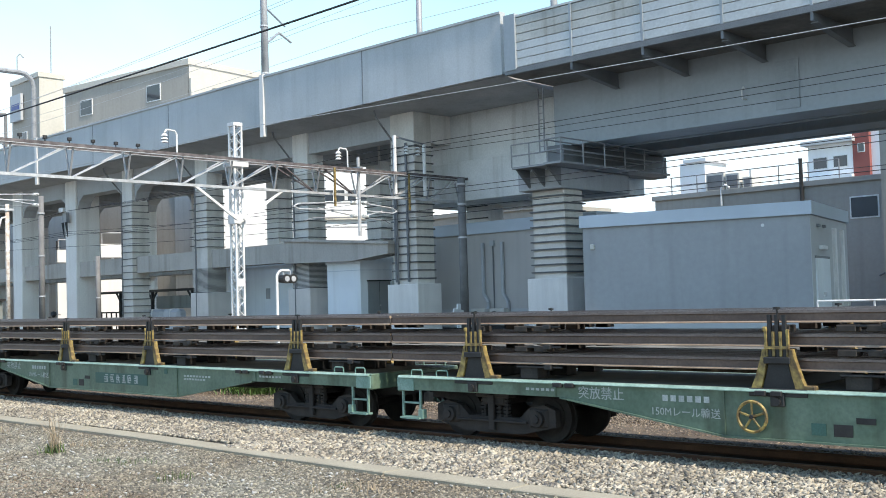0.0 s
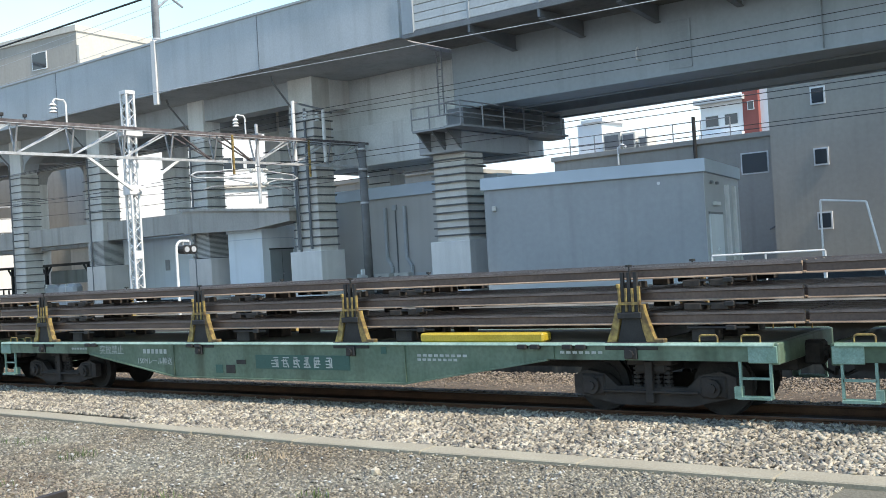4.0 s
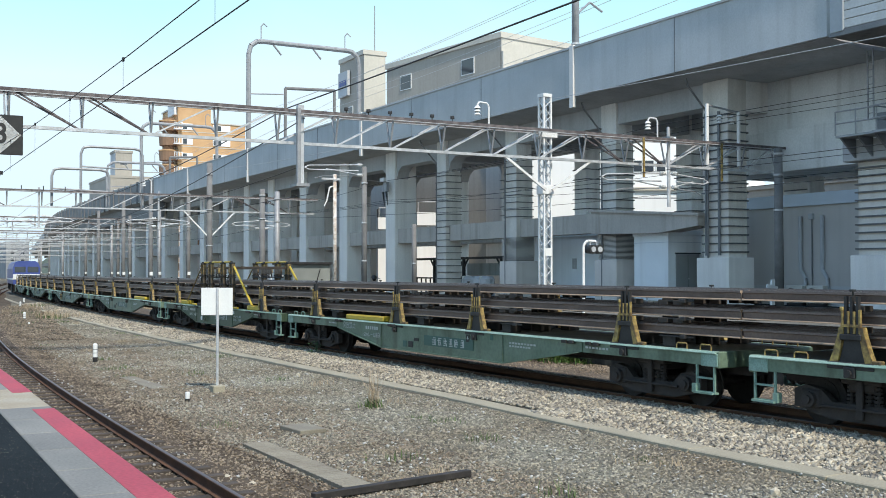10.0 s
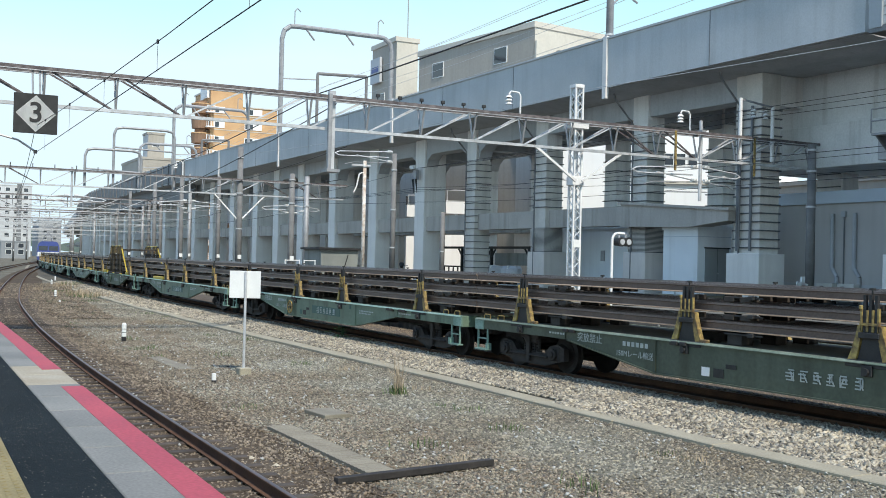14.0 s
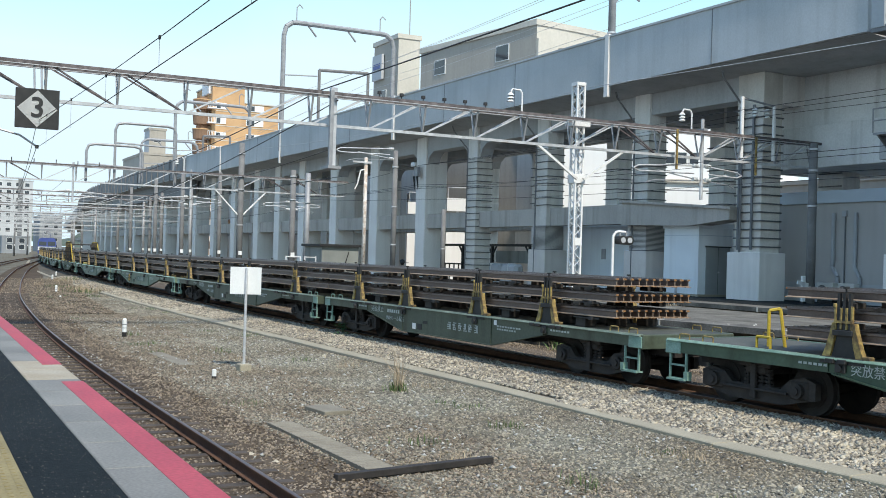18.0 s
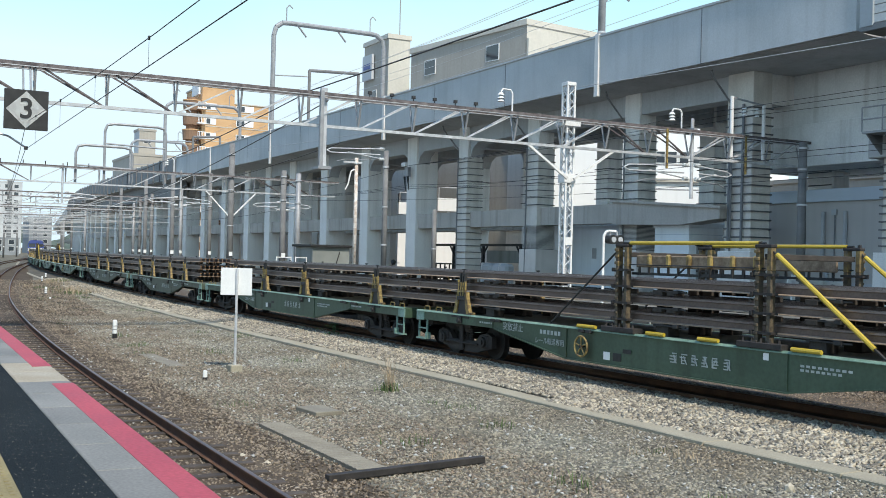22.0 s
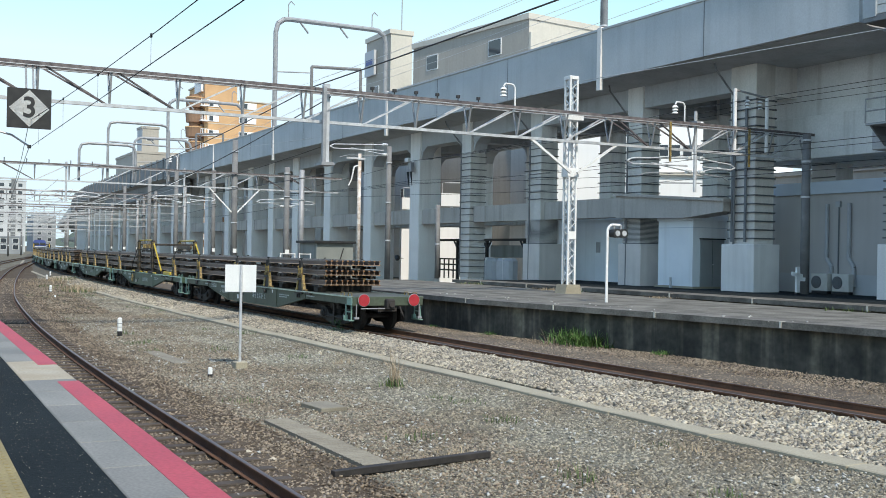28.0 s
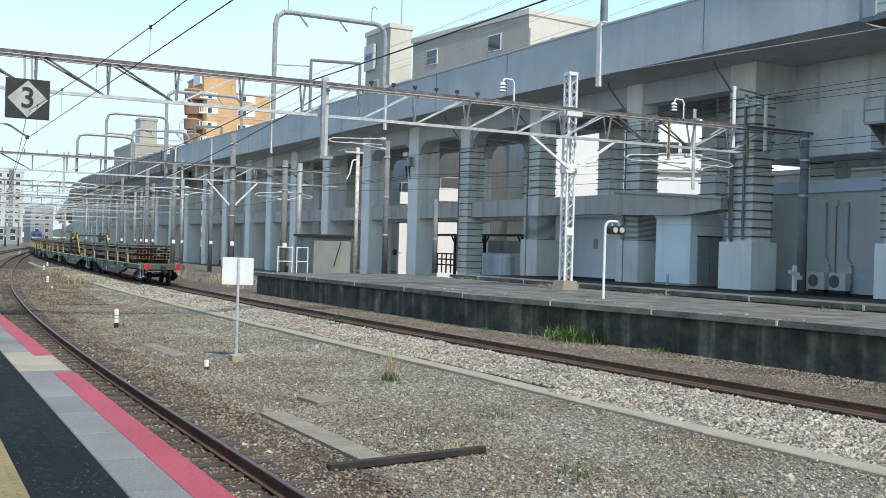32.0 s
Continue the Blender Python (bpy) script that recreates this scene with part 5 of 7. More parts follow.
def motions():
    """The whole train draws away along the goods track at an even pace; its wheels roll."""
    for ob, a, b in train:
        rows = []
        q = (a - b) / 2 - 2.3
        for k in range(17):
            t = 2.0 * k
            mid = (a + b) / 2 + SPEED * t
            f, r = on_track(mid + q), on_track(mid - q)
            v = f - r
            c = (f + r) / 2
            rows.append((t, Matrix.Translation(c) @ pose(0, 0, 0, 0, 0, math.degrees(math.atan2(v.y, v.x)))))
        walk(ob, rows)
    for ws, a in wheel_parts:
        walk(ws, [(k / 15, pose(a, 0, 0.43, 0, math.degrees(SPEED * k / 15 / 0.43), 0)) for k in range(481)])

# ---- overhead line gantries ----
def gantry(s, d0, d1, masts, bay, label, top=7.92, low=6.85, group="catenary gantries"):
    """A three-chord truss across the tracks with V-shaped struts, diagonals and the masts that carry it."""
    g = thing("catenary_gantry", spot(s, 0, 0, bent=False), label, "catenary gantry", group)
    for k in (-0.28, 0.28):
        part("top_chord", bx(B(), k - 0.05, k + 0.05, d0, d1, top - 0.07, top + 0.04), M["chord"], g, "rust-stained top chord")
        part("chord_flange", bx(B(), k - 0.055, k + 0.055, d0, d1, top - 0.09, top - 0.07), M["galv"], g, "pale lower flange")
    part("bottom_chord", bx(B(), -0.05, 0.05, d0, d1 - 0.2, low - 0.05, low + 0.05), M["galv"], g)
    n = int((d1 - d0) / bay)
    for i in range(n + 1):
        d = d0 + bay * i
        bm = B()
        for k in (-0.28, 0.28):
            beam(bm, (k, d, top - 0.02), (0, d, low), 0.06, 0.04)
        bx(bm, -0.28, 0.28, d - 0.02, d + 0.02, top - 0.05, top - 0.01)
        part("strut", bm, M["galv_dull"], g)
        if i < n:
            a, b = (top, low) if (d < 7 or masts[0] < d < masts[0] + 5.5) else (low, top)
            bm = B()
            for k in (-0.28, 0.28):
                ka, kb = (k, 0) if a == top else (0, k)
                beam(bm, (ka, d + 0.05, a), (kb, d + bay - 0.05, b), 0.055, 0.05)
            part("diagonal", bm, M["chord"] if a == top else M["galv"], g)
    return g


def knee(g, d, span, z0, z1, mat):
    for k in (-1, 1):
        part("knee_brace", beam(B(), (0, d + k * span, z1), (0, d + k * 0.15, z0), 0.09, 0.09), M[mat], g, "slanted knee brace")


def lattice_mast(s, d, z0, z1):
    m = thing("lattice_mast", spot(s, d, 0, bent=False), "white galvanised lattice mast on a concrete footing", "lattice mast")
    r = 0.165
    for a in (-r, r):
        for b in (-r, r):
            part("leg", bx(B(), a - 0.035, a + 0.035, b - 0.035, b + 0.035, z0 + 0.3, z1), M["white_steel"], m)
    step = 0.3
    n = int((z1 - z0 - 0.4) / step)
    for f in range(4):
        for i in range(n):
            bm = B()
            a, b = z0 + 0.35 + step * i, z0 + 0.35 + step * (i + 1)
            u0, u1 = (-r, r) if i % 2 else (r, -r)
            p, q = ((u0, -r), (u1, -r)) if f == 0 else ((u0, r), (u1, r)) if f == 1 else ((-r, u0), (-r, u1)) if f == 2 else ((r, u0), (r, u1))
            beam(bm, (*p, a), (*q, b), 0.04, 0.02)
            part("lacing_bar", bm, M["white_steel"], m)
    part("footing", prism_s(B(), [(-0.42, z0 - 0.2), (-0.3, z0 + 0.34), (0.3, z0 + 0.34), (0.42, z0 - 0.2)], -0.36, 0.36), M["kerb"], m, "concrete footing")
    part("head_band", bx(B(), -r - 0.045, r + 0.045, -r - 0.045, r + 0.045, z1 - 0.14, z1, 0.01), M["white_steel"], m)
    part("gusset", bx(B(), -0.26, 0.26, -0.42, 0.42, 7.7, 8.0, 0.01), M["white_steel"], m)
    part("clamp", bx(B(), -0.22, 0.22, -0.26, 0.26, 5.5, 5.85, 0.01), M["white_steel"], m)
    part("number_plate", bx(B(), -0.22, -0.2, -0.15, 0.17, 3.1, 3.4), M["white"], m)
    return m


def mast(s, d, z0, z1, r, mat, label, name="line_pole", category="pole", bands=()):
    m = thing(name, spot(s, d, 0, bent=False), label, category, "overhead line poles")
    part("shaft", rod(B(), (0, 0, z0), (0, 0, z1), r, 14, r * 0.85), M[mat], m, smooth=True)
    if z0 < 0 and r >= 0.2:
        part("plate", bx(B(), -r - 0.03, -r - 0.01, -0.12, 0.14, 2.2, 2.5), M["white"], m, "small white plate")
    for z in bands:
        part("band", disc(B(), (0, 0, z), "z", r + 0.02, 0.08, 14), M["galv"], m)
    return m


g1 = gantry(33.5, -2.7, 35.4, (23.0,), 2.1, "rust-streaked steel truss gantry spanning all the tracks")
knee(g1, 23.0, 2.0, 5.65, 6.85, "white_steel")
lattice_mast(33.9, 23.1, 1.0, 9.42)
mast(32.3, 34.0, 0.9, 7.75, 0.2, "pole_con", "grey concrete mast under the end of the gantry", bands=(5.1, 6.6, 7.5))
mast(33.5, -2.6, 0.9, 8.1, 0.2, "pole_con", "grey concrete mast under the end of the gantry", bands=(6.6,))
g2 = gantry(75.0, -3.0, 30.0, (21.7,), 2.2, "distant rust-streaked truss gantry over the tracks", 8.0, 6.9)
knee(g2, 21.7, 1.9, 5.1, 6.9, "white_steel")
mast(75.0, 21.7, -0.3, 10.4, 0.24, "pole_con", "brownish concrete mast with pale bands", bands=(4.4, 7.0, 8.0, 9.6))
mast(75.0, -3, -0.3, 8.2, 0.2, "pole_con", "grey concrete mast under the end of the gantry")
for s, dd in ((112.0, 3), (150.0, 7), (192.0, 13), (240.0, 21)):
    far_end = min(24.0 + dd, 29.6 + max(0.0, vbend(s)))
    g = gantry(s, -4.0 + dd, far_end, (18.0 + dd,), 2.6, "far truss gantry over the tracks", 8.0, 6.9)
    for d in (-4.0 + dd, far_end):
        mast(s, d, -0.3, 9.0, 0.22, "galv_dull", "far grey line mast", bands=(7.0,))
    for z in (5.4, 6.1):
        part("cross_wire", bx(B(), -0.02, 0.02, -4 + dd, far_end, z - 0.025, z + 0.025), M["galv"], g)

for s, dd in ((131.0, 5), (170.0, 10), (214.0, 16), (268.0, 26), (300.0, 32)):
    far_end = min(23.0 + dd, 29.6 + max(0.0, vbend(s)))
    g = gantry(s, -3.0 + dd, far_end, (17.0 + dd,), 4.2, "far truss gantry over the tracks", 8.4, 7.2)
    for d in (-3.0 + dd, far_end):
        mast(s, d, -0.3, 9.4, 0.22, "pole_con", "far grey line mast", bands=(7.4,))
    for z in (5.0, 5.8, 6.5):
        part("cross_wire", bx(B(), -0.03, 0.03, -3 + dd, far_end, z - 0.03, z + 0.03), M["galv"], g)

# a square drop post and hanging arms on the near gantry
post = thing("drop_post", spot(33.5, 12.8, 0, bent=False), "square steel drop post clamped to the gantry", "drop post")
part("shaft", bx(B(), -0.1, 0.1, -0.1, 0.12, 5.4, 8.15, 0.01), M["galv"], post)
part("shaft", bx(B(), -0.45, -0.3, -0.25, -0.12, 5.45, 8.0, 0.01), M["galv_dull"], post)
part("foot_plate", bx(B(), -0.5, 0.14, -0.3, 0.16, 5.36, 5.46), M["galv_dull"], post)


def arm_set(s, d, z, way, reach, label):
    """A hinged tube arm with insulators that steadies a wire."""
    a = thing("hinged_arm", spot(s, d, 0, bent=False), label, "hinged arm", "hinged wire arms")
    e = way
    part("stay_tube", pipe(B(), [(-0.1, 0.15 * e, z + 0.28), (-0.1, reach * e, z + 0.12), (-0.1, (reach + 0.25) * e, z), (-0.1, reach * e, z - 0.10), (-0.1, 0.4 * e, z - 0.05)], 0.032, 7), M["galv"], a)
    part("steady_tube", pipe(B(), [(-0.1, 0.15 * e, z - 0.3), (-0.1, reach * 0.7 * e, z - 0.02)], 0.028, 7), M["galv"], a)
    part("pull_tube", pipe(B(), [(-0.1, 0.5 * e, z - 0.35), (-0.1, reach * 0.75 * e, z - 0.42), (-0.1, reach * 0.9 * e, z - 0.55)], 0.018, 6), M["galv_dull"], a)
    for zz in (z + 0.27, z - 0.28):
        bm = B()
        for k in range(4):
            disc(bm, (-0.1, (0.22 + 0.07 * k) * e, zz), "d", 0.085, 0.035, 10)
        part("insulator", bm, M["insulator"], a, "white ribbed insulator")
    return a


def hang_post(s, d, z0, z1):
    h = thing("hanging_post", spot(s, d, 0, bent=False), "galvanised post hanging from the gantry", "hanging post", "hanging posts")
    part("shaft", rod(B(), (-0.1, 0, z0), (-0.1, 0, z1), 0.07, 10), M["galv"], h)
    part("clamp", bx(B(), -0.3, 0.3, -0.1, 0.1, 7.9, 8.05), M["galv_dull"], h)
    return h


hang_post(33.5, 28.9, 5.15, 8.45)
arm_set(33.5, 28.9, 6.25, 1, 1.9, "looped silver arm with white insulators")
arm_set(33.5, 28.9, 6.25, -1, 3.2, "long looped silver arm with white insulators")
pull = thing("pull_off_arm", spot(33.2, 0, 0, bent=False), "curved silver arm steadying the contact wire", "pull-off arm")
part("arm_tube", pipe(B(), [(0.2, -2.5, 5.6), (0.1, 1.5, 5.92), (0.1, 2.3, 5.88), (0.1, 2.9, 5.74), (0.2, 3.4, 5.44)], 0.03, 8), M["galv"], pull)
part("arm_clamp", bx(B(), 0.15, 0.25, 3.35, 3.45, 5.38, 5.48), M["wire"], pull)
arm_set(52.9, 24.0, 8.1, -1, 3.3, "looped silver arm with white insulators")
for d in (10.0, 18.0, 25.6):
    hang_post(75, d, 5.5, 8.2)
    arm_set(75, d, 6.0, -1, 2.0, "looped silver arm with white insulators")
    arm_set(75, d, 6.0, 1, 2.0, "looped silver arm with white insulators")


def bell(s, d, z, h, label, name="insulator_post"):
    """A short post whose crook holds a bell insulator."""
    b = thing(name, spot(s, d, 0, bent=False), label, "insulator", "crooked insulator posts")
    part("crook", pipe(B(), [(0, 0, z), (0, 0, z + h), (0, -0.08, z + h + 0.12), (0, -0.42, z + h + 0.14), (0, -0.5, z + h + 0.02)], 0.035, 7), M["white_steel"], b)
    for k in range(3):
        part("bell", rod(B(), (0, -0.5, z + h - 0.12 * k), (0, -0.5, z + h - 0.10 - 0.12 * k), 0.06, 10, 0.14), M["insulator"], b, "white bell insulator")
    return b


bell(33.5, 20.3, 7.95, 0.72, "crooked post with a white bell insulator")
bell(33.5, 28.4, 7.95, 0.70, "crooked post with a white bell insulator")
bell(75.0, 17.5, 8.0, 0.9, "crooked post with a white bell insulator")
fr = thing("insulator_gallows", spot(33.5, 32.0, 0, bent=False), "tall steel frame with two hanging insulators", "insulator gallows")
for d in (-0.9, 0.9):
    part("post", rod(B(), (0, d, 7.0), (0, d, 9.6 if d < 0 else 9.35), 0.08, 9), M["white_steel"], fr)
part("head_bar", beam(B(), (0, -0.9, 9.55), (0, 0.9, 9.35), 0.07), M["galv_dull"], fr)
for d in (-0.2, 0.5):
    for k in range(3):
        part("bell", rod(B(), (0, d, 9.2 - 0.14 * k), (0, d, 9.1 - 0.14 * k), 0.06, 10, 0.13), M["insulator"], fr, "white bell insulator")
for d in (27.4, 31.6):
    part("marker_strip", bx(B(), -0.36, -0.32, d - 0.05, d + 0.05, 6.3, 7.9), M["yellow"], g1, "yellow marker strip")
# small stand-off pins along the top chord
for i in range(6):
    b = thing("pin_insulator", spot(33.5, 14.6 + 0.85 * i, 0, bent=False), "small dark pin insulator on the gantry", "insulator", "pin insulators on the gantry")
    part("pin", rod(B(), (0.2, 0, 7.95), (0.2, 0, 8.15), 0.02, 6), M["wire"], b)
    part("cap", disc(B(), (0.2, 0, 8.18), "z", 0.08, 0.10, 8), M["wire"], b)
for i in range(9):
    b = thing("pin_insulator", spot(75, 0.5 + 1.4 * i, 0, bent=False), "small dark pin insulator on the gantry", "insulator", "pin insulators on the gantry")
    part("pin", rod(B(), (0.0, 0, 8.0), (0.0, 0, 8.3), 0.03, 6), M["wire"], b)
for d0, d1, z in ((12.8, 17.0, 11.2), (10.9, 14.7, 9.6)):
    f = thing("pipe_frame", spot(75.5, 0, 0, bent=False), "rounded pipe frame standing on the far gantry", "pipe frame", "pipe frames")
    part("frame_tube", pipe(B(), [(0, d0, 7), (0, d0, z - 0.5), (0, d0 + 0.15, z - 0.1), (0, d0 + 0.6, z), (0, d1 - 0.6, z), (0, d1 - 0.15, z - 0.1), (0, d1, z - 0.5), (0, d1, 7)], 0.09, 8), M["galv_dull"], f)
    part("cross_tube", rod(B(), (0, d0, z - 1.4), (0, d1, z - 1.5), 0.06, 7), M["galv_dull"], f)

# other poles near the old platform's end
pl = mast(50.9, 21.4, 0.95, 7.6, 0.11, "rusty_pole", "thin pale pole streaked with rust", bands=(7.3,))
part("cross_arm", bx(B(), -0.05, 0.05, -0.75, 0.3, 7.3, 7.4), M["galv"], pl)
part("lamp_arm", pipe(B(), [(0, 0, 7.0), (0, -0.3, 6.9), (0, -0.45, 6.2), (0, -0.6, 5.9)], 0.04, 7), M["white_steel"], pl)
pl = mast(52.9, 24.0, 0.95, 8.3, 0.16, "pole_con", "dark grey concrete pole with bands", bands=(3.1, 5.2, 7.4))
mast(64.5, 22.1, -0.3, 7.8, 0.2, "pole_con", "dark grey concrete pole with bands", bands=(5.9, 7.4))
mast(67.3, 24.1, -0.3, 7.9, 0.2, "galv_dull", "grey line pole with bands", bands=(5.9, 7.4))
mast(57.0, 29.2, 0.9, 5.4, 0.15, "pole_con", "short grey pole beside the columns", bands=(3.0,))
mast(61.5, 33.4, 4.4, 8.4, 0.05, "galv_dull", "thin grey conduit on a column")
for s, d, h in ((88, 20.5, 9), (93, 25, 9.5), (101, 21, 9.2), (124, 23, 9.5), (133, 27, 9)):
    mast(s, d, -0.3, h, 0.2, "pole_con", "far grey line pole", bands=(6.5,))

# ---- wires ----
def wire(name, label, pts, r=0.012, mat="wire", sag=0.0):
    """A wire through points (s, d, z), sagging between them."""
    cu = bpy.data.curves.new(name, 'CURVE')
    cu.dimensions, cu.bevel_depth, cu.bevel_resolution = '3D', r, 0
    run = []
    for (a, b) in zip(pts, pts[1:]):
        for k in range(10):
            t = k / 10
            run.append((a[0] + (b[0] - a[0]) * t, a[1] + (b[1] - a[1]) * t, a[2] + (b[2] - a[2]) * t - sag * 4 * t * (1 - t)))
    run.append(pts[-1])
    sp = cu.splines.new('POLY')
    sp.points.add(len(run) - 1)
    for p, q in zip(sp.points, run):
        v = W(*q, False)
        p.co = (*v, 1)
    cu.materials.append(M[mat])
    return tagged(new(name, cu), label, "wire", "overhead wires")


def droppers(s0, s1, d, low, high, sag, n):
    """Short hangers with clips between the contact wire and the one above."""
    for i in range(n):
        t = (i + 0.5) / n
        s = s0 + (s1 - s0) * t
        top = high - sag * 4 * t * (1 - t)
        h = thing("dropper", spot(s, d, 0, bent=False), "thin wire hanger with dark clips", "dropper", "wire hangers")
        part("hanger", rod(B(), (0, 0, low), (0, 0, top), 0.003, 5), M["wire"], h)
        part("clip", bx(B(), -0.03, 0.03, -0.015, 0.015, top - 0.03, top + 0.03), M["wire"], h)


wire("contact_wire", "dark contact wire over the platform track", [(-25, 3.4, 5.13), (33.5, 3.4, 5.40), (75, 6.5, 5.4), (112, 11, 5.1)], 0.010)
wire("messenger_wire", "dark carrier wire over the platform track", [(-25, 3.4, 6.21), (33.5, 3.4, 6.21), (75, 6.5, 6.2), (112, 11, 6.0)], 0.010, sag=0.54)
droppers(-25, 33.5, 3.4, 5.3, 6.21, 0.54, 12)
wire("feeder_cable", "thick black overhead feeder cable", [(-25, 12.3, 8.3), (33.3, 12.3, 8.0), (75, 13.6, 7.4)], 0.022, sag=0.25)
wire("feeder_cable", "thick black overhead feeder cable", [(33.3, 12.9, 7.7), (75, 14.8, 6.0)], 0.022, sag=0.25)
wire("contact_wire", "dark contact wire over the goods track", [(33.5, 13.2, 5.15), (75, 13.2, 5.1), (112, 14.5, 5.1), (150, 17, 5.1)], 0.012)
wire("messenger_wire", "dark carrier wire over the goods track", [(33.5, 13.4, 6.3), (75, 13.4, 6.2), (112, 14.6, 6.1), (150, 17, 6.1)], 0.012, sag=0.5)
wire("earth_wire", "pale bare overhead earth wire", [(-30, 24.6, 7.9), (33.9, 23.6, 9.3)], 0.014, "wire_grey", 0.25)
wire("earth_wire", "pale bare overhead earth wire", [(33.9, 23.4, 9.2), (75, 22.0, 9.9)], 0.012, "wire_grey", 0.3)
for d, z, z2, mt in ((28.4, 8.5, 8.0, "wire"), (31.8, 9.0, 8.4, "wire"), (32.4, 8.9, 7.9, "wire"), (29.0, 6.5, 6.3, "wire"), (29.0, 5.7, 5.6, "wire"), (33.0, 6.4, 5.9, "wire"), (26.0, 6.3, 6.0, "wire")):
    wire("line_wire", "thin overhead line wire between poles", [(33.5, d, z), (-30, d - 2.5, z2)], 0.011, mt, 0.15)
    wire("line_wire", "thin overhead line wire between poles", [(33.5, d, z), (53.0, 25.5, min(z, 7.6)), (75, 24.6, 6.6)], 0.010, mt, 0.15)
for i, (d, z) in enumerate(((9.5, 7.0), (10.5, 6.2), (16.5, 6.3), (18.5, 7.2), (20.5, 5.6), (24.8, 7.0), (25.6, 5.8), (26.5, 6.6))):
    wire("line_wire", "thin overhead line wire between poles", [(75, d, z), (112, d + 1.5, z), (150, d + 4, z), (192, d + 8, z)], 0.014, "wire_grey" if i % 2 else "wire", 0.3)

# number board hung from the gantry
nb = thing("number_board", spot(33.0, 3.35, 0, bent=False), "black hanging board with a white diamond and figure 3", "number board")
board = part("board", bx(B(), -0.03, 0.03, -0.62, 0.60, 5.93, 7.10, 0.01), M["black"], nb, "black square board")
bm = B()
v = [bm.verts.new((-0.036, -d, z)) for d, z in ((-0.57, 6.515), (-0.01, 7.06), (0.55, 6.515), (-0.01, 5.97))]
bm.faces.new(v)
part("diamond", bmesh.ops.extrude_face_region(bm, geom=bm.faces[:]) and bm, M["white"], nb, "white diamond")
lettering("figure", "3", 0.84, M["black"], nb, Matrix.Translation((-0.045, 0.01, 6.52)) @ Matrix.Rotation(math.pi / 2, 4, 'Z'), "black figure 3", 0.012)
for d in (-0.1, 0.1):
    part("hanger", rod(B(), (0, d, 7.1), (0.3, d, 7.9), 0.03, 7), M["galv_dull"], nb)

# ---- small things in the yard ----
sg = thing("sign_board", spot(23.7, 7.04, 0, bent=False), "back of a blank white board on a steel post", "sign board")
part("board", bx(B(), -0.012, 0.012, -0.36, 0.36, 1.50, 2.13, 0.004), M["white"], sg, "white painted board", m=Matrix.Rotation(radians(-27), 4, 'Z'))
part("post", rod(B(), (-0.05, 0, -0.26), (-0.05, 0, 2.12), 0.032, 10), M["galv"], sg)
part("footing", bx(B(), -0.22, 0.1, -0.14, 0.14, -0.3, -0.1, 0.02), M["kerb"], sg)


def marker(s, d, h, label, r=0.07):
    p = thing("marker_post", spot(s, d, -0.26, bent=False), label, "marker post", "marker posts")
    part("shaft", rod(B(), (0, 0, 0.12 * h), (0, 0, h * 0.93), r, 12), M["white"], p)
    part("cap", rod(B(), (0, 0, h * 0.93), (0, 0, h), r, 12, r * 0.55), M["white"], p)
    for k in (0.5, 0.68) if h > 0.4 else ():
        part("band", disc(B(), (0, 0, h * k), "z", r + 0.003, 0.018, 12), M["bracket"], p)
    part("base", rod(B(), (0, 0, 0), (0, 0, 0.28 * h), r * 1.02, 12), M["black"], p, "dark base")


for s, d, h in ((33.2, 6.08, 0.58), (63.4, 7.74, 0.50), (86, 10.2, 0.5), (97, 11.8, 0.5)):
    marker(s, d, h, "short white marker post with a dark base")
marker(22.3, 5.99, 0.20, "low white marker stub", 0.05)
marker(58, 7.3, 0.16, "low white marker stub", 0.05)
solo("steel_bar", bx(B(), -0.055, 0.055, -1.21, 1.21, 0, 0.085, 0.006), M["bogie"], spot(12.0, 5.88, -0.235, 9.5, False), "dark steel bar lying on the gravel", "steel bar")
duct = thing("duct_cover", spot(14.1, 5.42, -0.268, 1.0, False), "ribbed concrete cable duct covers in the gravel", "duct cover")
for i in range(8):
    x = -1.93 + 0.485 * i
    prof = [(x, 0)] + [(x + 0.0295 * k, 0.062 if k % 4 in (1, 2) else 0.072) for k in range(17)] + [(x + 0.478, 0)]
    bm = prism(B(), prof, -0.2, 0.2)
    part("cover", bm, M["lid"], duct)
d2 = solo("hatch_slab", bx(B(), -0.4, 0.4, -0.25, 0.25, -0.02, 0.055, 0.01), M["lid"], spot(17.15, 6.62, -0.24, 6, False), "small concrete hatch slab in the gravel", "hatch slab")
solo("hatch_slab", bx(B(), -1.6, 1.6, -0.2, 0.2, 0, 0.05, 0.01), M["lid"], spot(26.5, 6.0, -0.287, 2, False), "half-buried concrete slab in the gravel", "hatch slab")
for i, (s, d) in enumerate(((12.9, 4.3), (13.5, 4.15), (20.5, 9.6), (9.4, 9.8), (26.0, 9.9))):
    solo("loose_rock", bmesh.ops.create_icosphere(bmB2 := B(), subdivisions=1, radius=0.07) and bmB2, M["stone_pale"], spot(s, d, -0.22, 40 * i, False), "loose pale rock on the gravel", "rock", "loose rocks")

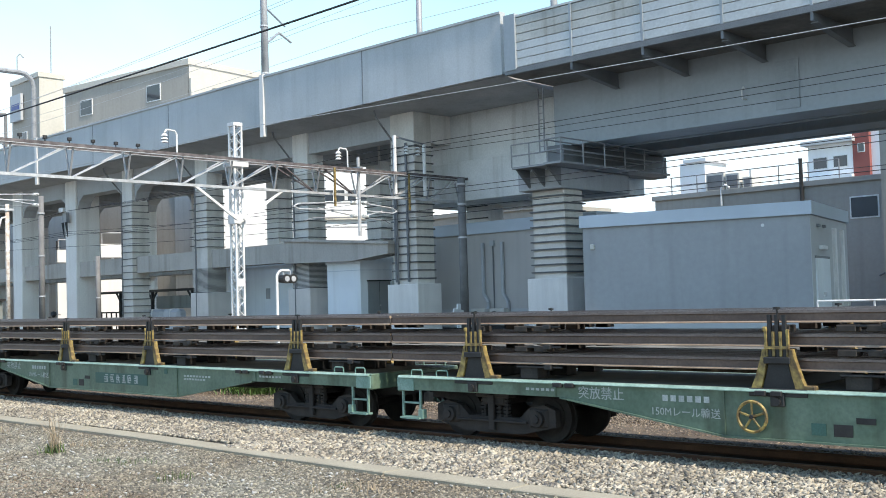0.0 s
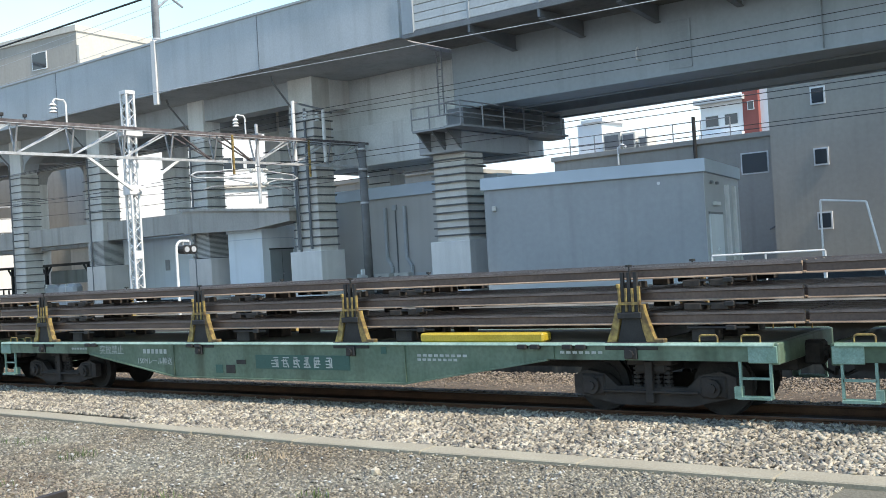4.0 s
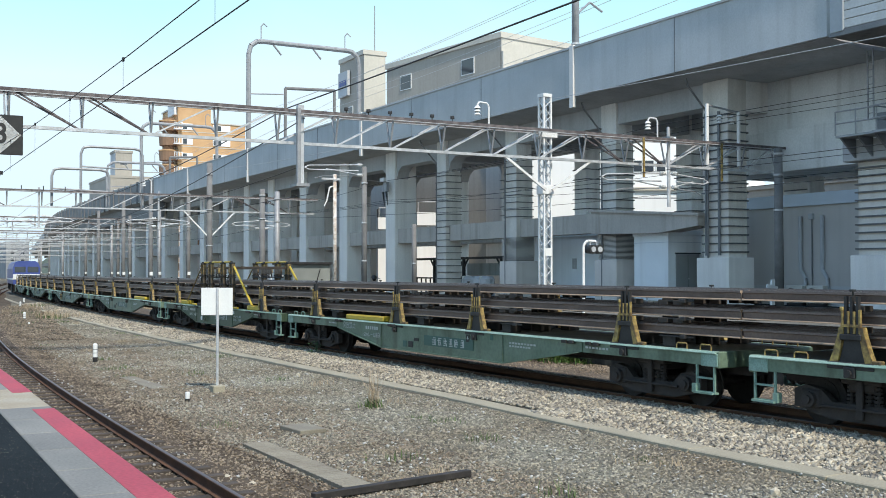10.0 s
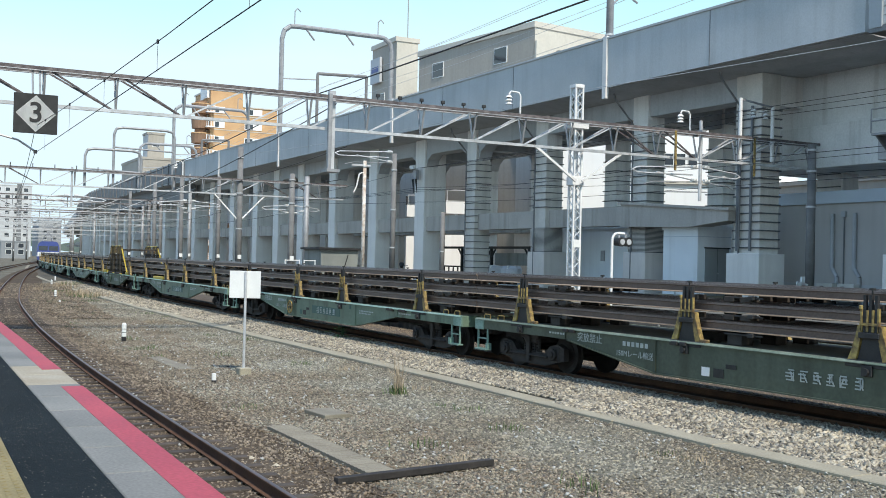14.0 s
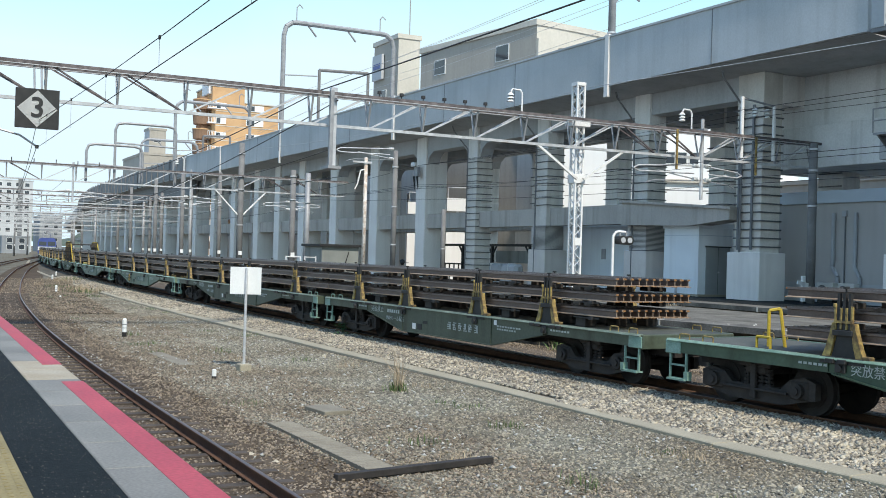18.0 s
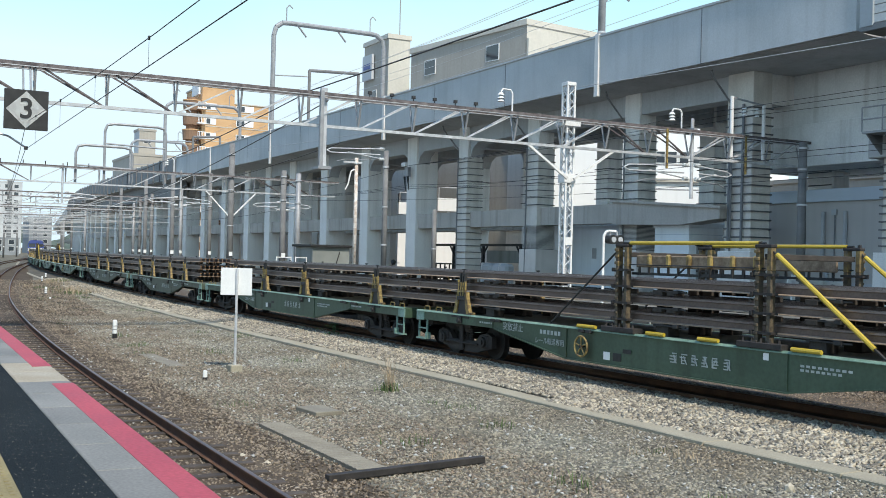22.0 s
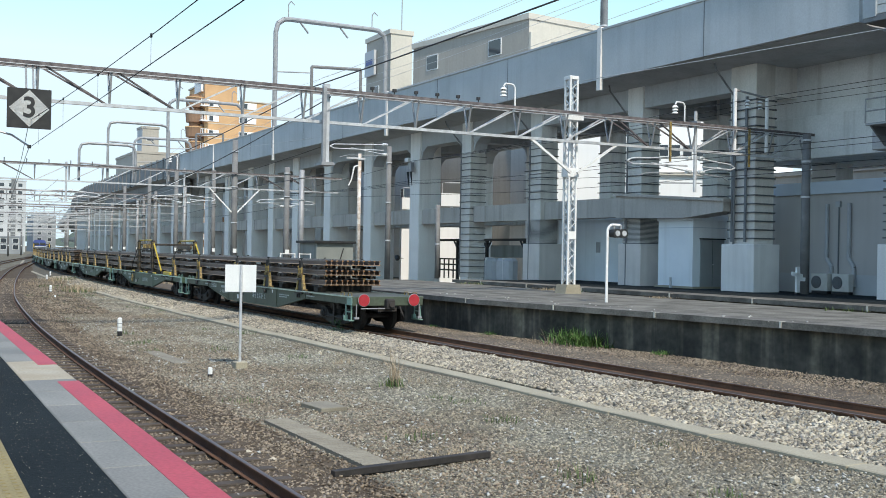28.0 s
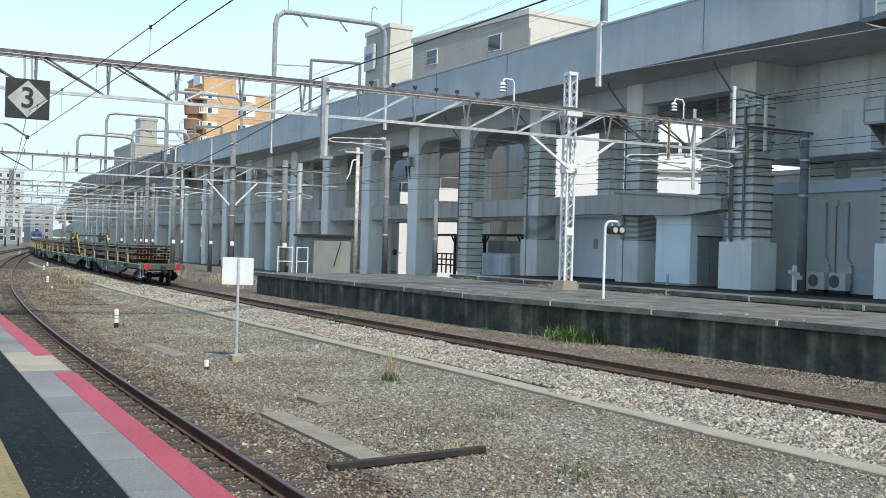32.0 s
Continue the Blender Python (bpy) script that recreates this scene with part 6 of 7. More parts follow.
# ---- things on the old platforms and under the viaduct ----
lp = thing("platform_lamp", spot(27.2, 20.0, 1.0, bent=False), "white lamp post with a black hooded lamp", "lamp post")
part("post", pipe(B(), [(0, 0, 0), (0, 0, 2.3), (-0.02, 0.06, 2.42), (-0.05, 0.14, 2.47), (-0.08, 0.42, 2.46)], 0.045, 10), M["white_steel"], lp)
for k in (0.22, 0.48):
    hood = part("lamp_hood", rod(B(), (0.1, k, 2.2), (-0.24, k, 2.2), 0.125, 14, 0.15), M["black"], lp, "black round lamp hood")
    part("lens", disc(B(), (-0.25, k, 2.2), "s", 0.09, 0.02, 14), M["galv"], hood)
    part("hanger", rod(B(), (-0.06, k, 2.3), (-0.06, k, 2.47), 0.025, 6), M["galv"], lp)

cb = thing("equipment_cabin", spot(20.25, 33.25, 1.0, 14.0, False), "long grey equipment cabin with a pale blue roof edge", "cabin")
part("wall_panel", bx(B(), -4.18, 4.18, 0, 6.9, 0, 3.95), M["cabin"], cb, "smooth grey wall panels")
part("base_course", bx(B(), -4.2, 4.2, -0.02, 6.92, 0, 0.75), M["cabin_end"], cb)
part("roof_edge", bx(B(), -4.28, 4.28, -0.1, 7.0, 3.93, 4.4, 0.01), M["cabin_trim"], cb, "pale blue roof edge")
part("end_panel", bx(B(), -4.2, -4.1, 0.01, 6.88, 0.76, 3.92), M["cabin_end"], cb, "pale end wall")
for d in (0.55, 1.75):
    lf = part("door_leaf", bx(B(), -4.25, -4.15, d, d + 1.18, 0.1, 2.45, 0.01), M["hut"], cb, "pale grey door leaf")
    part("door_handle", bx(B(), -4.29, -4.25, d + (1.0 if d < 1 else 0.1), d + (1.06 if d < 1 else 0.16), 1.1, 1.25), M["galv"], lf)
part("door_frame", bx(B(), -4.24, -4.16, 0.47, 3.01, 2.45, 2.53), M["bracket"], cb)
# Thin slab over the double door: its canopy.
part("door_lamp", bx(B(), -4.36, -4.2, 1.3, 2.1, 2.75, 2.9, 0.02), M["white"], cb, "small white canopy over the door")
for d in (3.75, 5.3):
    part("conduit", bx(B(), -4.33, -4.19, d, d + 0.3, 0.85, 3.6, 0.01), M["white_steel"], cb, "pale vertical duct")
    part("meter_box", bx(B(), -4.42, -4.19, d - 0.06, d + 0.5, 0.65, 0.85, 0.01), M["ac"], cb)
    part("cable", pipe(B(), [(-4.3, d + 0.2, 0.65), (-4.3, d + 0.3, 0.1), (-4.3, d + 0.6, 0.06)], 0.05, 6), M["black"], cb)
for d in (1.0, 2.0):
    part("eave_lamp", bx(B(), -4.3, -4.2, d, d + 0.25, 3.55, 3.65, 0.01), M["bracket"], cb)
part("wall_lamp", bx(B(), 3.7, 3.85, -0.12, 0.0, 3.1, 3.3, 0.02), M["ac"], cb)
part("vent_cap", disc(B(), (-2.6, -0.01, 3.65), "d", 0.06, 0.04, 10), M["white"], cb)
bm = B()
pipe(bm, [(-5.0, -0.6, 0), (-5.0, -0.6, 1.0), (-8.5, -0.6, 1.0), (-8.5, -0.6, 0)], 0.035, 7)
pipe(bm, [(-6.7, -0.6, 0), (-6.7, -0.6, 1.0)], 0.035, 7)
rl = thing("guard_rail", spot(19.85, 31.55, 1.0, 8.0, False), "white pipe guard rail beside the cabin", "guard rail")
part("rail_pipe", bm, M["white_steel"], rl)
part("gate_pipe", pipe(B(), [(-8.0, 1.6, 0), (-8.0, 1.6, 2.6), (-9.4, 1.6, 2.45), (-9.9, 1.6, 0)], 0.035, 7), M["white_steel"], rl)

gw = thing("grey_building", spot(32.0, 36.0, 1.0, bent=False), "dark grey clad building under the viaduct", "building")
part("wall_panel", bx(B(), -5.6, 5.0, 0, 4.5, 0, 4.35), M["wall_grey"], gw)
part("base_course", bx(B(), -5.6, 5.02, -0.03, 0.2, 0, 0.85), M["cabin_end"], gw, "pale base course")
part("roof_edge", bx(B(), -5.7, 5.1, -0.12, 4.6, 4.35, 4.9, 0.01), M["cabin_trim"], gw, "pale blue roof edge")
for s in (0.87, -0.33):
    part("duct", pipe(B(), [(s, -0.1, 3.9), (s, -0.1, 1.55), (s - 0.28, -0.1, 1.15), (s - 0.28, -0.1, 0.35)], 0.085, 8), M["duct"], gw, "grey wall duct")
part("junction_box", bx(B(), 0.17, 0.42, -0.12, 0, 3.75, 4.0, 0.01), M["duct"], gw)
part("thin_pipe", rod(B(), (0.27, -0.05, 0.4), (0.27, -0.05, 3.8), 0.03, 6), M["bracket"], gw)
for s in (0.85, -0.3):
    ac = thing("air_conditioner", spot(32.0 + s, 35.6, 1.0, bent=False), "cream outdoor air conditioner unit on the platform", "air conditioner", "air conditioner units")
    part("casing", bx(B(), -0.45, 0.45, -0.16, 0.16, 0.12, 0.88, 0.02), M["ac"], ac)
    part("fan_grille", disc(B(), (0.14, -0.17, 0.5), "d", 0.27, 0.03, 20), M["bracket"], ac, "round grey fan grille")
    bm = B()
    for k in (0.10, 0.18, 0.25):
        ring(bm, (0.14, -0.19, 0.5), "d", k, 0.008, 18)
    part("grille_ring", bm, M["black"], ac)
    part("stand", bx(B(), -0.42, 0.42, -0.14, 0.14, 0, 0.12), M["black"], ac)
hut = thing("blue_hut", spot(39.45, 33.0, 1.0, bent=False), "pale blue panelled hut with a grey door", "hut")
part("wall_panel", bx(B(), -1.25, 1.25, 0, 2.05, 0.08, 3.2), M["hut"], hut)
part("roof_edge", bx(B(), -1.31, 1.31, -0.06, 2.11, 3.2, 3.44, 0.01), M["hut"], hut)
part("seam", bx(B(), -1.262, 1.262, -0.012, 2.06, 2.86, 2.89), M["cabin_trim"], hut)
part("base", bx(B(), -1.4, 1.4, -0.1, 2.15, 0, 0.1), M["kerb"], hut)
door = part("door", bx(B(), -1.29, -1.24, 0.45, 1.9, 0.1, 2.32, 0.005), M["hut_door"], hut, "grey steel door")
part("door_knob", disc(B(), (-1.31, 1.2, 1.15), "s", 0.035, 0.05, 10), M["galv"], door)
part("door_leaf_gap", bx(B(), -1.295, -1.285, 1.17, 1.185, 0.12, 2.3), M["black"], door)
part("door_head", bx(B(), -1.33, -1.24, 0.4, 1.95, 2.32, 2.38), M["black"], hut)
part("tap_post", rod(B(), (0.0, -0.25, 0), (0.0, -0.25, 0.5), 0.06, 8), M["duct"], hut)
cr = thing("cross_marker", spot(32.2, 33.5, 1.0, bent=False), "white cross-shaped marker boards on a post", "marker")
part("post", bx(B(), -0.05, 0.05, -0.09, 0.09, 0.05, 1.15), M["white"], cr)
part("arm", bx(B(), -0.05, 0.02, -0.5, 0.12, 0.72, 0.88), M["white"], cr, m=Matrix.Rotation(radians(10), 4, 'X'))
part("arm", bx(B(), -0.06, 0.03, -0.1, 0.5, 0.55, 0.71), M["white"], cr)
part("base", bx(B(), -0.08, 0.08, -0.11, 0.11, 0, 0.08), M["black"], cr)

sh = thing("black_shelter", spot(64.0, 35.5, -0.26, bent=False), "open black steel shelter frame with rails behind the columns", "shelter frame")
for s in (-6.95, -2.1, 2.1, 7.4):
    part("post", bx(B(), s - 0.09, s + 0.09, -0.09, 0.09, 0, 3.6), M["black"], sh)
    for k in (-1, 1):
        part("brace", beam(B(), (s, 0, 3.0), (s + k * 0.55, 0, 3.58), 0.09), M["black"], sh)
part("head_beam", bx(B(), -7.5, 7.9, -0.08, 0.08, 3.58, 3.74), M["black"], sh)
for z in (1.5, 1.9, 2.3):
    part("rail", bx(B(), -2.1, 7.4, -0.05, 0.05, z - 0.05, z + 0.05), M["black"], sh)
for k in range(7):
    part("baluster", bx(B(), 2.7 + 0.7 * k, 2.78 + 0.7 * k, -0.04, 0.04, 0.9, 2.3), M["black"], sh)
part("hanging_board", bx(B(), -6.8, -2.4, 0.1, 0.16, 2.5, 3.3, 0.01), M["hut_wall"], sh, "dull board under the roof beam")
for s0, w in ((55.2, 1.7), (57.4, 1.9), (59.6, 1.5)):
    nt_ = thing("wrapped_bundle", spot(s0 + 2.2, 34.4, 0.3, 6, False), "pale translucent wrapped bundle behind the railing", "bundle", "wrapped bundles")
    part("wrap", bx(B(), -w / 2, w / 2, -0.35, 0.35, 0.0, 1.9, 0.18), M["duct"], nt_)
    part("strap", bx(B(), -0.05, 0.05, -0.37, 0.37, 0.0, 1.92, 0.05), M["white_steel"], nt_)
fr2 = thing("white_railing", spot(62.6, 34.2, -0.26, bent=False), "white upright railing bars beside the column", "railing")
for k in range(5):
    part("bar", bx(B(), -2.0 + 0.55 * k, -1.9 + 0.55 * k, -0.04, 0.04, 0.0, 2.2), M["galv"], fr2)
for z in (1.2, 2.2):
    part("rail", bx(B(), -2.1, 0.5, -0.03, 0.03, z - 0.04, z + 0.04), M["galv_dull"], fr2)

gh = thing("grey_hut", spot(61.5, 22.5, -0.26, bent=False), "low grey hut with a flat overhanging roof", "hut")
part("wall_panel", bx(B(), -1.5, 1.5, 0, 2.4, 0, 3.2), M["hut_wall"], gh)
part("roof", bx(B(), -1.7, 1.7, -0.2, 2.6, 3.2, 3.34, 0.01), M["black"], gh)
part("chain", beam(B(), (-1.52, 1.3, 1.4), (-1.52, 1.75, 2.9), 0.05), M["black"], gh)
fn = thing("white_fence", spot(60.5, 20.4, 0.2, bent=False), "white steel fence frames", "fence")
for d in (0.0, 0.9, 1.2, 1.9):
    part("post", bx(B(), -0.03, 0.03, d - 0.03, d + 0.03, 0, 2.1), M["white_steel"], fn)
for z in (0.25, 1.2, 2.05):
    part("rail", bx(B(), -0.025, 0.025, 0, 0.9, z - 0.025, z + 0.025), M["white_steel"], fn)
    part("rail", bx(B(), -0.025, 0.025, 1.2, 1.9, z - 0.025, z + 0.025), M["white_steel"], fn)
for s, d, z in ((69.4, 33.0, 1.8), (85.15, 33.0, 1.9)):
    sp_ = thing("speaker_lamp", vspot(s, d - 0.5, z), "small black lamp on a column", "lamp", "column lamps")
    part("bracket", rod(B(), (0, 0.5, 0.2), (0, 0, 0.2), 0.03, 6), M["galv_dull"], sp_)
    part("hood", rod(B(), (0.0, 0, 0.3), (-0.2, -0.1, 0.1), 0.2, 10, 0.12), M["black"], sp_)
cdt = thing("cable_box", vspot(67.8, 32.8, 0), "grey cable box with hanging black insulators on a column", "cable box")
part("box", bx(B(), -0.3, 0.25, -0.25, 0.0, 8.2, 8.9, 0.02), M["galv_dull"], cdt)
for s in (-0.4, 0.1):
    part("hanger", rod(B(), (s, -0.3, 8.2), (s - 0.2, -0.3, 7.2), 0.09, 8, 0.02), M["black"], cdt)
# Small white box at the top of the set.
part("top_lamp", bx(B(), -0.3, 0.3, -0.5, -0.25, 8.9, 9.2, 0.03), M["white_steel"], cdt)
cw = thing("concrete_beam_ledge", spot(43.0, 32.9, 0, bent=True), "stepped concrete ledge between the columns", "ledge", kind="structure")
part("ledge", prism(B(), [(-7.2, 4.55), (-7.2, 5.0), (0.6, 5.55), (0.6, 4.4), (-4.5, 4.3)], -0.4, 0.7), M["ledge"], cw)
part("ledge_cap", prism(B(), [(-7.3, 5.0), (-7.3, 5.12), (0.7, 5.68), (0.7, 5.55)], -0.5, 0.8), M["ledge"], cw)

# ---- frames and poles on the viaduct ----
def portal(s, d0, d1, z0, z1, r, label):
    p = thing("viaduct_portal", vspot(s, 0, 0), label, "portal frame", "portal frames on the viaduct")
    part("frame_tube", pipe(B(), [(0, d0, z0), (0, d0, z1 - 1.3), (0, d0 + 0.2, z1 - 0.5), (0, d0 + 0.8, z1 - 0.05), (0, d0 + 1.4, z1), (0, d1 - 1.4, z1), (0, d1 - 0.8, z1 - 0.05), (0, d1 - 0.2, z1 - 0.5), (0, d1, z1 - 1.3), (0, d1, z0)], r, 10), M["galv_dull"], p, "rounded steel portal tube")
    part("inner_frame", pipe(B(), [(0, d0 + 3.6, 13.7), (0, d0 + 3.6, max(14.5, z1 - 4.2)), (0, d1 - 2.6, max(14.6, z1 - 4.0)), (0, d1 - 2.6, 13.7)], 0.15, 8), M["pole_con"], p)
    for k in (3.0, 7.0):
        part("strut_insulator", rod(B(), (0, d0 + k - 0.6, z1 - 0.2), (0, d0 + k + 0.2, z1 - 1.1), 0.09, 7), M["galv_dull"], p)
    for zz in (max(14.8, z1 - 5.0), max(14.2, z1 - 6.3)):
        part("bracket_arm", rod(B(), (0, d0, zz), (0, d0 + 3.4, zz + 0.2), 0.06, 7), M["galv_dull"], p)
    for k in (d0 + 1.2, d1 - 1.5):
        part("horn", pipe(B(), [(0, k, z1), (0, k, z1 + 1.4), (0, k + 0.25, z1 + 1.7), (0, k + 0.6, z1 + 1.4)], 0.05, 6), M["galv_dull"], p)
    return p


portal(93.5, 31.1, 42.3, 11.9, 24.0, 0.23, "rounded tubular portal frame standing on the viaduct")
portal(133.3, 30.8, 40.5, 11.9, 21.25, 0.2, "far rounded tubular portal frame on the viaduct")
portal(156.4, 30.9, 39.2, 11.9, 18.4, 0.18, "far rounded tubular portal frame on the viaduct")
for s, d in ((43.1, 31.2), (43.1, 42.2), (33.0, 41.8)):
    vp = mast(s, d + bend(s), 11.5, 22.5, 0.2, "galv_dull", "tall grey pole rising from the parapet", "viaduct_pole", bands=(14.0, 16.4))
    part("arm", pipe(B(), [(0.1, 0.2, 15.6), (1.2, 1.8, 16.6), (1.2, 2.6, 16.2)], 0.06, 7), M["galv_dull"], vp)
    part("arm", pipe(B(), [(0.1, 0.2, 17.4), (1.2, 2.2, 17.0)], 0.05, 7), M["galv_dull"], vp)
for d, z in ((33.5, 18.5), (35.0, 17.2), (36.0, 19.6), (39.0, 17.5), (40.0, 19.8)):
    wire("viaduct_wire", "thin overhead wire above the viaduct", [(-60, d + 6, z), (43, d, z), (97.4, d + 1, z), (160, d + 5, z), (222, d + 11, z)], 0.014, "wire_grey", 0.4)


# ---- buildings ----
def windows(parent, face, u0, u1, z0, z1, nu, nz, at, w, h, mat="glass"):
    """Rows of framed windows on the -d face or the -s face of a block."""
    for i in range(nu):
        for j in range(nz):
            c, z = u0 + (u1 - u0) * (i + 0.5) / nu, z0 + (z1 - z0) * (j + 0.5) / nz
            if face == "d":
                f = part("window", bx(B(), c - w / 2, c + w / 2, at - 0.06, at + 0.02, z - h / 2, z + h / 2), M["white"], parent)
                part("pane", bx(B(), c - w / 2 + 0.08, c + w / 2 - 0.08, at - 0.075, at - 0.05, z - h / 2 + 0.08, z + h / 2 - 0.08), M[mat], f)
            else:
                f = part("window", bx(B(), at - 0.06, at + 0.02, c - w / 2, c + w / 2, z - h / 2, z + h / 2), M["white"], parent)
                part("pane", bx(B(), at - 0.075, at - 0.05, c - w / 2 + 0.08, c + w / 2 - 0.08, z - h / 2 + 0.08, z + h / 2 - 0.08), M[mat], f)


def block_house(name, s, d, label, sx, dx, h, mat, end=None, category="building", parapet=0.5, turn=0.0):
    b = thing(name, spot(s, d, -0.26, turn, False), label, category)
    part("wall", bx(B(), 0, sx, 0, dx, 0, h), M[mat], b)
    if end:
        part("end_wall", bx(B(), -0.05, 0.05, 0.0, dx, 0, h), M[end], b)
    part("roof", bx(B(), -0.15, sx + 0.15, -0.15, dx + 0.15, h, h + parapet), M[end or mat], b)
    return b


# Beige fronts, cream ends: shade and sun are put into the wall tones.
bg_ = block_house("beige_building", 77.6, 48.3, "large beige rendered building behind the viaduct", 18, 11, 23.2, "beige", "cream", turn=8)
for u in (4.7, 14.6):
    for z in (21.4, 17.6, 13.8):
        windows(bg_, "d", u - 1, u + 1, z - 1, z + 1, 1, 1, 0, 1.9, 1.5)
windows(bg_, "s", 2, 10, 2.5, 19.5, 2, 4, 0, 1.3, 1.3)
part("parapet_fin", bx(B(), -0.3, 0.1, 0.0, 1.0, 20.0, 22.0), M["cream"], bg_)
for k in (2.5, 6.0):
    part("vent_hood", bx(B(), -0.5, 0.0, k, k + 0.8, 20.6, 21.5, 0.05), M["beige_dark"], bg_)
# Same on the tower: shaded front beige, sunlit end cream.
tw = block_house("stair_tower", 104.6, 47.4, "beige stair tower with a roof sign", 6.6, 2.6, 26.6, "beige", "cream")
part("sign_panel", bx(B(), 3.6, 6.2, -0.4, -0.1, 22.6, 25.4), M["pale_wall"], tw, "pale roof sign board")
part("sign_shape", bx(B(), 4.0, 5.8, -0.45, -0.39, 23.8, 24.4), M["blue"], tw, "plain blue sign shape")
windows(tw, "d", 1, 6, 12, 22, 1, 3, 0, 1.2, 2.0)
part("antenna", rod(B(), (1.5, 2, 26.5), (1.5, 2, 32.5), 0.06, 6), M["galv_dull"], tw)
lw = block_house("brown_annex", 69.0, 48.0, "brown-grey annex wall behind the columns", 60, 3.0, 12.6, "annex", "annex")
windows(lw, "d", 12, 60, 6.5, 10.5, 8, 1, 0, 0.9, 2.2)
part("sill_band", bx(B(), 0, 60, -0.1, 0, 5.2, 5.5), M["beige"], lw)
hl = block_house("rear_hall", 132.0, 47.5, "long brown-grey hall behind the far viaduct", 190, 6.0, 12.5, "annex", "annex", turn=-4)
windows(hl, "d", 4, 120, 5.5, 9.5, 16, 1, 0, 1.6, 1.8)
wb = block_house("white_building", 59.0, 60.6, "sunlit white building with a strip of windows", 18.0, 9, 14.4, "white_wall", "white_wall", turn=60)
windows(wb, "d", 6.6, 10.2, 10.3, 11.5, 4, 1, 0, 0.8, 1.0)
windows(wb, "d", 1.0, 5.5, 10.3, 11.5, 4, 1, 0, 0.8, 1.0)
part("ledge", bx(B(), 0, 11.0, -0.25, 0, 9.0, 9.25), M["cream"], wb)
part("balcony_rail", bx(B(), 1, 10.6, -0.9, -0.8, 8.3, 8.4), M["galv_dull"], wb)
for s, d, n in ((92.6, 45.0, 1.4), (82.8, 45.1, 2.2)):
    block_house("white_shed", s, d, "low sunlit white shed behind the columns", n, 1.0, 5.2, "white_wall", "white_wall", "shed", 0.15, 75)
ws_ = block_house("white_store", 44.6, 35.7, "pale blue-white store behind the columns", 9.6, 1.6, 4.75, "hut", "hut", parapet=0.2)
part("vent", bx(B(), 4.6, 4.95, -0.06, 0.0, 2.9, 3.5), M["frame_grey"], ws_)
for s, d, n in ((92.6, 45.0, 1.4), (82.8, 45.1, 2.2)):
    t = thing("white_terrace", spot(s, d, 6.65, 75, False), "bright white terrace with a railing behind the columns", "terrace", "white terraces")
    part("slab", bx(B(), 0, n, -0.1, 0.9, 0.0, 1.15), M["white_wall"], t)
    part("railing", pipe(B(), [(0.1, -0.05, 1.15), (0.1, -0.05, 2.1), (n - 0.1, -0.05, 2.1), (n - 0.1, -0.05, 1.15)], 0.05, 6), M["galv"], t)
    part("post", bx(B(), n / 2 - 0.1, n / 2 + 0.1, 0.3, 0.5, -1.6, 0.0), M["white_wall"], t)
t = thing("white_bay", spot(110.8, 45.4, -0.26, 75, False), "white stair bay on a brown base behind the columns", "bay")
part("wall", bx(B(), 0, 1.7, 0, 1.0, 8.1, 11.1), M["white_wall"], t)
part("base", bx(B(), -0.02, 1.72, -0.02, 1.02, 0, 8.1), M["beige_dark"], t, "brown base")
rb = block_house("rear_beige_block", 4.0, 55.0, "plain beige block with small square windows", 18.0, 18, 12.8, "beige", "cream")
for z in (3.45, 6.8, 10.0):
    for u in (15.3, 9.5, 3.5):
        windows(rb, "d", u - 0.5, u + 0.5, z - 0.5, z + 0.5, 1, 1, 0, 0.78, 0.92)
rd = block_house("flat_roof_block", 21.5, 60.0, "low flat-roofed grey building with roof plant", 17.6, 12, 8.7, "beige_dark", "beige_dark", parapet=0.3)
windows(rd, "d", 2.6, 4.4, 6.5, 7.9, 1, 1, 0, 1.7, 1.3)
windows(rd, "d", 1.5, 2.5, 2.0, 4.0, 1, 1, 0, 0.8, 1.6)
part("drain_pipe", pipe(B(), [(2.4, -0.1, 8.8), (2.4, -0.1, 3.4), (2.8, -0.1, 3.2)], 0.05, 6), M["bracket"], rd)
for u, w, h in ((13.0, 1.3, 1.25), (11.9, 1.0, 1.15), (11.0, 0.7, 0.8)):
    un = part("roof_unit", bx(B(), u, u + w, 1.0, 2.2, 9.0, 9.0 + h, 0.04), M["ac"], rd, "rooftop air unit")
    part("fan_grille", bx(B(), u + 0.12, u + w - 0.12, 0.97, 1.0, 9.15, 8.85 + h), M["bracket"], un)
part("roof_hut", bx(B(), 14.7, 16.6, 1.6, 4.4, 9.0, 11.2), M["white_wall"], rd)
part("roof_hut_cap", bx(B(), 14.5, 16.2, 1.4, 4.6, 11.2, 11.4), M["white_wall"], rd)
block_house("rear_beige_annex", 46.5, 57.0, "low beige block behind the pier and the cabin", 16.0, 8, 8.7, "beige", "beige", parapet=0.3)
for z in (9.55, 10.15):
    part("roof_rail", rod(B(), (5.0, 0.2, z), (16.5, 0.2, z), 0.03, 6), M["bracket"], rd)
for i in range(7):
    part("rail_post", rod(B(), (5.0 + 1.9 * i, 0.2, 9.0), (5.0 + 1.9 * i, 0.2, 10.15), 0.035, 6), M["galv_dull"], rd)
part("pipe_bend", pipe(B(), [(12.6, -0.1, 8.0), (12.6, -0.1, 9.1), (12.3, -0.1, 9.3), (12.0, -0.1, 9.1)], 0.07, 7), M["white_steel"], rd)
part("cable_post", rod(B(), (7.2, -0.15, 7.8), (7.2, -0.15, 10.4), 0.12, 8), M["black"], rd, "dark cable post")
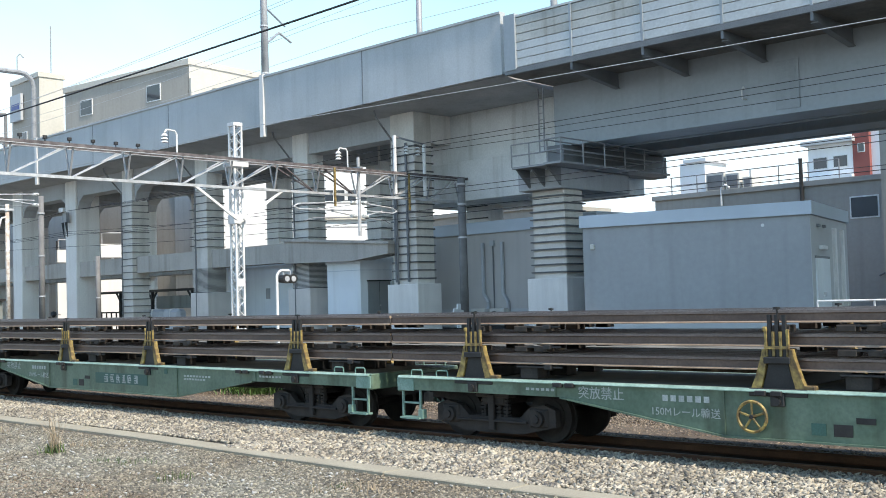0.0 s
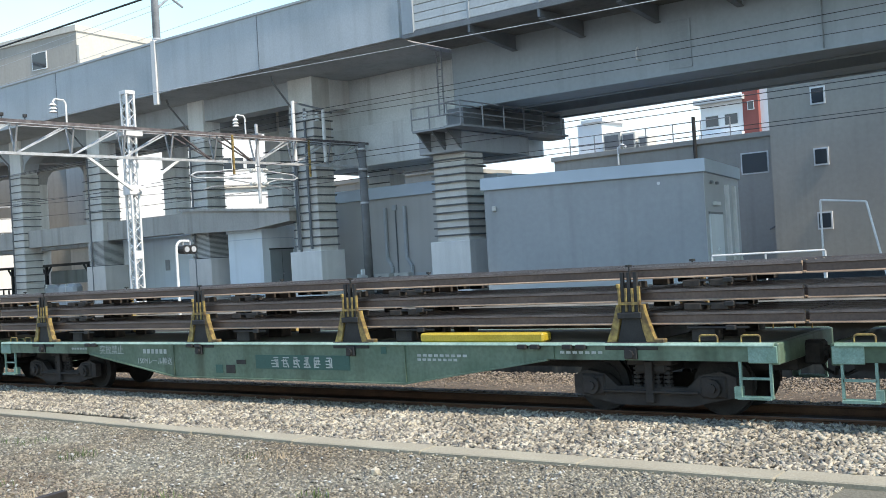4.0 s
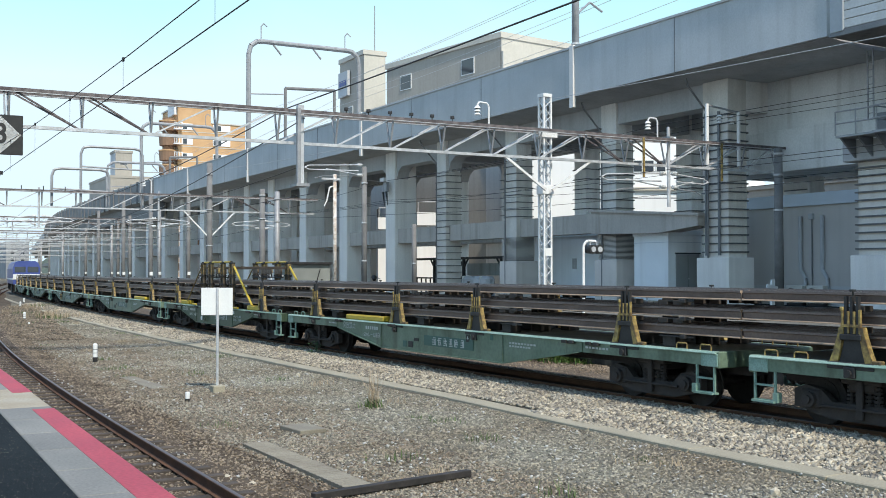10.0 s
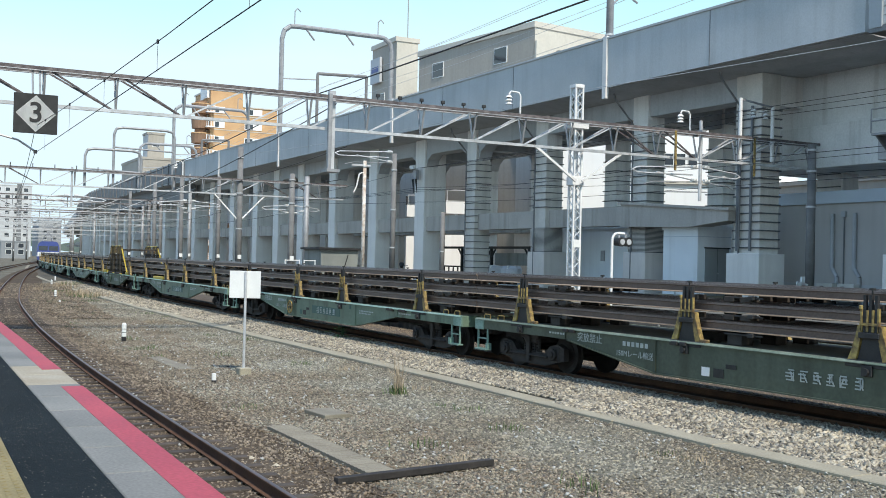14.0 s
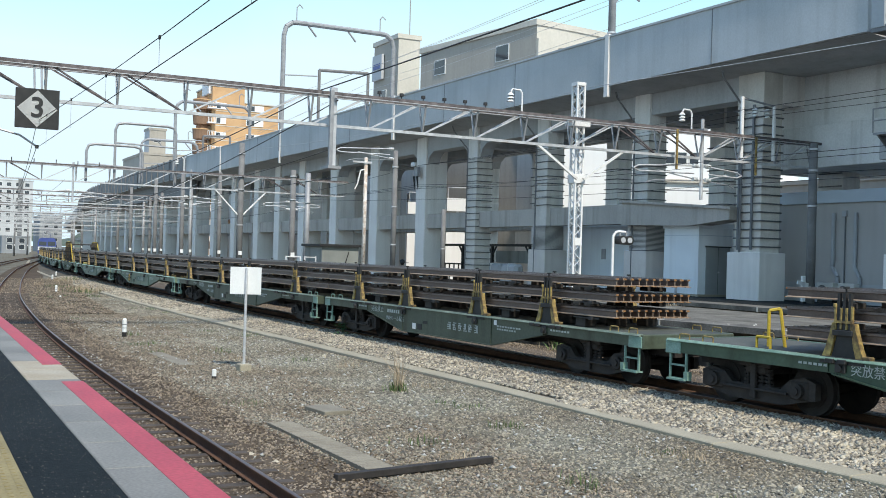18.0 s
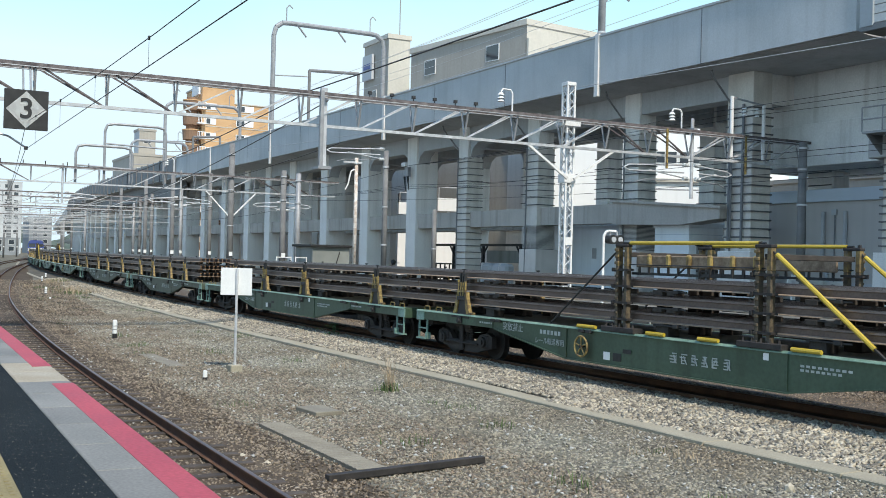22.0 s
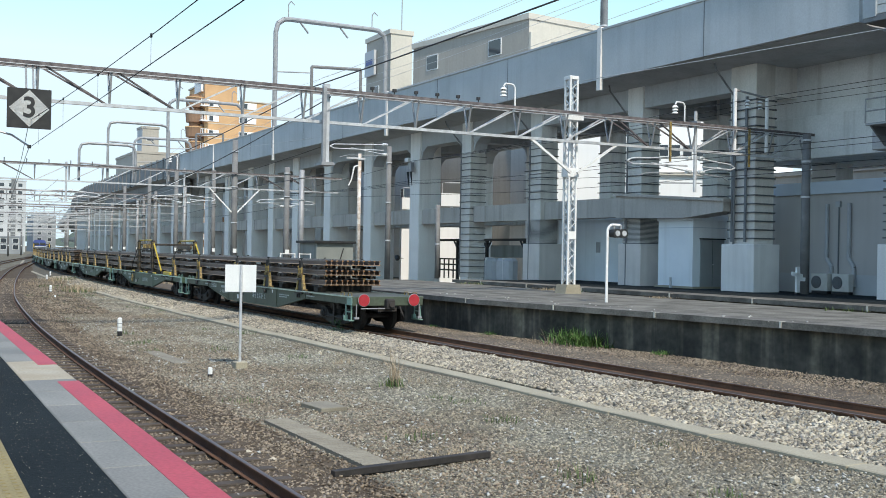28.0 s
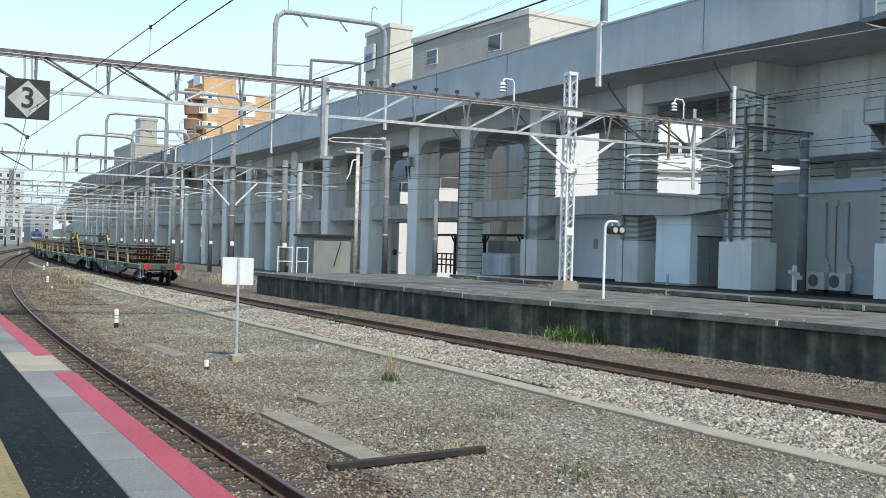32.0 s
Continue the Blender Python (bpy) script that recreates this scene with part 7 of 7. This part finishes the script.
ap = block_house("white_apartment", 42.5, 100.0, "white apartment block with a dark red stair shaft", 4.6, 10, 16.6, "white_wall", "white_wall")
part("stair_shaft", bx(B(), -1.55, 0.05, -0.1, 8, 0, 19.5), M["red_wall"], ap, "dark red stair shaft")
part("rear_wing", bx(B(), -3.2, -1.55, 0.4, 8, 0, 18.8), M["white_wall"], ap)
part("roof_overhang", bx(B(), -0.2, 5.0, -0.8, 10, 16.6, 17.0), M["pale_wall"], ap)
windows(ap, "d", 0.3, 4.4, 10.0, 16.4, 2, 2, 0, 1.5, 1.2)
part("balcony", bx(B(), 0.0, 4.6, -0.7, 0.0, 12.4, 13.4), M["white_wall"], ap)
windows(ap, "d", -1.5, -0.1, 11.0, 17.5, 1, 2, -0.1, 0.7, 0.9)

# tall orange flats
of = thing("orange_flats", spot(196.0, 49.0, -0.26, bent=False), "tall orange tiled block of flats with balconies", "block of flats")
part("wall", bx(B(), 0, 12, 1.7, 7.9, 0, 33.9), M["orange"], of)
part("wing", bx(B(), 0.02, 12, 7.9, 14.7, 0, 30.9), M["orange"], of)
part("roof", bx(B(), -0.15, 12.2, 1.5, 8.1, 33.9, 34.2), M["cream"], of)
part("wing_roof", bx(B(), -0.15, 12.2, 8.1, 14.9, 30.9, 31.1), M["cream"], of)
part("roof_room", bx(B(), 1.0, 6, 1.2, 3.2, 32.4, 34.6), M["white_wall"], of)
part("stair_core", rod(B(), (1.4, 0.2, 0), (1.4, 0.2, 31.6), 1.1, 16), M["brown_tile"], of)
for j in range(11):
    z = 1.4 + 2.78 * j
    drum = rod(B(), (1.4, 0.2, z), (1.4, 0.2, z + 1.75), 1.62, 18, 1.75)
    part("stair_parapet", drum, M["brown_tile"], of, "rounded brown stair parapet", smooth=False)
    part("stair_slab", rod(B(), (1.4, 0.2, z + 1.75), (1.4, 0.2, z + 1.95), 1.8, 18), M["orange"], of)
    bal = part("balcony", bx(B(), -1.1, 0.0, 0.7, 2.3, z + 0.2, z + 0.4), M["white_wall"], of, "white balcony slab")
    for k in range(6):
        part("baluster", bx(B(), -1.1, -1.04, 0.72 + 0.3 * k, 0.80 + 0.3 * k, z + 0.4, z + 1.4), M["white_wall"], bal)
    part("balcony_rail", bx(B(), -1.12, -1.02, 0.7, 2.3, z + 1.4, z + 1.5), M["white_wall"], bal)
    for d, ww in ((3.4, 1.0), (10.0, 1.7)):
        f = part("window", bx(B(), -0.10, 0.0, d - ww, d + ww, z + 0.3, z + 1.5), M["white_wall"], of)
        part("pane", bx(B(), -0.13, -0.09, d - ww + 0.12, d - 0.1, z + 0.42, z + 1.38), M["glass"], f)
    part("string_course", bx(B(), -0.05, 0.0, 2.4, 14.6, z - 0.12, z + 0.02), M["cream"], of)
gb = block_house("grey_roof_tower", 232.0, 46.4, "grey rooftop tower beyond the viaduct", 5, 3.6, 28.5, "pale_wall", "beige")
windows(gb, "s", 0.8, 2.8, 25.0, 27.5, 1, 1, 0, 1.6, 0.8)
gb2 = block_house("low_beige_flats", 228.0, 44.3, "low beige flats beyond the viaduct", 22, 9, 22.7, "beige", "beige")
windows(gb2, "s", 0.5, 8.5, 3, 21, 3, 6, 0, 1.6, 1.4)

# far town
r = random.Random(11)
for s, d, sx, dx, h, mat in ((430, 14, 14, 12, 25, "white_wall"), (430, 29, 12, 14, 27, "white_wall"), (450, -24, 20, 26, 24, "white_wall"), (470, 50, 24, 9, 15, "pale_wall"), (340, -12, 16, 10, 6, "pale_wall"), (310, 6, 8, 6, 5, "white_wall"), (345, 26, 10, 8, 5, "white_wall"), (380, -45, 20, 22, 18, "pale_wall")):
    hb = block_house("town_house", s, d, "far pale town block in the haze", sx, dx, h, "pale_wall" if h > 20 else "town", "pale_wall" if h > 20 else "town", parapet=0.4)
    nz = max(2, int(h / 3.0))
    windows(hb, "s", 0.5, dx - 0.5, 1, h, max(2, int(dx / 3.4)), nz, 0, 1.7, 1.5)
    if h > 22:
        part("stair_shaft", bx(B(), -0.6, 1.0, dx * 0.62, dx * 0.74, 0, h + 1), M["bracket"], hb)
bm = B()
hv = []
for i in range(25):
    for j in range(5):
        x, y = 200 * (i / 24.0) - 30, 60 * j
        hv.append(bm.verts.new((y, -x, 0.95 * (22 + 16 * math.sin(i * 0.45 + 1) + 4 * r.random()) * math.sin(math.pi * (j + 0.3) / 5.2))))
for i in range(24):
    for j in range(4):
        bm.faces.new((hv[i * 5 + j], hv[i * 5 + j + 1], hv[i * 5 + j + 6], hv[i * 5 + j + 5]))
solo("hill", bm, M["hill"], spot(900, 92, 0, bent=False), "low wooded hill beyond the town", "hill", kind="structure", smooth=True)

# ---- plants ----
def tuft(name, s, d, z, n, h, spread, mat, label, width=0.012, seed=1, droop=0.75):
    """A tuft of bent blades, each a tapered strip of two quads."""
    r = random.Random(seed)
    bm = B()
    for i in range(n):
        a, lean = r.uniform(0, 6.283), r.uniform(0.1, droop)
        x, y = r.gauss(0, spread), r.gauss(0, spread)
        hh = h * r.uniform(0.55, 1.0)
        dx, dy = math.cos(a), math.sin(a)
        px, py = -dy * width, dx * width
        rows = []
        for k, t in enumerate((0, 0.5, 0.85, 1.0)):
            o = lean * hh * t * t
            ww = (1, 0.9, 0.5, 0.05)[k]
            zz = hh * t * (1 - 0.25 * lean * t)
            rows.append((bm.verts.new((x + dx * o + px * ww, y + dy * o + py * ww, zz)), bm.verts.new((x + dx * o - px * ww, y + dy * o - py * ww, zz))))
        for p, q in zip(rows, rows[1:]):
            bm.faces.new((p[0], p[1], q[1], q[0]))
    return solo(name, bm, M[mat], spot(s, d, z, 0, False), label, "grass", "tufts of grass", "stuff")


tuft("dry_grass_tuft", 19.4, 9.0, -0.26, 42, 0.95, 0.05, "dry_grass", "tall dry grass tuft in the gravel", 0.006, seed=3)
tuft("grass_tuft", 19.4, 9.0, -0.26, 70, 0.24, 0.09, "grass", "dull green grass tuft in the gravel", 0.01, seed=4)
for i, (s, d, w) in enumerate(((24.7, 18.05, 0.9), (25.3, 17.95, 1.0), (24.1, 18.2, 0.4), (28.9, 17.1, 0.35), (32.5, 16.9, 0.3), (22.0, 18.4, 0.35))):
    tuft("grass_clump", s, d - 0.35, -0.24, int(480 * w), 0.72 * w + 0.05, 0.32 * w, "wall_grass", "green grass clump against the platform wall", 0.013, 20 + i, 1.5)
    tuft("dry_grass_tuft", s + 0.3, d - 0.3, -0.24, int(90 * w), 0.6 * w, 0.5 * w, "dry_grass", "dry grass against the platform wall", 0.009, seed=40 + i)
rnd = random.Random(5)
for i in range(46):
    s, d = rnd.uniform(9, 62), rnd.uniform(5.2, 10)
    tuft("sparse_weed", s, d + (bend(s) if s > 50 else 0), -0.26, 34, rnd.uniform(0.08, 0.22), 0.16, "grass" if i % 3 else "dry_grass", "sparse weeds in the gravel", 0.006, seed=60 + i)
for i in range(14):
    s = rnd.uniform(56, 90)
    tuft("dry_reed", s, near_rail(s) + rnd.uniform(1.2, 4.4), -0.26, 60, rnd.uniform(0.25, 0.5), 0.5, "dry_grass" if i % 4 else "grass", "dry reeds beside the tracks", 0.014, seed=120 + i)
for i in range(14):
    s = rnd.uniform(54, 86)
    tuft("dry_reed", s, 17.5 + bend(s) + rnd.uniform(0, 5), -0.26, 110, rnd.uniform(0.4, 0.75), 0.6, "dry_grass", "dry reeds beside the tracks", 0.014, seed=160 + i)
for i in range(9):
    s, d = rnd.uniform(18, 50), 24.4
    tuft("platform_weed", s, d, 0.98, 40, rnd.uniform(0.1, 0.2), 0.3, "dry_grass" if i % 3 else "grass", "weeds along the back of the old platform", 0.01, seed=200 + i)
# low leafy weed beside the kerb
r = random.Random(9)
bm = B()
for i in range(150):
    a, q, z = r.uniform(0, 6.283), abs(r.gauss(0, 0.2)), r.uniform(0.02, 0.5)
    c = Vector((math.cos(a) * q, math.sin(a) * q, z))
    e1 = Vector((r.uniform(-1, 1), r.uniform(-1, 1), r.uniform(-0.4, 0.5))).normalized() * 0.055
    e2 = e1.cross(Vector((0.1, 0.2, 1))).normalized() * 0.026
    bm.faces.new([bm.verts.new(c + x) for x in (-e1, e2, e1, -e2)])
solo("leafy_weed", bm, M["leaf"], spot(31.3, 12.55, -0.2, 0, False), "low green leafy weed growing in the ballast", "weed", kind="stuff")


# ---- loose stones ----
def stones(name, n, s0, s1, d0, d1, z, size, material, label, follow, seed, power=1.0, thin=1.0, fall=0.0, rise=0.0):
    """Crushed stones as one heap of small uneven eight-sided lumps, thicker near the camera."""
    rs = np.random.RandomState(seed)
    s = s0 + (s1 - s0) * rs.rand(n) ** power
    d = d0 + (d1 - d0) * rs.rand(n) ** thin
    off = np.array([follow(x) for x in np.linspace(s0, s1, 60)])
    z = np.full(n, z) - fall * np.clip((d - 0.7) / 0.9, 0, 1) + rise * np.clip((d - d0) / (d1 - d0) / 0.85, 0, 1)
    d = d + np.interp(s, np.linspace(s0, s1, 60), off)
    base = np.array([(1, 0, 0), (0, 1, 0), (-1, 0, 0), (0, -1, 0), (0, 0, 1), (0, 0, -1)], float)
    v = base[None] * (0.5 + 0.9 * rs.rand(n, 6, 1)) + 0.75 * (rs.rand(n, 6, 3) - 0.5)
    v *= (size * (0.5 + 1.0 * rs.rand(n, 1, 1))) * np.array([1.3, 0.9, 0.6])
    ang, tilt = rs.rand(n) * 6.283, (rs.rand(n) - 0.5) * 1.6
    c, q = np.cos(tilt)[:, None], np.sin(tilt)[:, None]
    v = np.stack([v[..., 0] * c - v[..., 2] * q, v[..., 1], v[..., 0] * q + v[..., 2] * c], -1)
    c, q = np.cos(ang)[:, None], np.sin(ang)[:, None]
    x, y = v[..., 0] * c - v[..., 1] * q, v[..., 0] * q + v[..., 1] * c
    ux, uy, nx, ny = U.x, U.y, N.x, N.y
    out = np.stack([x + (s * ux + d * nx)[:, None], y + (s * uy + d * ny)[:, None], v[..., 2] + z[:, None] + size * 0.25 * (rs.rand(n, 1) - 0.3)], -1).reshape(-1, 3)
    tri = np.array([(0, 1, 4), (1, 2, 4), (2, 3, 4), (3, 0, 4), (1, 0, 5), (2, 1, 5), (3, 2, 5), (0, 3, 5)])
    f = (tri[None] + 6 * np.arange(n)[:, None, None]).reshape(-1)
    me = bpy.data.meshes.new(name)
    me.vertices.add(len(out))
    me.vertices.foreach_set("co", out.ravel().astype(np.float32))
    me.loops.add(len(f))
    me.loops.foreach_set("vertex_index", f.astype(np.int32))
    me.polygons.add(len(f) // 3)
    me.polygons.foreach_set("loop_start", np.arange(0, len(f), 3, dtype=np.int32))
    me.update(calc_edges=True)
    me.validate()
    me.materials.append(material)
    return tagged(new(name, me), label, "stones", kind="stuff")


stones("ballast_stones", 34000, -3, 17, 10.32, 12.58, -0.215, 0.040, M["stone_pale"], "pale crushed ballast stones beside the goods track", bend, 1, 1.0, rise=0.145)
stones("ballast_stones", 40000, 16, 48, 10.74, 12.58, -0.20, 0.040, M["stone_pale"], "pale crushed ballast stones beside the goods track", bend, 13, 1.2, rise=0.13)
stones("yard_stones", 125000, 4, 50, 4.2, 10.2, -0.262, 0.024, M["stone_grey"], "grey gravel stones in the yard", bend, 2, 1.5)
stones("track_stones", 90000, 5, 46, -1.95, 4.2, -0.188, 0.021, M["stone_brown"], "rust-brown stones round the platform track", near_rail, 3, 1.5, 1.5, 0.068)
stones("far_yard_stones", 16000, 44, 82, 4.6, 10.2, -0.262, 0.034, M["stone_grey"], "grey gravel stones in the far yard", bend, 9, 1.2)
stones("verge_stones", 60000, 3, 52, 13.96, 17.6, -0.062, 0.024, M["stone_brown"], "brown fine stones beside the old platform", bend, 4, 1.1, rise=-0.05)
stones("far_track_stones", 14000, 44, 90, -2.0, 3.4, -0.19, 0.034, M["stone_brown"], "rust-brown stones round the far platform track", near_rail, 10, 1.2)
stones("far_ballast_stones", 14000, 46, 95, 10.6, 12.55, -0.21, 0.05, M["stone_pale"], "pale ballast stones along the far goods track", bend, 11, 1.2, rise=0.13)
stones("chips", 1300, 7, 42, 4.2, 10.0, -0.235, 0.024, M["chip"], "scattered white stone chips", bend, 6, 1.3)
stones("chips", 260, 6, 30, -1.9, 0.6, -0.165, 0.022, M["chip"], "scattered white stone chips", near_rail, 7, 1.2)
stones("asphalt_grit", 3000, 2, 24, 0.74, 1.23, 0.993, 0.0042, M["stone_grey"], "pale grit in the worn asphalt", lambda s: 0.0, 8, 1.6)
stones("platform_litter", 46, 18, 34, 17.9, 19.2, 1.0, 0.028, M["chip"], "white chips scattered on the old platform", lambda s: -0.08 * (s - 24) , 12)


motions()
